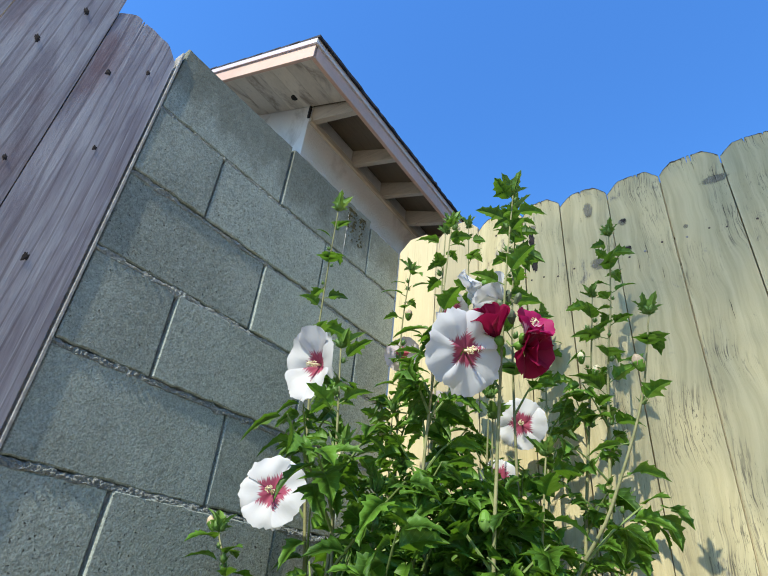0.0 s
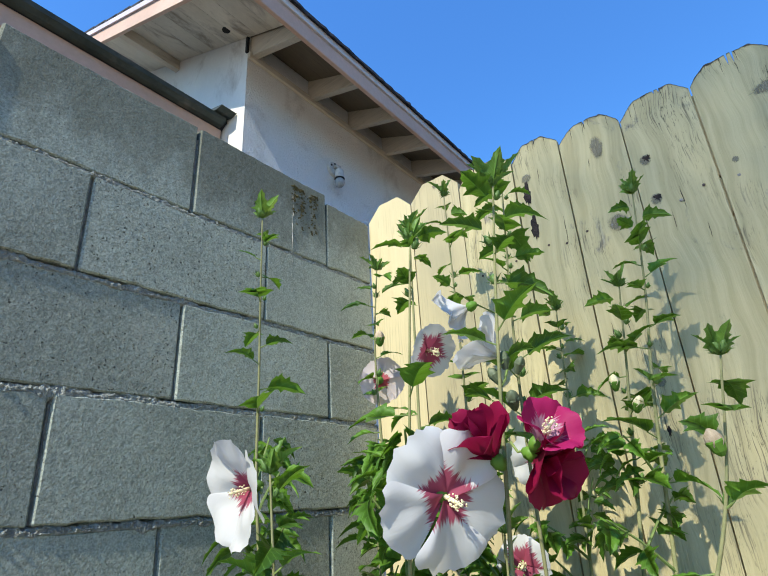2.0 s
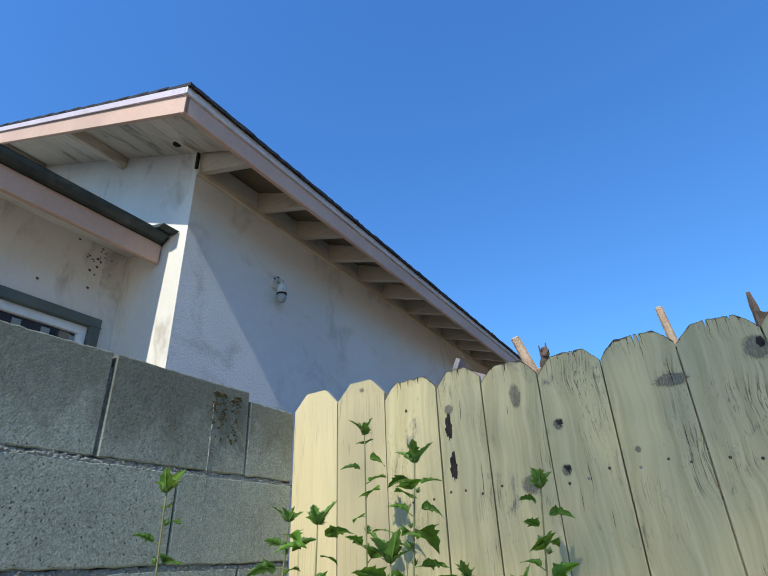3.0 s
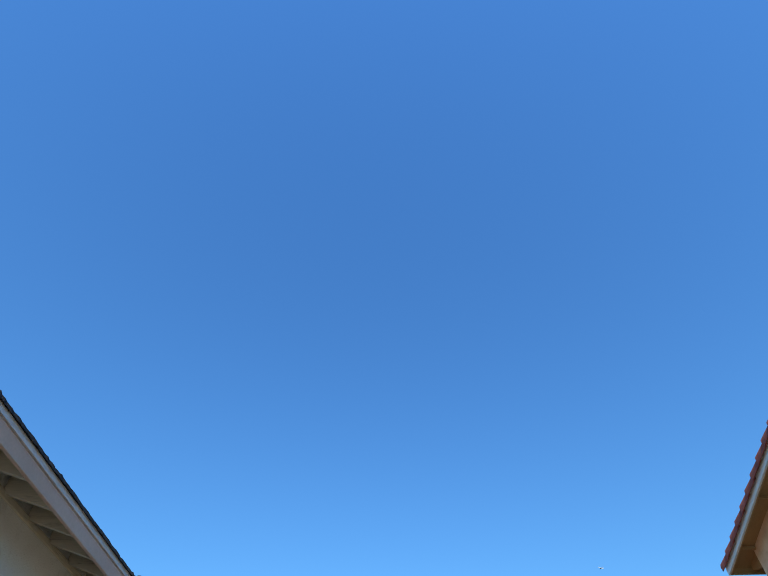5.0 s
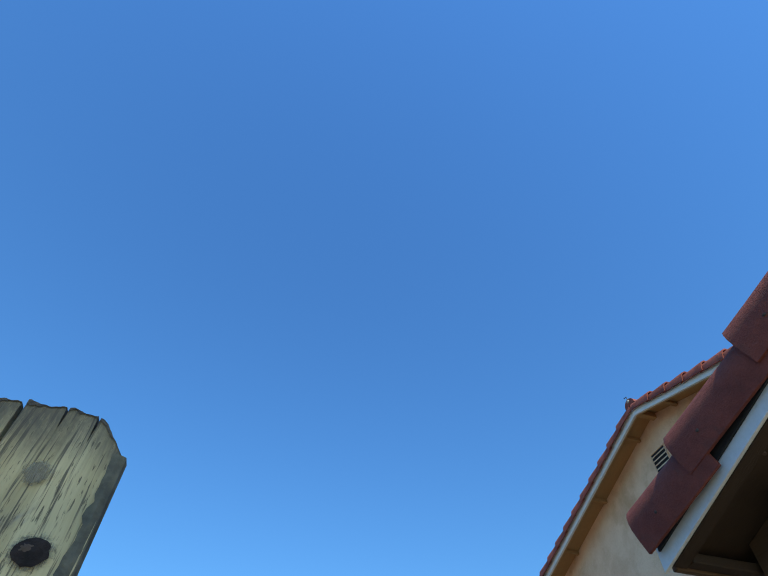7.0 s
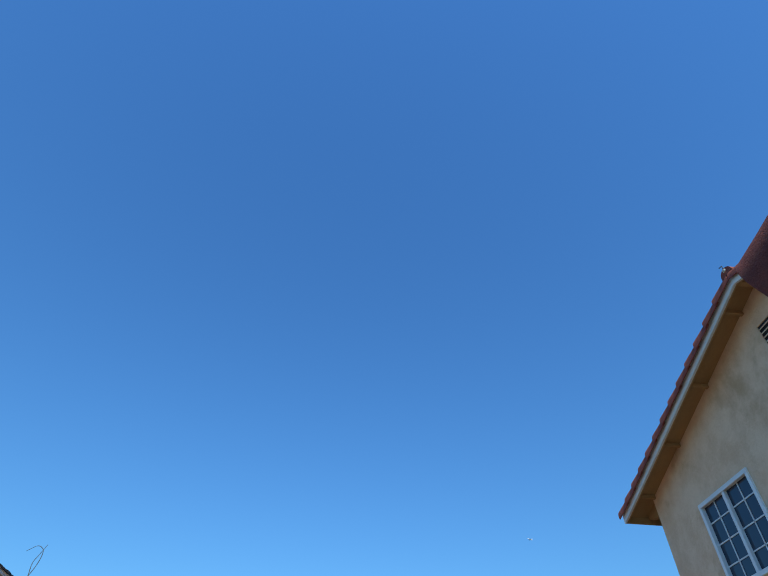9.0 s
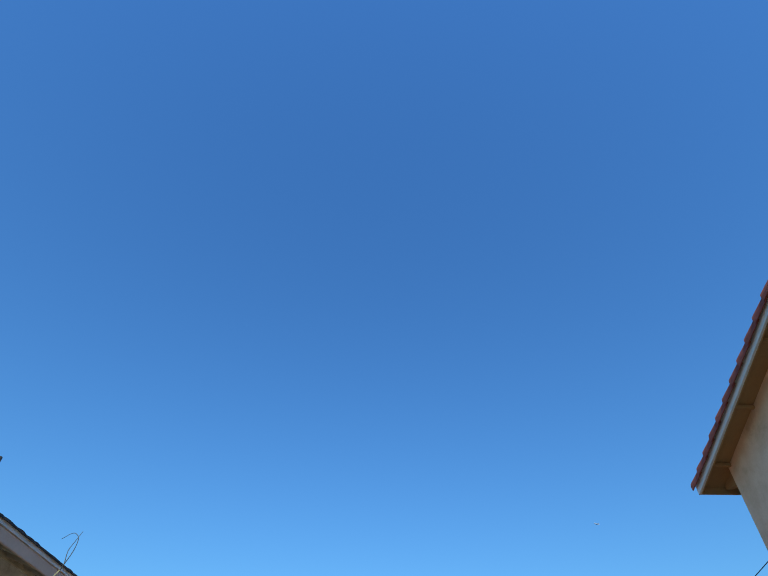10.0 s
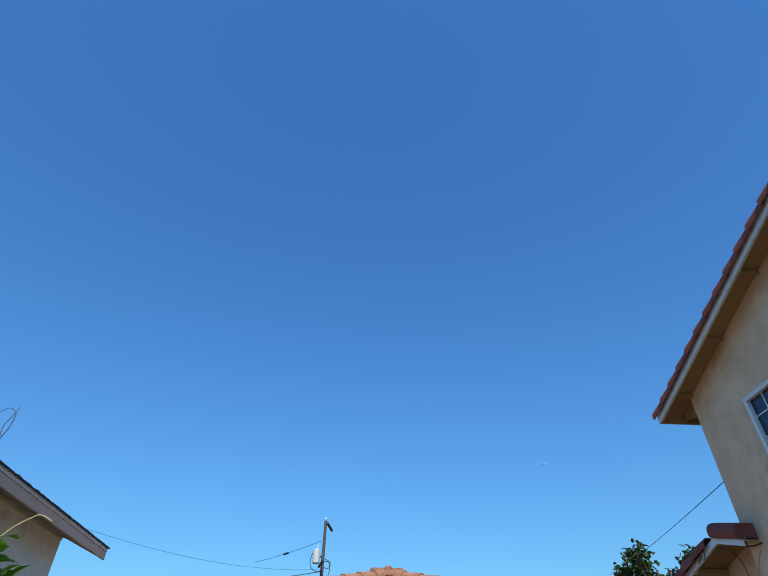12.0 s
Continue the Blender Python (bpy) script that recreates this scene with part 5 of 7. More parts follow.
for y1 in (G_FAR, G_NEAR):
    bm = bmesh.new()
    add_prism(bm, [(G_Y, gable_z(G_Y)), (y1, gable_z(y1)), (y1, gable_z(y1) + 0.15), (G_Y, gable_z(G_Y) + 0.15)], 0, GR, GR + 0.035)
    part("rake_fascia", bm, M_WHITE, tile_house, "white rake board")
    s = 1 if y1 == G_FAR else -1
    part("eave_fascia", box((GR + 0.036, y1 - 0.03 * s, gable_z(y1) + 0.002), (16.4, y1, gable_z(y1) + 0.14)), M_TANWOOD, tile_house)
    part("shadow_board", prism([(G_Y, gable_z(G_Y) - 0.012), (y1 - s * 0.04, gable_z(y1 - s * 0.04) - 0.012), (y1 - s * 0.04, gable_z(y1 - s * 0.04) + 0.10), (G_Y, gable_z(G_Y) + 0.10)], 0, GR + 0.036, GR + 0.05), M_TANWOOD, tile_house)
for d in (0.0, 0.49, 1.741, 2.907, 4.073):
    for s in ((1, -1) if d else (1,)):
        y = G_Y + s * d
        part("lookout", box((GR + 0.051, y - (0.03 if d else 0.045), gable_z(y) + (0.045 if d else 0.0)), (GX, y + (0.03 if d else 0.045), gable_z(y) + (0.10 if d else 0.08)), 0.004), M_TANWOOD, tile_house)
for s, y in ((1, WALL1), (-1, WALL0)):
    part("eave_bracket", prism([(y, gable_z(y) - 0.18), (y + s * 0.02, gable_z(y) - 0.18), (y + s * 0.40, gable_z(y + s * 0.4) + 0.02), (y + s * 0.40, gable_z(y + s * 0.4) + 0.1), (y, gable_z(y) + 0.1)], 0, GX + 0.06, GX + 0.15), M_TANWOOD, tile_house)

# barge tile: rolls over the rake's edge
BARGE = [(0.150, 0.072), (0.06, 0.092), (-0.02, 0.084), (-0.072, 0.048), (-0.094, -0.01), (-0.098, -0.085),
         (-0.084, -0.088), (-0.080, -0.012), (-0.060, 0.036), (-0.016, 0.068), (0.06, 0.076), (0.150, 0.058)]


def barge_mesh(name, material, length, section=BARGE, taper=0.86):
    bm = swept(section, length, taper, 4)
    for v in bm.verts:
        v.co += wobble(v.co + Vector((1.7, 0, 0)), 14, 0.003)
    me = mesh_of(name, bm, material, True)
    me.set_sharp_from_angle(angle=0.9)
    return me


barge = barge_mesh("barge_tile", M_TILE, 0.435, BARGE, 0.76)
nail_head = disc_mesh("nail", 0.0075, 0.0075, 0.006, M_NAIL, 5)


rust_head = disc_mesh("nail", 0.0075, 0.0075, 0.006, M_RUST, 5)


def lay_barge(parent, x, y_end, z_end, slope, s, count, lift, nails=False, start=0.02, step=0.37, me=None, tilt=-3.4):
    """Barge tiles from the eave end up the slope; s is +1 where the eave lies towards +y."""
    ang = math.degrees(math.atan(slope))
    run = step / math.hypot(1, slope)
    for k in range(count):
        y = y_end + s * start - s * run * k
        z = z_end + slope * (run * k - start) + lift
        m = pose(x, y, z) @ (pose(0, 0, 0, 0, 0, 0) if s < 0 else Matrix.Diagonal((1, -1, 1, 1))) @ pose(0, 0, 0, ang + tilt, 0, 0)
        t = part("barge_tile", me or barge, M_TILE, parent, at=m @ pose(0, 0, 0, random.uniform(-0.6, 0.6), random.uniform(-1.2, 1.2), random.uniform(-0.5, 0.5)))
        if nails:
            part("tile_nail", nail_head, M_NAIL, t, at=pose(-0.0985, 0.17, -0.03, 0, 0, -90))


lay_barge(tile_house, GR + 0.03, G_FAR, gable_z(G_FAR) + 0.15, G_S, 1, 13, 0.022, start=0.035)
lay_barge(tile_house, GR + 0.03, G_NEAR, gable_z(G_NEAR) + 0.15, G_S, -1, 13, 0.022, start=0.035)


def tile_field(x0, x1, y_eave, z_eave, slope, s, length, material, pitch=0.26, rows=None):
    """Barrel tile rows seen from afar: ribs up the slope, stepped at each course."""
    bm = bmesh.new()
    course = 0.37 / math.hypot(1, slope)
    n = int(length / course)
    x = x0
    while x < x1:
        for k in range(n):
            ring = []
            for f, up in ((0.0, 0.03), (1.12, 0.0)):
                yy = y_eave - s * course * (k + f)
                zz = z_eave + slope * course * (k + f) + up
                ring.append([bm.verts.new((x + pitch * i / 6, yy, zz + 0.075 * math.sin(math.pi * min(1, i / 4)))) for i in range(7)])
            for i in range(6):
                bm.faces.new((ring[0][i], ring[0][i + 1], ring[1][i + 1], ring[1][i]))
        x += pitch
    return bm


part("roof_tiles", tile_field(GR + 0.12, 16.4, G_FAR + 0.04, gable_z(G_FAR) + 0.15, G_S, 1, 4.75, M_TILE), M_TILE, tile_house)
part("roof_tiles", tile_field(GR + 0.12, 16.4, G_NEAR - 0.04, gable_z(G_NEAR) + 0.15, G_S, -1, 4.75, M_TILE), M_TILE, tile_house)
for k in range(22):
    bm = bmesh.new()
    rows = []
    for f, r in ((0, 0.12), (0.44, 0.10)):
        rows.append([bm.verts.new((f, r * math.cos(t), r * math.sin(t))) for t in [math.pi * i / 8 for i in range(9)]])
    for i in range(8):
        bm.faces.new((rows[0][i], rows[0][i + 1], rows[1][i + 1], rows[1][i]))
    bm.faces.new(rows[0])
    part("ridge_tile", bm, M_TILE, tile_house, at=pose(GR - 0.02 + 0.38 * k, G_Y, G_Z + 0.18, 0, -1.5, 0))
part("ridge_cap_mortar", box((GR - 0.04, G_Y - 0.03, G_Z + 0.235), (GR - 0.005, G_Y + 0.03, G_Z + 0.285), 0.014), M_MORTARPALE, tile_house, "pale mortar at the ridge end")
part("ridge_wire", tube([(GR - 0.02, G_Y, G_Z + 0.28), (GR - 0.03, G_Y - 0.01, G_Z + 0.345), (GR - 0.05, G_Y + 0.03, G_Z + 0.335)], 0.008, 6), M_CABLE, tile_house, "bent dark wire end")

# louvred gable vents
for yc in (4.797, 5.335):
    v = thing("gable_vent", pose(GX, yc, 6.26), "dark louvred attic vent in tan stucco gable", "vent", "attic vents")
    part("backing", box((-0.004, -0.16, -0.205), (0.0, 0.16, 0.205)), M_DARK, v)
    for lo, hi in (((-0.02, -0.175, -0.22), (0.0, -0.16, 0.22)), ((-0.02, 0.16, -0.22), (0.0, 0.175, 0.22)), ((-0.02, -0.16, 0.205), (0.0, 0.16, 0.22)), ((-0.02, -0.16, -0.22), (0.0, 0.16, -0.205))):
        part("frame", box(lo, hi, 0.002), M_TANSTUCCO, v)
    for k in range(5):
        z = -0.135 + 0.068 * k
        part("slat", prism([(-0.022, z), (-0.006, z + 0.026), (-0.006, z + 0.034), (-0.022, z + 0.008)], 1, -0.158, 0.158), M_TANSTUCCO, v)

# upper window
window_2 = thing("window_2", pose(GX, 0, 0), "white framed sliding window with grid bars", "window", kind="structure")
for lo, hi in (((-0.03, ya - 0.005, zb - 0.055), (0.06, yb + 0.005, zb + 0.005)), ((-0.03, ya - 0.005, za - 0.005), (0.06, yb + 0.005, za + 0.055)),
               ((-0.03, ya - 0.005, za + 0.055), (0.06, ya + 0.055, zb - 0.055)), ((-0.03, yb - 0.055, za + 0.055), (0.06, yb + 0.005, zb - 0.055)),
               ((-0.02, 7.48, za + 0.055), (0.05, 7.54, zb - 0.055))):
    part("window_frame", box(lo, hi, 0.004), M_WHITE, window_2)
part("pane", box((0.03, ya + 0.05, za + 0.05), (0.036, 7.485, zb - 0.05)), M_GLASS, window_2)
part("pane", box((0.03, 7.535, za + 0.05), (0.036, yb - 0.05, zb - 0.05)), M_GLASS, window_2)
for y0, y1 in ((ya + 0.056, 7.479), (7.541, yb - 0.056)):
    part("glazing_bar", box((0.018, (y0 + y1) / 2 - 0.008, za + 0.056), (0.028, (y0 + y1) / 2 + 0.008, zb - 0.056)), M_WHITE, window_2)
    for k in (1, 2, 3):
        z = za + (zb - za) * k / 4
        part("glazing_bar", box((0.018, y0, z - 0.008), (0.0278, y1, z + 0.008)), M_WHITE, window_2)

# small entry gable beyond the corner
porch = thing("entry_gable", pose(0, 0, 0), "low tan entry gable with red clay tiles", "porch roof")
P_Y, P_Z, P_S, PX = 9.57, 3.505, 0.285, 7.98
for y1, deep in ((9.00, GX - 0.005), (13.0, 12.0)):
    s = 1 if y1 > P_Y else -1
    z1 = P_Z - P_S * abs(y1 - P_Y)
    part("rake_fascia", prism([(P_Y, P_Z), (y1, z1), (y1, z1 + 0.10), (P_Y, P_Z + 0.10)], 0, PX, PX + 0.03), M_WHITE, porch, "white rake board")
    part("roof_deck", prism([(P_Y, P_Z + 0.06), (y1, z1 + 0.06), (y1, z1 + 0.09), (P_Y, P_Z + 0.09)], 0, PX + 0.031, deep), M_TANWOOD, porch, "tan soffit boards")
    if s > 0:
        lay_barge(porch, PX, y1, z1 + 0.10, P_S, 1, 9, 0.05, start=0.04)
    else:
        # one broad tile that runs down to the house wall
        bm = prism([(PX - 0.045, 0.085), (PX - 0.066, 0.13), (PX - 0.066, 0.19), (PX - 0.045, 0.245), (PX + 0.0, 0.285), (PX + 0.07, 0.305), (PX + 0.30, 0.30), (PX + 0.30, 0.105), (PX + 0.035, 0.105), (PX + 0.03, 0.085)], 1, y1 - 0.01, P_Y + 0.02)
        for v in bm.verts:
            v.co.z += P_Z - P_S * abs(P_Y - v.co.y)
        part("barge_tile", bm, M_TILE, porch)
    if s > 0:
        part("roof_tiles", tile_field(PX + 0.12, deep - 0.02, y1, z1 + 0.11, P_S, s, abs(y1 - P_Y), M_TILE, pitch=0.22), M_TILE, porch)
for k in range(4):
    bm = bmesh.new()
    rows = []
    for f, r in ((0, 0.085), (0.42, 0.075)):
        rows.append([bm.verts.new((f, r * math.cos(t), r * math.sin(t))) for t in [math.pi * i / 8 for i in range(9)]])
    for i in range(8):
        bm.faces.new((rows[0][i], rows[0][i + 1], rows[1][i + 1], rows[1][i]))
    bm.faces.new(rows[0])
    part("ridge_tile", bm, M_TILE, porch, at=pose(PX + 0.06 + 0.38 * k, P_Y + 0.03, P_Z + 0.165, 0, -1.5, 0))
part("gable_wall", prism([(WALL1 + 0.002, 0), (12.6, 0), (12.6, P_Z - P_S * 3.03 + 0.058), (P_Y, P_Z + 0.058), (WALL1 + 0.002, P_Z - P_S * 0.32 + 0.058)], 0, PX + 0.55, PX + 0.75), M_TANSTUCCO, porch)
part("lookout", box((PX + 0.031, 10.33, P_Z - P_S * 0.8 - 0.03), (PX + 0.55, 10.41, P_Z - P_S * 0.8 + 0.055), 0.004), M_TANWOOD, porch)
part("bracket", tube([(PX + 0.02, 9.02, P_Z - 0.158), (PX + 0.14, 8.99, P_Z - 0.163), (GX + 0.01, 8.97, P_Z - 0.12)], 0.012, 6), M_RUST, porch)
loop = [(PX - 0.012, 9.98 + 0.10 * math.cos(a) * 0.6, P_Z - 0.055 + 0.075 * math.sin(a)) for a in [0.6 * i for i in range(11)]]
part("loose_cable", tube(loop + [(PX - 0.01, 10.14, P_Z - 0.15)], 0.006, 6), M_CABLE, porch, "looped black cable")
part("hanging_cable", tube(spline_points([(PX + 0.02, 9.64, P_Z - 0.02), (PX + 0.18, 9.55, P_Z - 0.10), (PX + 0.25, 9.50, P_Z - 0.32), (PX + 0.26, 9.50, P_Z - 0.75)]), 0.006, 6), M_CABLE, porch, "hanging black cable")
part("dry_vine", tube(spline_points([(GX - 0.006, 9.05, P_Z - 0.20), (GX - 0.004, 9.20, P_Z - 0.36), (GX - 0.006, 9.24, P_Z - 0.50), (GX + 0.2, 9.35, P_Z - 0.62), (GX + 0.28, 9.7, P_Z - 0.66)]), 0.007, 5), M_WITHER, porch, "pale dry vine")

# ---- patio roof with clay barge tiles, beside the gate gap ----
patio = thing("patio_roof", pose(0, 0, 0), "patio roof edge with red clay tiles and white rake board", "patio roof")
NX, NY, NZ, NS = 3.750, 1.433, 2.407, 0.306
TOP_Y = -3.4


def patio_z(y):
    return NZ + NS * (NY - y)


def raked_part(name, material, y0, y1, lo, hi, x0, x1, label=""):
    part(name, prism([(y0, patio_z(y0) + lo), (y1, patio_z(y1) + lo), (y1, patio_z(y1) + hi), (y0, patio_z(y0) + hi)], 0, x0, x1), material, patio, label)


raked_part("rake_board", M_WHITE, NY, TOP_Y, 0.0, 0.105, NX + 0.004, NX + 0.018, "pale white rake board")
# black strip along the rake board paints in the shade below the tile edge
part("underlay", prism([(NY - 0.02, patio_z(NY - 0.02) + 0.062), (TOP_Y, patio_z(TOP_Y) + 0.016), (TOP_Y, patio_z(TOP_Y) + 0.118), (NY - 0.02, patio_z(NY - 0.02) + 0.118)], 0, NX - 0.006, NX + 0.0035), M_DARK, patio, "dark strip standing for the shade under the tiles")
raked_part("roof_deck", M_DARKWOOD, NY, TOP_Y, 0.085, 0.12, NX + 0.04, GX - 0.01, "dark stained roof boards")
raked_part("inner_rafter", M_DARKWOOD, NY - 0.04, TOP_Y, -0.006, 0.083, NX + 0.0185, NX + 0.075, "dark stained rafter")
part("eave_board", box((NX + 0.04, NY - 0.03, NZ + 0.004), (GX - 0.01, NY - 0.002, NZ + 0.083), 0.003), M_RAFTER, patio)
part("eave_strip", box((NX + 0.076, NY - 0.085, NZ + 0.012), (GX - 0.01, NY - 0.032, NZ + 0.05), 0.003), M_DARKWOOD, patio)
for k in range(6):
    x = NX + 0.37 + 0.66 * k
    raked_part("rafter", M_RAFTER, NY - 0.10, TOP_Y, -0.055, 0.083, x, x + 0.085)
part("beam", box((NX + 0.28, 0.93, patio_z(1.0) - 0.15), (GX - 0.01, 1.06, patio_z(1.06) - 0.002), 0.012), M_DARKWOOD, patio)
part("post", box((NX + 0.85, 0.945, 0.0), (NX + 0.95, 1.045, patio_z(1.0) - 0.151), 0.006), M_TANWOOD, patio)
part("post", box((NX + 0.85, -3.3, 0.0), (NX + 0.95, -3.2, patio_z(-3.2) - 0.002), 0.006), M_TANWOOD, patio)
part("hook", tube([(NX + 0.076, 0.90, patio_z(0.90) + 0.04), (NX + 0.13, 0.90, patio_z(0.90) + 0.035), (NX + 0.135, 0.91, patio_z(0.9) + 0.055)], 0.008, 6), M_RUST, patio)
# unseen wall added to close the patio and keep light off its underside
part("back_wall", box((GX - 0.008, TOP_Y, 0.0), (GX + 0.12, WALL0 - 0.002, patio_z(TOP_Y) + 0.083)), M_TANSTUCCO, patio)
# heavy roll tiles that hang over the rake, each resting on the one below
ROLL = [(0.014, -0.012), (0.004, 0.024), (-0.002, 0.054), (-0.006, 0.086), (-0.006, 0.118), (0.001, 0.148), (0.014, 0.172), (0.034, 0.192), (0.06, 0.204), (0.095, 0.208), (0.26, 0.206),
        (0.26, 0.190), (0.098, 0.190), (0.066, 0.186), (0.044, 0.176), (0.028, 0.158), (0.017, 0.136), (0.011, 0.112), (0.011, 0.086), (0.014, 0.056), (0.020, 0.026), (0.029, -0.010)]
roll_mesh = barge_mesh("barge_tile", M_TILE, 0.47, ROLL, 0.92)
ends = [(1.430, 2.480), (1.085, 2.613)] + [(0.628 - 0.457 * k, 2.757 + 0.140 * k) for k in range(9)]
for k, (y, z) in enumerate(ends):
    long = 1.0 if k == 0 else 1.18
    m = pose(3.694, y, z) @ Matrix.Diagonal((1, -1, 1, 1)) @ pose(0, 0, 0, 12.4 + random.uniform(-0.4, 0.4), 0, -2.6)
    t = part("barge_tile", roll_mesh, M_TILE, patio, at=m @ Matrix.Diagonal((1, long, 1, 1)))
    part("tile_nail", rust_head, M_NAIL, t, at=pose(-0.0035, 0.145 / long, 0.058, 0, 0, -90) @ Matrix.Diagonal((0.9, 1.2, 0.9 , 1)))
part("roof_tiles", tile_field(NX + 0.18, GX - 0.05, NY + 0.05, NZ + 0.17, NS, 1, 4.8, M_TILE), M_TILE, patio)

# ---- pruned tree behind the fence ----
pruned = thing("pruned_tree", pose(0.90, 1.187, 0), "hard-pruned tree with pale sawn stubs behind the fence", "tree stump")
part("trunk", tube([(0, 0, 0), (0.013, 0.025, 0.600), (0.000, 0.000, 1.071), (-0.013, -0.025, 1.515)], [0.127, 0.108, 0.1016, 0.0762], 12), M_BRANCH, pruned, smooth=True)


def limb(pts, radii, sides=9):
    bm = tube(pts, radii, sides)
    for v in bm.verts:
        v.co += wobble(v.co, 22, 0.004)
    return bm


for pts, radii in (([(0.000, 0.000, 1.261), (-0.279, -0.076, 1.667), (-0.395, -0.152, 1.972), (-0.447, -0.178, 2.140)], [0.0635, 0.04318, 0.03556, 0.03048]),
                   ([(-0.254, -0.102, 1.579), (-0.343, -0.178, 1.871), (-0.352, -0.203, 1.985)], [0.04445, 0.0381, 0.03302]),
                   ([(0.000, 0.000, 1.388), (0.089, -0.102, 1.769), (0.115, -0.152, 1.985), (0.100, -0.152, 2.131)], [0.05715, 0.03302, 0.0254, 0.02286]),
                   ([(0.102, -0.127, 1.705), (0.197, -0.178, 1.934), (0.210, -0.191, 2.000)], [0.0381, 0.02794, 0.0254]),
                   ([(-0.025, -0.127, 1.794), (0.102, -0.203, 1.953), (0.210, -0.216, 2.017)], [0.01778, 0.01905, 0.02032]),
                   ([(0.038, 0.000, 1.261), (0.343, -0.076, 1.744), (0.385, -0.127, 1.947), (0.395, -0.152, 2.030)], [0.0635, 0.04572, 0.03556, 0.0381]),
                   ([(0.380, -0.152, 1.985), (0.376, -0.152, 2.060), (0.372, -0.152, 2.110)], [0.024, 0.018, 0.007]),
                   ([(-0.064, -0.191, 1.769), (-0.025, -0.203, 1.940), (-0.044, -0.203, 1.972)], [0.0127, 0.01143, 0.01397]),
                   ([(0.038, -0.191, 1.769), (0.070, -0.203, 1.934), (0.089, -0.203, 1.998)], [0.00508, 0.00381, 0.00254]),
                   ([(0.254, -0.127, 1.705), (0.305, -0.178, 1.896), (0.311, -0.191, 1.928)], [0.01778, 0.01651, 0.01778])):
    radii = [r * (0.62 + 0.38 * max(0.0, 1.75 - p[2])) for r, p in zip(radii, pts)]
    torn = pts[0][0] > 0.03 and pts[-1][0] > 0.36
    bm = limb(pts, radii)
    if torn:
        for v in bm.verts:
            v.co += wobble(v.co, 60, 0.010) * (1.0 if v.co.z > 1.85 else 0.2)
    lb = part("limb", bm, M_BARK if torn else M_BRANCH, pruned)
    if torn:
        continue
    e, d = Vector(pts[-1]), (Vector(pts[-1]) - Vector(pts[-2])).normalized()
    part("sawn_end", tube([e + d * 0.0005, e + d * 0.003], [radii[-1] * 0.93, radii[-1] * 0.88], 9), M_CUT, lb)
snag = tube(spline_points([(-0.345, -0.205, 1.94), (-0.332, -0.21, 2.01), (-0.325, -0.213, 2.04), (-0.328, -0.213, 2.062)], 6), [0.020 - 0.0004 * k for k in range(19)], 12)
for v in snag.verts:
    v.co += wobble(v.co, 55, 0.010)
part("snag", snag, M_BARK, pruned, "dark torn stub with ragged fibres")
for a, b in (((-0.340, -0.213, 2.02), (-0.346, -0.216, 2.074)), ((-0.322, -0.213, 2.03), (-0.318, -0.216, 2.080))):
    part("splinter", tube([a, b], [0.008, 0.002], 5), M_BARK, pruned)
crate = thing("broken_box", pose(0.42, 0.42, 1.62, 0, 24, 8), "broken grey wooden box resting behind the fence", "box")
for lo, hi in (((-0.07, -0.05, 0), (-0.055, 0.05, 0.25)), ((0.055, -0.05, 0), (0.07, 0.05, 0.235)), ((-0.055, 0.038, 0), (0.055, 0.05, 0.24)), ((-0.055, -0.05, 0), (0.055, -0.038, 0.21))):
    part("board", box(lo, hi, 0.002), M_OLDWOOD, crate)
part("leg", box((-0.03, -0.03, -1.75), (0.03, 0.03, 0.0), 0.004), M_OLDWOOD, crate)

# ---- hibiscus ----
OUT = ((0.0, 0.0), (0.07, 0.20), (0.17, 0.30), (0.24, 0.31), (0.31, 0.48), (0.37, 0.31), (0.46, 0.22), (0.55, 0.31), (0.60, 0.19), (0.72, 0.17), (0.80, 0.17), (0.86, 0.09), (1.0, 0.0))


def leaf_mesh(name, material, seed, wide=1.0, droop=0.28, fold=0.35):
    """A three-lobed toothed leaf of unit length along +y, folded at the midrib and drooping; quads from midrib to edge."""
    rng = random.Random(seed)
    bm = bmesh.new()
    rib, left, right = [], [], []
    bend = rng.uniform(-0.08, 0.08)
    for t, w in OUT:
        z = -droop * t * t + 0.05 * math.sin(3 * t)
        cx = bend * t * t
        rib.append(bm.verts.new((cx, t, z)))
        for store, s in ((left, -1), (right, 1)):
            ww = w * wide * rng.uniform(0.88, 1.1)
            tt = t + rng.uniform(-0.015, 0.015) + 0.04 * w
            store.append(bm.verts.new((cx + s * ww, tt, z + fold * ww - 0.5 * ww * ww + rng.uniform(-0.025, 0.025))))
    for side in (left, right):
        for k in range(len(rib) - 1):
            if k == 0:
                bm.faces.new((rib[0], rib[1], side[1]))
            elif k == len(rib) - 2:
                bm.faces.new((rib[k], rib[k + 1], side[k]))
            else:
                bm.faces.new((rib[k], rib[k + 1], side[k + 1], side[k]))
    for f in bm.faces:
        if f.normal.z < 0:
            f.normal_flip()
    bmesh.ops.remove_doubles(bm, verts=bm.verts, dist=1e-5)
    me = bpy.data.meshes.new(name)
    bm.to_mesh(me)
    bm.free()
    me.materials.append(material)
    me.polygons.foreach_set("use_smooth", [True] * len(me.polygons))
    return me


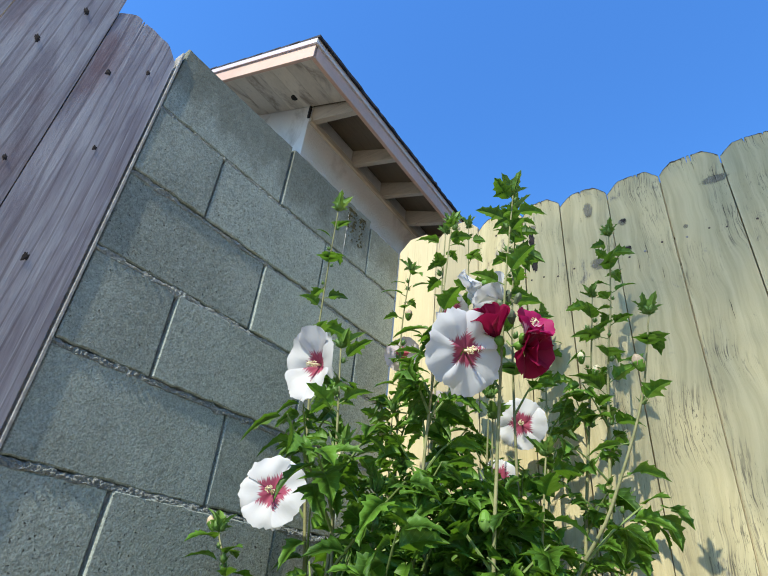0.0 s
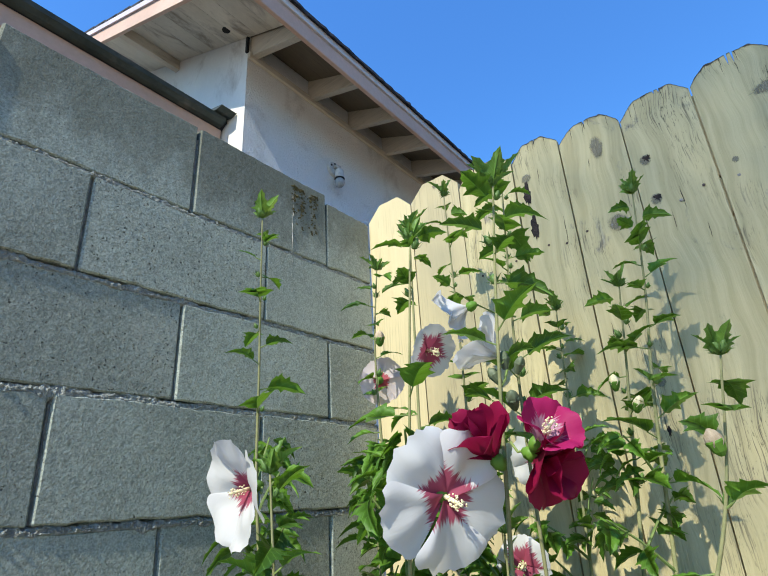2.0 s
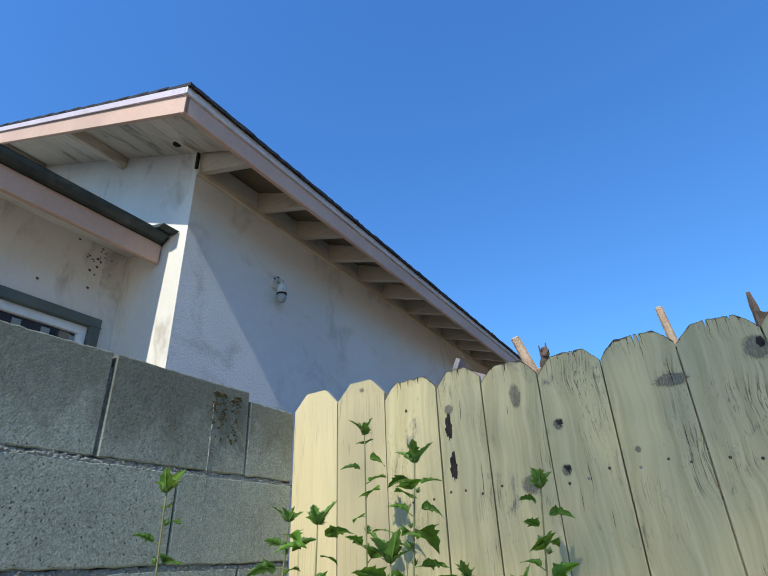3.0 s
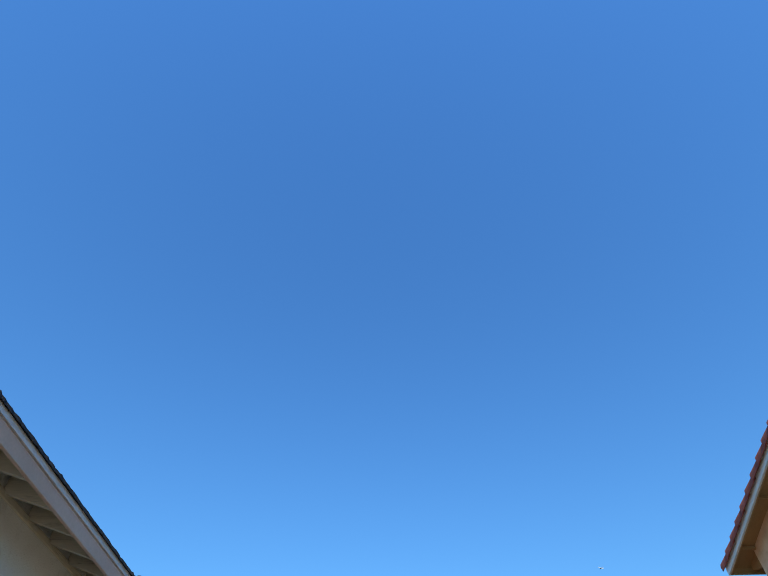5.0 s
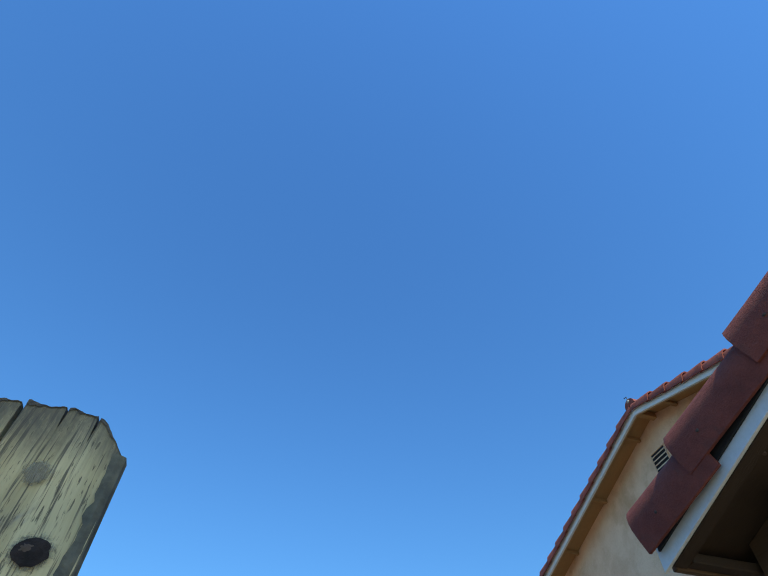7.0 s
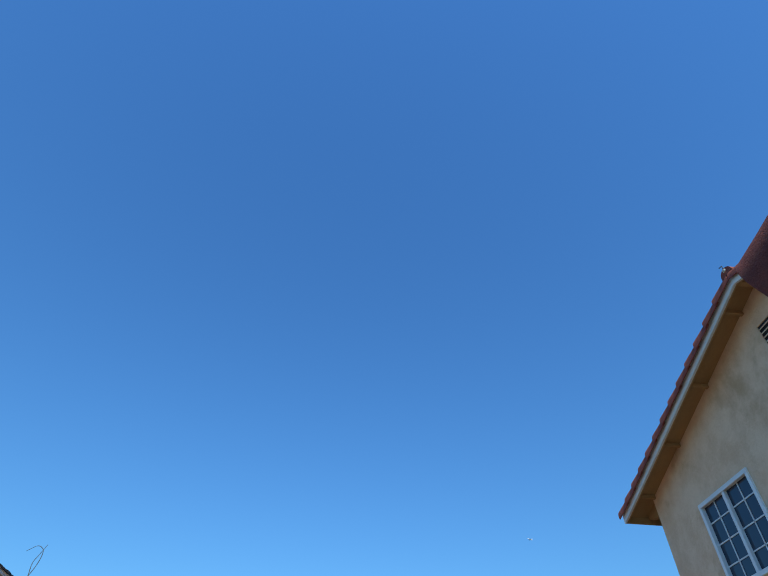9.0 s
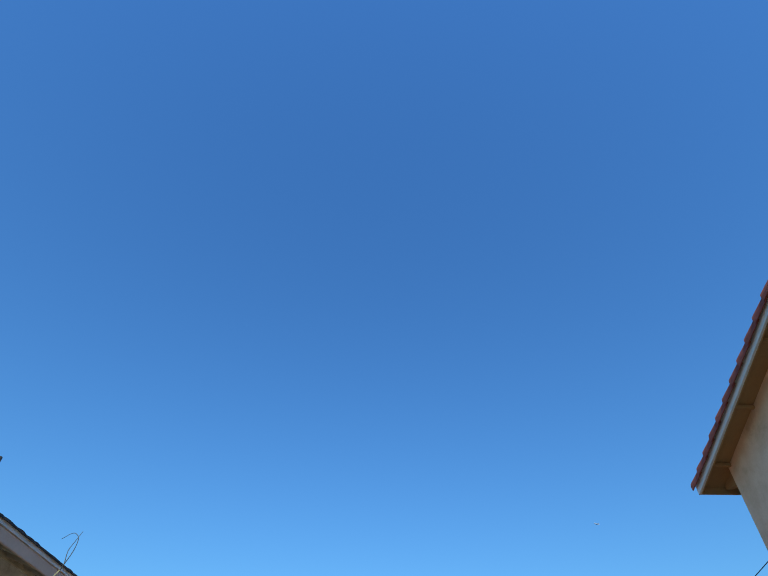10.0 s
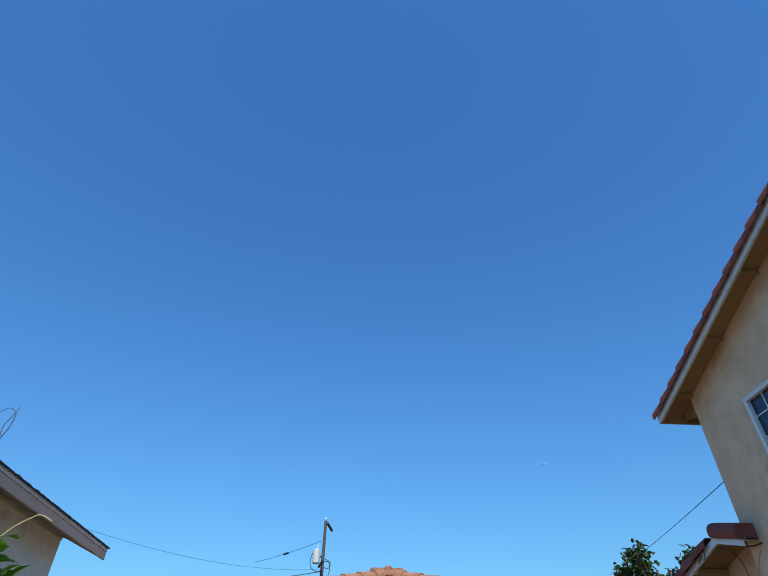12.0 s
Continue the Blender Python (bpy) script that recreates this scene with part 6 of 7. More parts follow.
LEAVES = [leaf_mesh("leaf", M_LEAF, k, random.uniform(0.9, 1.2), random.uniform(0.15, 0.5), random.uniform(0.15, 0.5)) for k in range(9)]
YOUNG = [leaf_mesh("young_leaf", M_YOUNG, 30 + k, 0.7, random.uniform(-0.2, 0.2), 0.6) for k in range(3)]


def leaf_pose(at, way, size, roll=0.0):
    """A leaf from at along way, its upper side turned as far up as it can be."""
    way = Vector(way).normalized()
    up = Vector((0, 0, 1))
    side = way.cross(up)
    if side.length < 0.05:
        side = Vector((1, 0, 0))
    side.normalize()
    nrm = side.cross(way)
    m = Matrix((side, way, nrm)).transposed().to_4x4()
    return Matrix.Translation(at) @ m @ pose(0, 0, 0, 0, roll, 0) @ Matrix.Diagonal((size, size, size, 1))


def bud_mesh(r, seed):
    """A small green bud in a ruff of narrow upright bracts, growing along +z."""
    bm = bmesh.new()
    bmesh.ops.create_uvsphere(bm, u_segments=8, v_segments=6, radius=r)
    for v in bm.verts:
        v.co.z = v.co.z * 1.6 + r * 1.4
        if v.co.z > r * 2:
            v.co.x *= 0.6
            v.co.y *= 0.6
    for k in range(8):
        a = 2 * math.pi * k / 8 + seed
        c, s = math.cos(a), math.sin(a)
        w = r * 0.20
        out, up = (1.7, 2.6) if k % 2 else (2.3, 1.9)
        p = [bm.verts.new(q) for q in ((r * 0.5 * c - w * s, r * 0.5 * s + w * c, 0), (r * 0.5 * c + w * s, r * 0.5 * s - w * c, 0), (r * 1.35 * c + w * s, r * 1.35 * s - w * c, r * 1.1), (r * 1.35 * c - w * s, r * 1.35 * s + w * c, r * 1.1), (r * out * c, r * out * s, r * up))]
        bm.faces.new((p[0], p[1], p[2], p[3]))
        bm.faces.new((p[3], p[2], p[4]))
    return mesh_of("bud", bm, M_BUD, True)


BUDS = [bud_mesh(0.0045, 0.3), bud_mesh(0.0058, 0.9), bud_mesh(0.0036, 1.4)]


def along(line, z):
    for a, b in zip(line, line[1:]):
        if a.z <= z <= b.z:
            f = (z - a.z) / max(1e-6, b.z - a.z)
            return a.lerp(b, f), (b - a).normalized()
    return line[-1], (line[-1] - line[-2]).normalized()


# heart and opening direction of the open flowers; leaves keep clear of them
OPEN = (((0.609, -0.447, 0.947), (0.85, -0.50, -0.20)), ((0.309, -0.453, 0.974), (-0.15, -0.96, -0.22)), ((0.250, -0.459, 0.744), (0.72, -0.68, -0.12)),
        ((0.490, 0.080, 1.006), (0.35, -0.88, -0.31)), ((0.649, -0.407, 0.981), (-0.25, -0.55, 0.70)), ((0.670, -0.356, 0.982), (0.80, -0.25, 0.0)),
        ((0.449, -0.221, 1.176), (0.20, -0.92, -0.05)), ((0.530, -0.220, 1.232), (0.2, -0.9, -0.2)))


def clear_of_flowers(p, size):
    for at, way in OPEN:
        w = Vector(way).normalized()
        d = Vector(p) - Vector(at)
        reach = 0.75 if at[1] > 0 else 0.20
        sun = Vector((0.053, -0.706, 0.706))
        if at[1] > 0 and 0 < d.dot(sun) < 0.5 and (d - sun * d.dot(sun)).length < 0.045 + size * 0.5:
            return False
        if d.length < 0.055 + size * 0.5 or (0 < d.dot(w) < reach and (d - w * d.dot(w)).length < (0.062 if at[1] > 0 else 0.050) + size * 0.5):
            return False
    return True


def cane(plant, pts, rng, bare_from=0.98, step=0.030, small=0.036, large=0.075, side_from=0.34, side_to=0.98, twigs=12, woody=0.0043):
    """One upright cane with leaves in turn, leafy side twigs low down, buds and young leaves at the tip."""
    line = spline_points(pts, 9)
    top = line[-1].z
    n = len(line)
    part("cane", tube(line, [woody * (1 - 0.68 * k / (n - 1)) for k in range(n)], 7), M_STEM, plant, smooth=True)
    turn = rng.uniform(0, 6.28)
    z = bare_from
    step *= 0.74
    while z < top - 0.012:
        p, d = along(line, z)
        f = min(1.0, max(0.0, (top - z) / 0.42))
        size = 1.34 * (small + (0.82 * large - small) * f) * rng.uniform(0.75, 1.2)
        turn += 2.4 + rng.uniform(-0.4, 0.4)
        w = Vector((math.cos(turn), math.sin(turn), rng.uniform(-0.15, 0.75)))
        if not clear_of_flowers(p + w.normalized() * size * 0.6, size):
            z += 0.02
            continue
        part("leaf", rng.choice(LEAVES), M_LEAF, plant, at=leaf_pose(p + w.normalized() * size * 0.28, w, size, rng.uniform(-35, 35)))
        if f > 0.2:
            w2 = w.normalized() * size * 0.3
            part("petiole", tube([p, p + w2], [0.0013, 0.0010], 5), M_GREENSTEM, plant)
        if rng.random() < 0.32:
            t2 = turn + 1.5
            b = Vector((math.cos(t2) * 0.5, math.sin(t2) * 0.5, 1.0)).normalized()
            q = b.to_track_quat("Z", "Y").to_matrix().to_4x4()
            part("bud", rng.choice(BUDS), M_YOUNG, plant, at=Matrix.Translation(p + Vector((b.x, b.y, 0.2)) * 0.012) @ q)
        z += step * rng.uniform(0.7, 1.3) * (0.62 if top - z < 0.12 else 1.0)
    p, d = line[-1], (line[-1] - line[-2]).normalized()
    for k in range(6):
        a = k * 1.05 + turn
        w = Vector((math.cos(a), math.sin(a), rng.uniform(0.5, 1.6)))
        part("young_leaf", rng.choice(YOUNG), M_YOUNG, plant, at=leaf_pose(p, w, 1.4 * small * rng.uniform(0.6, 1.1), rng.uniform(-30, 30)))
    for k in range(6):
        b = Vector((rng.uniform(-0.8, 0.8), rng.uniform(-0.8, 0.8), 1)).normalized()
        part("bud", rng.choice(BUDS), M_YOUNG, plant, at=Matrix.Translation(p + b * 0.004) @ b.to_track_quat("Z", "Y").to_matrix().to_4x4())
    twigs = int(twigs * 1.5)
    for k in range(twigs):
        z = side_from + (min(side_to, top - 0.2) - side_from) * (k + rng.random()) / twigs
        p, d = along(line, z)
        a = rng.uniform(0, 6.28)
        ln = rng.uniform(0.06, 0.15) * (1.25 if z < 0.7 else 0.8)
        w = Vector((math.cos(a), math.sin(a), rng.uniform(0.5, 1.2))).normalized()
        tip = p + w * ln + Vector((0, 0, 0.02))
        tip.y = min(tip.y, FENCE_Y - 0.03)
        tip.x = max(tip.x, 0.05)
        m = rng.randint(6, 10)
        placed = []
        for i in range(m):
            q = p.lerp(tip, 0.35 + 0.65 * i / (m - 1))
            aa = a + (1.3 if i % 2 else -1.3) * rng.uniform(0.5, 1.1)
            ww = Vector((math.cos(aa), math.sin(aa), rng.uniform(-0.75, 0.35)))
            s = rng.uniform(0.036, 0.064) * (1.1 if z < 0.7 else 0.9)
            if q.y + ww.normalized().y * s > FENCE_Y - 0.012 or q.x + ww.normalized().x * s < 0.02:
                continue
            if not clear_of_flowers(q + ww.normalized() * s * 0.6, s):
                continue
            placed.append((rng.choice(LEAVES), leaf_pose(q + ww.normalized() * s * 0.15, ww, s, rng.uniform(-45, 45))))
        if len(placed) < 4:
            continue
        part("twig", tube([p, p.lerp(tip, 0.5) + Vector((0, 0, 0.006)), tip], [0.0028, 0.002, 0.0013], 5), M_GREENSTEM, plant)
        for me, at in placed:
            part("leaf", me, M_LEAF, plant, at=at)


def petal_mesh(name, material, length, width, seed, cup=0.30, curl=0.22, ruffle=0.05):
    """One petal along +y from the flower's heart, broad and ruffled at the rim."""
    rng = random.Random(seed)
    bm = bmesh.new()
    rows, cols = 10, 12
    grid = []
    for i in range(rows + 1):
        t = i / rows
        w = width * (math.sin(math.pi * min(1.0, 0.10 + 0.53 * t)) ** 0.85) * (0.30 + 0.70 * min(1, t * 1.3))
        row = []
        for j in range(cols + 1):
            s = 2 * j / cols - 1
            edge = 1 - 0.20 * t * abs(s) ** 2.2
            yy = length * (0.04 + 0.96 * t) * edge
            q = noise.noise(Vector((s * 1.35 + seed * 5, t * 1.6, seed))) * ruffle * (0.2 + t)
            rim = (noise.noise(Vector((s * 4 + seed * 3, seed * 2.0, 1))) * 0.10 + noise.noise(Vector((s * 11 + seed * 3, seed, 5))) * 0.05) * t ** 4
            zz = length * (cup * t - curl * t * t + q - 0.10 * s * s * t + 0.05 * s)
            row.append(bm.verts.new((w * s * 0.5 * (1 if t < 0.92 else 0.96), yy + rim * length, zz)))
        grid.append(row)
    for u, v in zip(grid, grid[1:]):
        for j in range(cols):
            bm.faces.new((u[j], u[j + 1], v[j + 1], v[j]))
    return mesh_of(name, bm, material, True)


def pistil_mesh(length):
    bm = bmesh.new()
    add_tube(bm, [(0, 0, 0), (0, 0, length * 0.4), (0, 0, length)], [0.0026, 0.0024, 0.0018], 7)
    rng = random.Random(3)
    for k in range(46):
        z = length * rng.uniform(0.35, 1.0)
        a = rng.uniform(0, 6.28)
        r = rng.uniform(0.004, 0.0062)
        bmesh.ops.create_icosphere(bm, subdivisions=1, radius=0.0011, matrix=Matrix.Translation((r * math.cos(a), r * math.sin(a), z)))
    return mesh_of("pistil", bm, M_PISTIL, True)


PISTIL = pistil_mesh(0.034)


def flower(plant, at, facing, size, material, seed, label, petals=5, cup=0.42, curl=0.30, ruffle=0.06, stalk=None, shut=0.0, wide=1.28):
    """A hibiscus flower: calyx, petals, pistil; facing is the way it opens. shut tips the petals forward."""
    f = Vector(facing).normalized()
    m = Matrix.Translation(at) @ f.to_track_quat("Z", "Y").to_matrix().to_4x4() @ pose(0, 0, 0, 0, 0, seed * 31)
    bm = tube([(0, 0, -0.016), (0, 0, -0.010), (0, 0, -0.002), (0, 0, 0.002)], [0.003, 0.0075, 0.0085, 0.004], 9)
    fl = part("flower", bm, M_LEAF, plant, label, smooth=True, at=m)
    for k in range(petals):
        layer = k // 5
        me = petal_mesh("petal", material, size * (1 - 0.22 * layer), size * (wide - 0.25 * layer), seed * 10 + k, cup + 0.25 * layer, curl, ruffle * (1 + layer))
        part("petal", me, material, fl, at=pose(0, 0, 0.0008 * k + 0.004 * layer, 0, 0, 72 * k + 31 * layer) @ pose(0, 0, 0, shut + 14 * layer + (k * 37 % 11) - 5, 6, 0))
    if petals == 5:
        part("pistil", PISTIL, M_PISTIL, fl)
    if stalk is not None:
        base = Vector(at) - f * 0.014
        st = Vector(stalk)
        part("flower_stalk", tube([st, st.lerp(base, 0.5) + Vector((0, 0, -0.006)), base], [0.0018, 0.0016, 0.0016], 6), M_GREENSTEM, plant)
    return fl


white_bush = thing("hibiscus_shrub", pose(0, 0, 0), "leafy rose of Sharon shrub with white red-hearted flowers", "flowering shrub", "hibiscus shrubs")
wine_bush = thing("hibiscus_shrub", pose(0, 0, 0), "leafy rose of Sharon shrub with white and burgundy flowers", "flowering shrub", "hibiscus shrubs")
tall_bush = thing("hibiscus_shrub", pose(0, 0, 0), "rose of Sharon shrub in bud with few leaves against the fence", "flowering shrub", "hibiscus shrubs")
rng = random.Random(11)
for pts, kw in (([(0.36, -0.30, 0), (0.28, -0.34, 0.45), (0.205, -0.36, 0.90), (0.178, -0.35, 1.19), (0.20, -0.372, 1.465)], dict(bare_from=1.10, step=0.055, large=0.062)),
                ([(0.40, -0.40, 0), (0.42, -0.46, 0.45), (0.40, -0.48, 0.78), (0.375, -0.478, 0.985)], dict(bare_from=0.86, large=0.058)),
                ([(0.38, -0.38, 0), (0.40, -0.46, 0.40), (0.41, -0.48, 0.70), (0.415, -0.482, 0.80)], dict(bare_from=0.70, large=0.058, twigs=6)),
                ([(0.33, -0.38, 0), (0.26, -0.44, 0.40), (0.18, -0.46, 0.60), (0.135, -0.464, 0.68)], dict(bare_from=0.55, large=0.05, twigs=5, side_to=0.6)),
                ([(0.34, -0.15, 0), (0.29, -0.13, 0.5), (0.25, -0.105, 1.0), (0.244, -0.107, 1.238), (0.258, -0.105, 1.42)], dict(bare_from=1.02, step=0.045, large=0.058)),
                ([(0.42, -0.08, 0), (0.40, -0.05, 0.6), (0.39, -0.01, 1.2), (0.386, 0.0, 1.60)], dict(bare_from=1.12, step=0.05, large=0.055)),
                ([(0.44, -0.26, 0), (0.43, -0.25, 0.6), (0.435, -0.235, 1.1), (0.44, -0.228, 1.40)], dict(bare_from=1.05, large=0.058)),
                ([(0.30, -0.25, 0), (0.30, -0.20, 0.4), (0.285, -0.17, 0.75), (0.28, -0.17, 0.98)], dict(bare_from=0.8, large=0.072)),
                ([(0.46, -0.42, 0), (0.47, -0.43, 0.35), (0.455, -0.44, 0.62), (0.45, -0.43, 0.74)], dict(bare_from=0.6, large=0.085, twigs=9, side_to=0.74))):
    cane(white_bush, pts, rng, **kw)
for pts, kw in (([(0.50, -0.34, 0), (0.485, -0.37, 0.6), (0.497, -0.372, 0.80), (0.51, -0.37, 0.98), (0.535, -0.365, 1.29)], dict(bare_from=0.98)),
                ([(0.58, -0.30, 0), (0.60, -0.34, 0.55), (0.617, -0.35, 0.80), (0.645, -0.358, 1.10), (0.664, -0.342, 1.335)], dict(bare_from=1.04, large=0.068)),
                ([(0.56, -0.10, 0), (0.56, -0.13, 0.6), (0.565, -0.14, 1.1), (0.582, -0.118, 1.50)], dict(bare_from=1.0, step=0.033, large=0.068)),
                ([(0.55, 0.0, 0), (0.54, 0.06, 0.6), (0.545, 0.10, 1.0), (0.552, 0.122, 1.30)], dict(bare_from=1.0, large=0.05)),
                ([(0.60, -0.28, 0), (0.63, -0.30, 0.4), (0.655, -0.29, 0.66), (0.67, -0.28, 0.82)], dict(bare_from=0.62, large=0.07, twigs=5, side_to=0.7)),
                ([(0.52, -0.20, 0), (0.53, -0.24, 0.4), (0.56, -0.26, 0.70), (0.57, -0.26, 0.90)], dict(bare_from=0.72, large=0.06)),
                ([(0.47, -0.15, 0), (0.47, -0.12, 0.5), (0.47, -0.08, 0.85), (0.475, -0.07, 1.02)], dict(bare_from=0.8, large=0.05))):
    cane(wine_bush, pts, rng, **kw)
for pts, kw in (([(0.60, -0.10, 0), (0.64, -0.06, 0.6), (0.675, 0.0, 1.0), (0.69, 0.018, 1.14), (0.705, 0.03, 1.28)], dict(bare_from=0.95, step=0.05, large=0.058, twigs=5)),
                ([(0.62, -0.08, 0), (0.68, -0.04, 0.6), (0.72, 0.0, 1.05), (0.742, 0.045, 1.265), (0.765, 0.035, 1.45)], dict(bare_from=0.95, step=0.042, large=0.062, twigs=5)),
                ([(0.60, -0.18, 0), (0.64, -0.195, 0.55), (0.74, -0.20, 0.753), (0.811, -0.198, 0.92), (0.848, -0.188, 1.085)], dict(bare_from=0.80, step=0.075, large=0.06, twigs=3, side_to=0.7)),
                ([(0.62, -0.14, 0), (0.66, -0.12, 0.35), (0.70, -0.06, 0.6), (0.715, 0.0, 0.80)], dict(bare_from=0.55, large=0.06, twigs=4, side_to=0.7))):
    cane(tall_bush, pts, rng, **kw)

HEART = "white flower with a crimson heart"
flower(wine_bush, (0.609, -0.447, 0.947), (0.82, -0.42, -0.28), 0.071, M_PETAL, 1.35, HEART, stalk=(0.51, -0.37, 0.93), ruffle=0.20, wide=1.14)
flower(white_bush, (0.309, -0.453, 0.974), (-0.15, -0.96, -0.22), 0.070, M_PETAL, 2, HEART, stalk=(0.350, -0.472, 0.965), cup=0.80, curl=0.26, ruffle=0.14, wide=1.30)
flower(white_bush, (0.250, -0.459, 0.744), (0.45, -0.80, 0.02), 0.060, M_PETAL, 3, HEART, stalk=(0.19, -0.40, 0.71), ruffle=0.14, wide=1.30)
flower(wine_bush, (0.490, 0.080, 1.006), (0.28, -0.95, -0.2), 0.061, M_PETAL, 4, HEART, stalk=(0.545, 0.10, 1.0), ruffle=0.12)
flower(white_bush, (0.449, -0.221, 1.176), (0.88, -0.25, -0.40), 0.043, M_PETAL, 5, HEART, stalk=(0.437, -0.233, 1.13), cup=0.75)
flower(white_bush, (0.215, -0.060, 1.190), (-0.35, 0.85, 0.1), 0.050, M_PINKPETAL, 6, "pale pink-white flower", stalk=(0.245, -0.106, 1.17), cup=0.5)
flower(wine_bush, (0.535, -0.220, 1.225), (-0.88, -0.28, -0.30), 0.054, M_PLAINPETAL, 7, "white flower with wilting petals", cup=0.75, curl=0.45, shut=24, wide=1.1, ruffle=0.24, stalk=(0.575, -0.135, 1.22))
flower(wine_bush, (0.622, -0.310, 1.112), (-0.62, -0.30, 0.55), 0.052, M_PLAINPETAL, 8, "crumpled white flower, partly open", cup=0.85, curl=0.35, shut=22, ruffle=0.26, stalk=(0.64, -0.357, 1.06))
flower(wine_bush, (0.649, -0.407, 0.981), (-0.25, -0.55, 0.70), 0.048, M_WINE, 9, "double burgundy flower", petals=10, cup=0.75, curl=0.2, ruffle=0.12, shut=18, stalk=(0.635, -0.358, 0.99))
flower(wine_bush, (0.670, -0.356, 0.982), (0.80, -0.05, -0.45), 0.050, M_WINE, 10, "double burgundy flower with magenta petals", petals=10, cup=0.6, curl=0.25, ruffle=0.12, shut=12, stalk=(0.643, -0.355, 1.0))
flower(wine_bush, (0.682, -0.368, 0.996), (0.70, -0.40, 0.45), 0.042, M_MAGENTA, 11, "magenta inner petals", petals=5, cup=0.8, curl=0.3, ruffle=0.16, shut=20)
flower(wine_bush, (0.485, -0.05, 0.845), (0.3, -0.85, -0.1), 0.042, M_PETAL, 12, HEART, stalk=(0.47, -0.1, 0.8))
flower(white_bush, (0.330, -0.06, 1.02), (0.1, -0.9, 0.2), 0.038, M_PINKPETAL, 13, "pale pink-white flower", cup=0.7, shut=10, stalk=(0.28, -0.17, 0.98))


def closed_flower(plant, at, way, size, material, label, cup=M_LEAF):
    """A spent or unopened flower: a twisted spindle in a green cup."""
    w = Vector(way).normalized()
    bm = bmesh.new()
    rings = []
    for k in range(8):
        t = k / 7
        r = size * 0.36 * math.sin(math.pi * (0.18 + 0.72 * t)) * (1 if t < 0.95 else 0.5)
        rings.append([bm.verts.new((r * (1 + 0.18 * math.cos(5 * (a + t))) * math.cos(a + 1.6 * t), r * (1 + 0.18 * math.cos(5 * (a + t))) * math.sin(a + 1.6 * t), size * t)) for a in [2 * math.pi * i / 15 for i in range(15)]])
    for u, v in zip(rings, rings[1:]):
        for i in range(15):
            bm.faces.new((u[i], u[(i + 1) % 15], v[(i + 1) % 15], v[i]))
    bm.faces.new(rings[-1])
    m = Matrix.Translation(at) @ w.to_track_quat("Z", "Y").to_matrix().to_4x4()
    b = part("closed_flower", bm, material, plant, label, smooth=True, at=m)
    part("calyx", tube([(0, 0, -0.006), (0, 0, 0.0), (0, 0, size * 0.42), (0, 0, size * 0.5)], [0.003, size * 0.30, size * 0.40, size * 0.37], 10), cup, b)


closed_flower(tall_bush, (0.822, -0.205, 0.978), (-0.2, -0.3, 0.9), 0.026, M_WITHER, "withered curled flower")
closed_flower(white_bush, (0.408, -0.487, 0.775), (0.1, -0.2, 1), 0.028, M_PISTIL, "creamy unopened flower")
closed_flower(white_bush, (0.118, -0.466, 0.688), (-0.4, -0.2, 0.9), 0.022, M_WITHER, "withered curled flower")
closed_flower(tall_bush, (0.672, -0.01, 1.10), (0.1, -0.3, 1), 0.022, M_PISTIL, "creamy unopened flower")
closed_flower(tall_bush, (0.70, -0.02, 1.06), (0.4, -0.3, 0.8), 0.022, M_PISTIL, "creamy unopened flower")
closed_flower(wine_bush, (0.60, -0.36, 0.72), (0.1, -0.2, -1), 0.026, M_YOUNG, "green hanging bud")
closed_flower(white_bush, (0.285, -0.14, 1.24), (0.2, -0.3, 0.9), 0.026, M_WITHER, "withered curled flower")

for at, way, size in (((0.645, -0.345, 1.090), (0.1, -0.2, 1), 0.020), ((0.634, -0.347, 1.073), (-0.4, -0.3, 0.9), 0.021), ((0.660, -0.343, 1.082), (0.5, -0.2, 0.8), 0.019), ((0.652, -0.350, 1.040), (0.2, -0.6, 0.7), 0.024)):
    closed_flower(wine_bush, at, way, size * 0.85, M_GREYBUD, "round grey-green bud", M_GREYBUD)

# ---- climbing shrub beyond the gate gap ----
climber = thing("climbing_shrub", pose(1.40, 3.30, 0), "light green climbing shrub with long curling shoots", "shrub")
crng = random.Random(5)
for k in range(7):
    a = k * 0.9
    tip = (0.16 * math.cos(a), 0.16 * math.sin(a), 1.62 + 0.1 * crng.random())
    part("stem", tube([(0.05 * math.cos(a), 0.05 * math.sin(a), 0), (0.14 * math.cos(a + 0.6), 0.14 * math.sin(a + 0.6), 0.8), tip], [0.009, 0.007, 0.004], 6), M_STEM, climber)
    for i in range(26):
        z = 0.5 + 1.33 * crng.random()
        aa = crng.uniform(0, 6.28)
        r = crng.uniform(0.05, 0.30) * (0.75 if z > 1.6 else 1)
        w = Vector((math.cos(aa), math.sin(aa), crng.uniform(-0.1, 0.9)))
        part("leaf", crng.choice(LEAVES if crng.random() < 0.4 else YOUNG), M_YOUNG, climber, at=leaf_pose(Vector((r * math.cos(aa), r * math.sin(aa), z)), w, crng.uniform(0.05, 0.085), crng.uniform(-40, 40)))
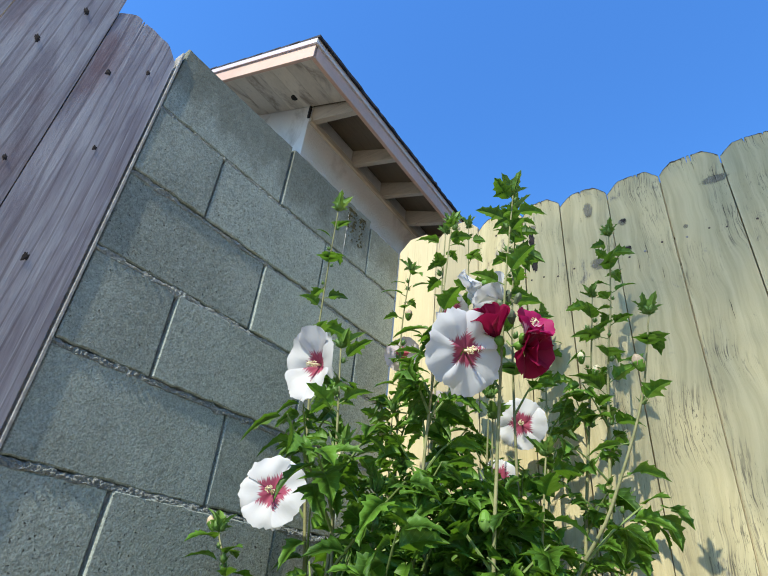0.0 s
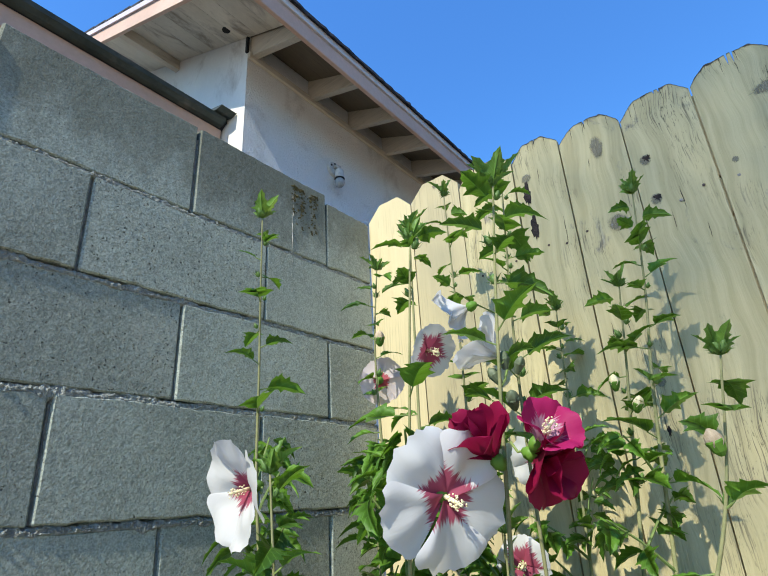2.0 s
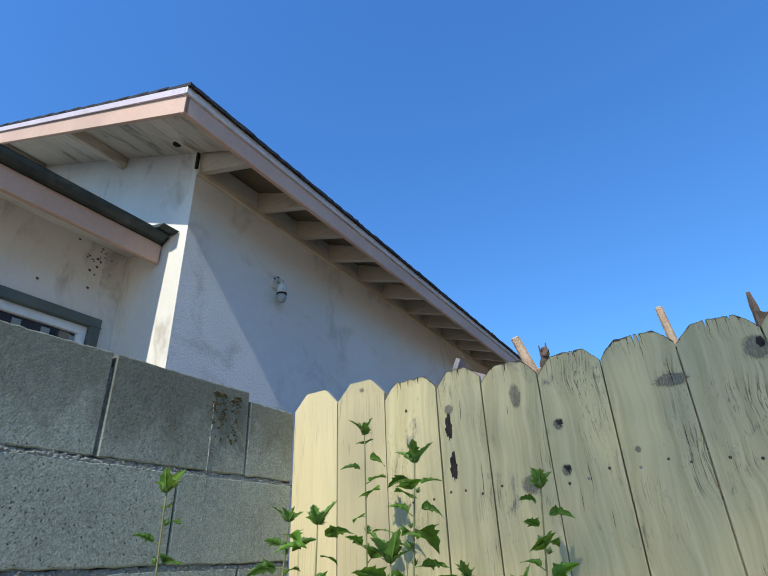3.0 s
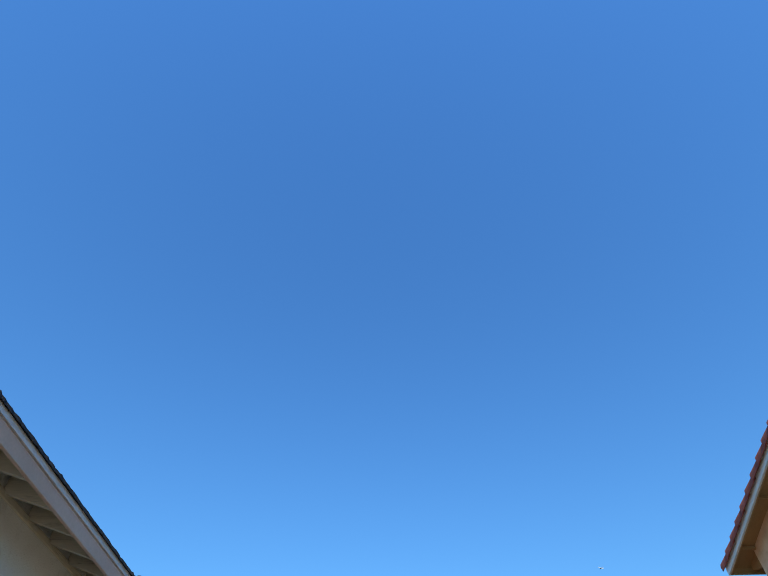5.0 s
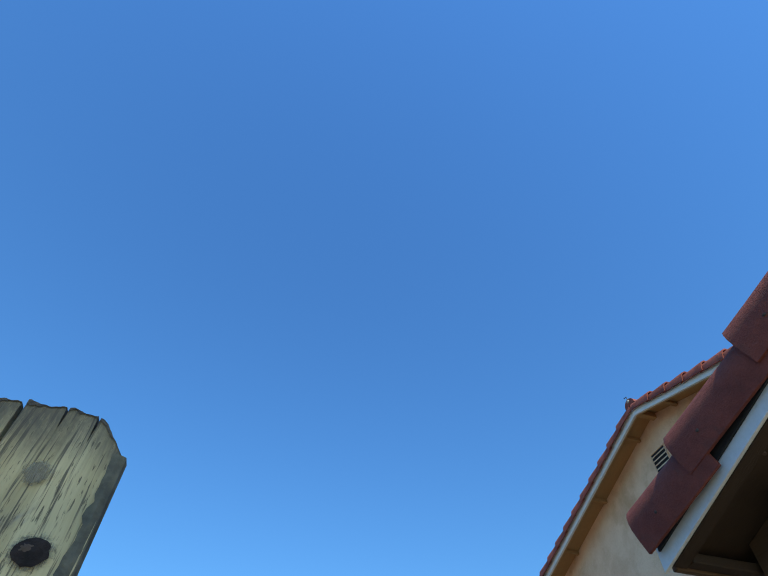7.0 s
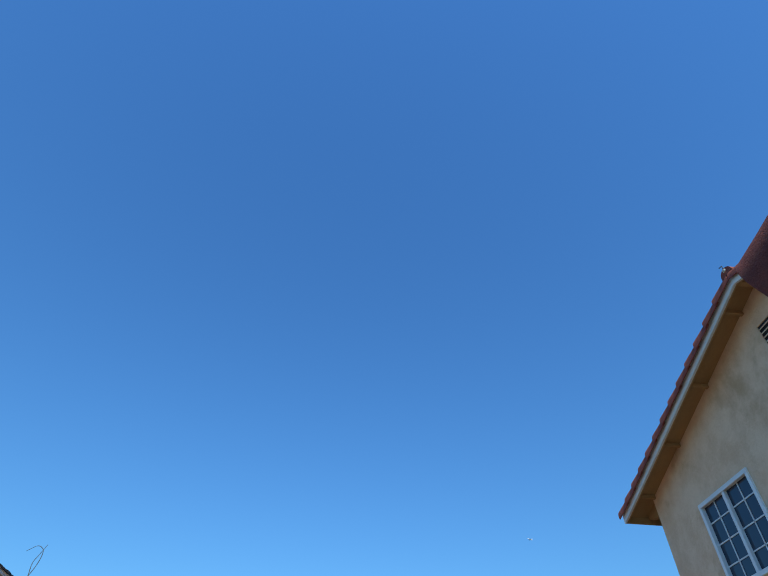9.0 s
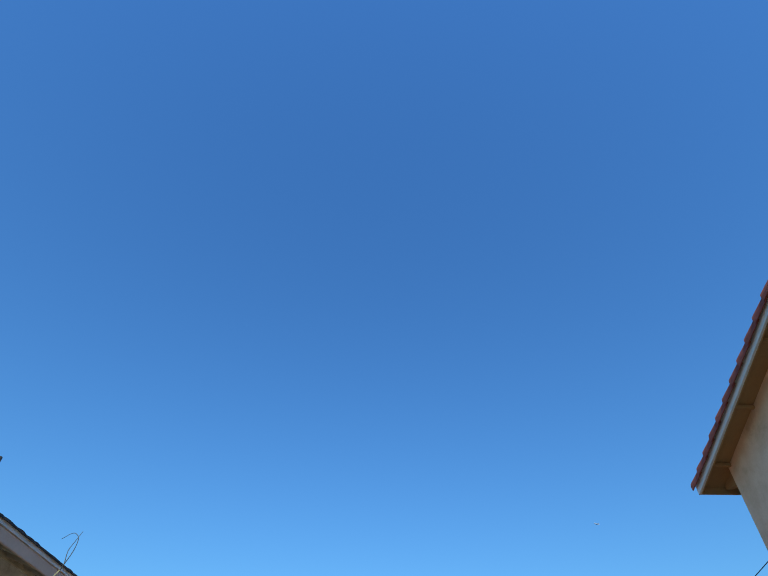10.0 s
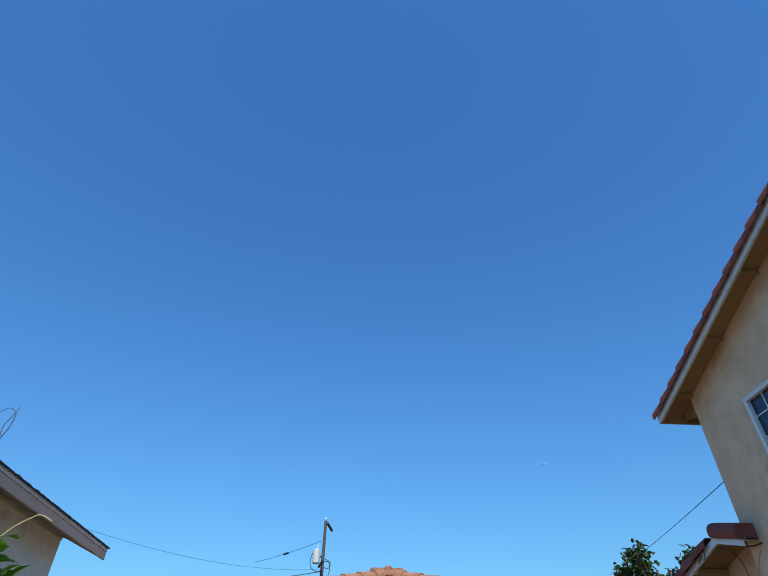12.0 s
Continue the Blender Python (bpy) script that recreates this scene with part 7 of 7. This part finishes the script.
# the upper loops take the darkened colour, their backlit look put into it
shoots = (([(0.0, 0.05, 0.9), (-0.3, 0.35, 1.35), (-0.563, 0.56, 1.826), (-0.514, 0.495, 2.133), (-0.426, 0.495, 2.29), (-0.367, 0.495, 2.387)], 0.0036, M_SHOOT),
          ([(-0.367, 0.495, 2.387), (-0.339, 0.495, 2.472), (-0.335, 0.495, 2.531), (-0.349, 0.495, 2.557), (-0.38, 0.495, 2.567), (-0.426, 0.495, 2.537)], 0.0022, M_BACKLITSHOOT),
          ([(-0.357, 0.495, 2.413), (-0.365, 0.495, 2.479), (-0.349, 0.495, 2.524), (-0.328, 0.495, 2.577)], 0.0022, M_BACKLITSHOOT),
          ([(0.02, 0.0, 1.6), (0.12, -0.08, 1.80), (0.19, -0.10, 1.895), (0.25, -0.10, 1.94), (0.275, -0.10, 1.946), (0.31, -0.10, 1.93)], 0.0026, M_SHOOT))
yellow_leaf = leaf_mesh("young_leaf", M_YELLOW, 77, 0.5, 0.3, 0.5)
for k in range(26):
    w = Vector((crng.uniform(-0.6, 1), crng.uniform(-1, 0.4), crng.uniform(0.0, 1.0)))
    p = Vector((0.18 + crng.gauss(0, 0.05), -0.10 + crng.gauss(0, 0.05), 1.765 + crng.gauss(0, 0.04)))
    part("leaf", crng.choice(LEAVES), M_LEAF, climber, at=leaf_pose(p, w, crng.uniform(0.06, 0.09), crng.uniform(-40, 40)))
for pts, r, bark in shoots:
    line = spline_points(pts, 6)
    part("shoot", tube(line, [r * (1 - 0.4 * k / len(line)) for k in range(len(line))], 6), bark, climber, smooth=True)
for p in ((-0.472, 0.495, 2.218), (-0.491, 0.495, 2.179), (-0.433, 0.495, 2.283), (-0.537, 0.521, 2.022), (-0.55, 0.534, 1.97), (-0.563, 0.547, 1.891), (-0.524, 0.521, 2.1), (-0.576, 0.56, 1.813), (0.17, -0.10, 1.87)):
    for k in range(4):
        w = Vector((crng.uniform(-1, 1), crng.uniform(-1, 0.3), crng.uniform(-1.2, 0.2)))
        part("young_leaf", yellow_leaf, M_YELLOW, climber, at=leaf_pose(p, w, crng.uniform(0.03, 0.05), crng.uniform(-60, 60)))

# ---- distance ----
pole = thing("utility_pole", pose(0.92, 36.4, 0, 0, 0.6, 0), "dark wooden utility pole with a grey transformer", "utility pole")
part("shaft", tube([(0, 0, 0), (0, 0, 5), (0, 0, 11.05)], [0.15, 0.125, 0.085], 12), M_POLE, pole)
part("cap_insulator", tube([(0, 0, 11.05), (0, 0, 11.15), (0, 0, 11.24)], [0.05, 0.08, 0.04], 8), M_TANK, pole)
part("cross_arm", box((-0.06, -0.15, 10.80), (0.06, 1.5, 10.93), 0.01, pose(0.14, 0, 0, 0, 0, -9)), M_POLE, pole)
part("lower_arm", box((-0.05, -0.9, 8.55), (0.05, 0.9, 8.68), 0.01, pose(-0.1, 0, 0, 0, 0, 10)), M_POLE, pole)
tank = part("transformer", tube([(-0.40, 0, 8.62), (-0.40, 0, 8.66), (-0.40, 0, 9.32), (-0.40, 0, 9.38), (-0.40, 0, 9.42)], [0.19, 0.215, 0.215, 0.20, 0.08], 16), M_TANK, pole, "pale grey transformer can")
part("bushing", tube([(-0.38, 0, 9.4), (-0.33, 0, 9.7)], [0.05, 0.03], 7), M_TANK, tank)
part("hanger", box((-0.2, -0.05, 8.95), (-0.10, 0.05, 9.05), 0.005), M_POLE, pole)
for pts in ([(-0.62, 0, 9.2), (-0.74, 0, 8.8), (-0.66, 0, 8.4), (-0.3, 0, 8.18), (0, 0, 8.3)], [(0.1, 0, 8.75), (0.36, 0, 8.7), (0.44, 0, 8.3), (0.34, 0, 7.95), (0.05, 0, 7.9)],
            [(0.1, 0, 8.9), (0.45, 0, 8.7), (0.4, 0, 8.4), (0.12, 0, 8.4)]):
    part("drop_cable", tube(spline_points(pts, 5), 0.022, 6), M_CABLE, pole)


def cable(name, a, b, sag, r, label):
    a, b = Vector(a), Vector(b)
    pts = [a.lerp(b, k / 24) - Vector((0, 0, 4 * sag * (k / 24) * (1 - k / 24))) for k in range(25)]
    ob = new(name, mesh_of(name, tube(pts, r, 6), M_CABLE))
    return tagged(ob, label, "cable")


cable("service_cable", (0.80, 36.3, 8.29), (-9.5, 22.0, 7.45), 0.66, 0.007, "thin dark cable sagging from the utility pole")
cable("service_cable", (0.92, 36.4, 8.2), (-9.5, 30.0, 6.4), 0.35, 0.02, "twisted dark cable from the utility pole")
cable("service_cable", (0.85, 36.3, 9.85), (-5.2, 50.0, 11.4), 0.1, 0.014, "thin dark cable from the utility pole")
cable("service_cable", (8.24, 9.245, 4.31), (16.8, 33.0, 7.66), 0.12, 0.007, "thin dark cable running to the tan house")
splice = thing("cable_splice", pose(-1.87, 42.47, 10.45), "dark cable splice on a thin wire", "cable splice")
part("sleeve", tube([(-0.30, 0.68, 0.075), (-0.15, 0.34, 0.037), (0.15, -0.34, -0.037), (0.30, -0.68, -0.075)], [0.02, 0.07, 0.07, 0.02], 8), M_CABLE, splice)

far_house = thing("far_tile_roof_house", pose(3.40, 9.3, 0), "distant house with a hipped terracotta tile roof", "house")
PK = 3.77
part("wall", box((-3.1, 1.2, 0), (3.1, 7.2, PK - 0.1 - 3.0 * 0.32), 0.02), M_TANSTUCCO, far_house)
bm = bmesh.new()
hs = 0.32
q = [bm.verts.new(p) for p in ((0, 4.2, PK - 0.1), (0, 4.4, PK - 0.1), (-3.5, 0.7, PK - 0.1 - 3.5 * hs), (3.5, 0.7, PK - 0.1 - 3.5 * hs), (3.5, 7.9, PK - 0.1 - 3.5 * hs), (-3.5, 7.9, PK - 0.1 - 3.5 * hs))]
for f in ((0, 2, 3), (0, 3, 4, 1), (1, 4, 5), (1, 5, 2, 0), (2, 5, 4, 3)):
    bm.faces.new([q[i] for i in f])
part("roof", bm, M_TILEPALE, far_house)
cap = bmesh.new()
rows = []
for f, r in ((0, 0.135), (0.48, 0.10)):
    rows.append([cap.verts.new((r * math.cos(t), f, r * math.sin(t))) for t in [math.pi * i / 8 for i in range(9)]])
for i in range(8):
    cap.faces.new((rows[0][i], rows[0][i + 1], rows[1][i + 1], rows[1][i]))
cap.faces.new(rows[0])
cap_mesh = mesh_of("hip_tile", cap, M_TILEPALE)
for s in (-1, 1):
    for k in range(11):
        d = 0.02 + 0.30 * k
        m = pose(s * d * 0.98, 4.2 - d * 0.98, PK - 0.02 - hs * d) @ pose(0, 0, 0, 0, 0, 45 * s) @ pose(0, 0, 0, 13, 0, 0)
        part("hip_tile", cap_mesh, M_TILEPALE, far_house, at=m)
part("peak_mortar", box((-0.07, 4.05, PK - 0.1), (0.07, 4.22, PK + 0.135), 0.03), M_TILEPALE, far_house)


def tree(name, at, height, crown_r, crown_z, leaves, seed, label, mats, leaf_size, depth=1.0, clump_count=16, spread=0.20):
    """A tapered trunk with limbs and a crown of many separate leaves in loose clumps."""
    r = random.Random(seed)
    t = thing(name, pose(*at), label, "tree")
    part("trunk", tube([(0, 0, 0), (0.1, 0.05, height * 0.3), (0.0, 0.1, height * 0.62)], [0.16, 0.12, 0.07], 10), M_BARK, t)
    clumps = []
    for k in range(clump_count):
        a, e = r.uniform(0, 6.28), r.uniform(-0.3, 1.0)
        d = math.sqrt(r.uniform(0.08, 1))
        c = Vector((math.cos(a) * crown_r * d, math.sin(a) * crown_r * depth * d, crown_z + (height - crown_z) * e * 0.9))
        clumps.append(c)
        if k < 26:
            part("limb", tube([(0.02, 0.08, height * 0.5), Vector((0, 0.08, height * 0.55)).lerp(c, 0.55) + Vector((0, 0, -0.08)), c], [0.05, 0.028, 0.01], 6), M_BARK, t)
    for mat, share in mats:
        bm = bmesh.new()
        for k in range(int(leaves * share)):
            c = r.choice(clumps)
            p = c + Vector((r.gauss(0, 1), r.gauss(0, depth), r.gauss(0, 0.8))) * crown_r * spread
            m = leaf_pose(p, (r.uniform(-1, 1), r.uniform(-1, 1), r.uniform(-0.8, 0.6)), leaf_size * r.uniform(0.7, 1.3), r.uniform(-60, 60))
            vs = [bm.verts.new(m @ Vector(q)) for q in ((0, 0, 0), (0.28, 0.35, 0.08), (0.22, 0.7, 0.02), (0, 1, -0.12), (-0.22, 0.7, 0.02), (-0.28, 0.35, 0.08))]
            bm.faces.new(vs[:4])
            bm.faces.new((vs[0], vs[3], vs[4], vs[5]))
        ob = part("crown", mesh_of("crown", bm, mat), mat, t)
        ob["kind"] = "stuff"
    return t


tree("street_tree", (11.0, 17.2, 0), 5.42, 1.2, 3.65, 3400, 4, "small tree with dark green and reddish leaves", ((M_TREELEAF, 0.75), (M_REDLEAF, 0.25)), 0.165, 1.0, 22, 0.13)

# unseen tree, added out of view so its airy crown half-shades the fence
tree("shade_tree", (3.1, -11.1, 0), 13.7, 1.65, 12.65, 8800, 8, "unseen tree added behind the garden to shade the fence", ((M_TREELEAF, 1.0),), 0.058, 0.35, 420, 0.17)

aircraft = thing("airliner", pose(700, 1878, 733, 0, 8, 20) @ Matrix.Diagonal((0.55, 0.55, 0.55, 1)), "tiny white airliner far off in the sky", "aircraft")
part("fuselage", tube([(-18, 0, 0), (-15, 0, 0.3), (12, 0, 0), (18, 0, 1)], [0.4, 2.0, 2.0, 0.5], 10), M_PLANE, aircraft)
bm = bmesh.new()
for s in (-1, 1):
    add_prism(bm, [(-3, 0), (3, 0), (7, 17 * s), (5, 17 * s)], 2, -0.3, 0.3)
part("wing", bm, M_PLANE, aircraft)
part("tail_fin", prism([(13, 0), (18, 0), (20, 6), (17, 6)], 1, -0.2, 0.2), M_PLANE, aircraft)
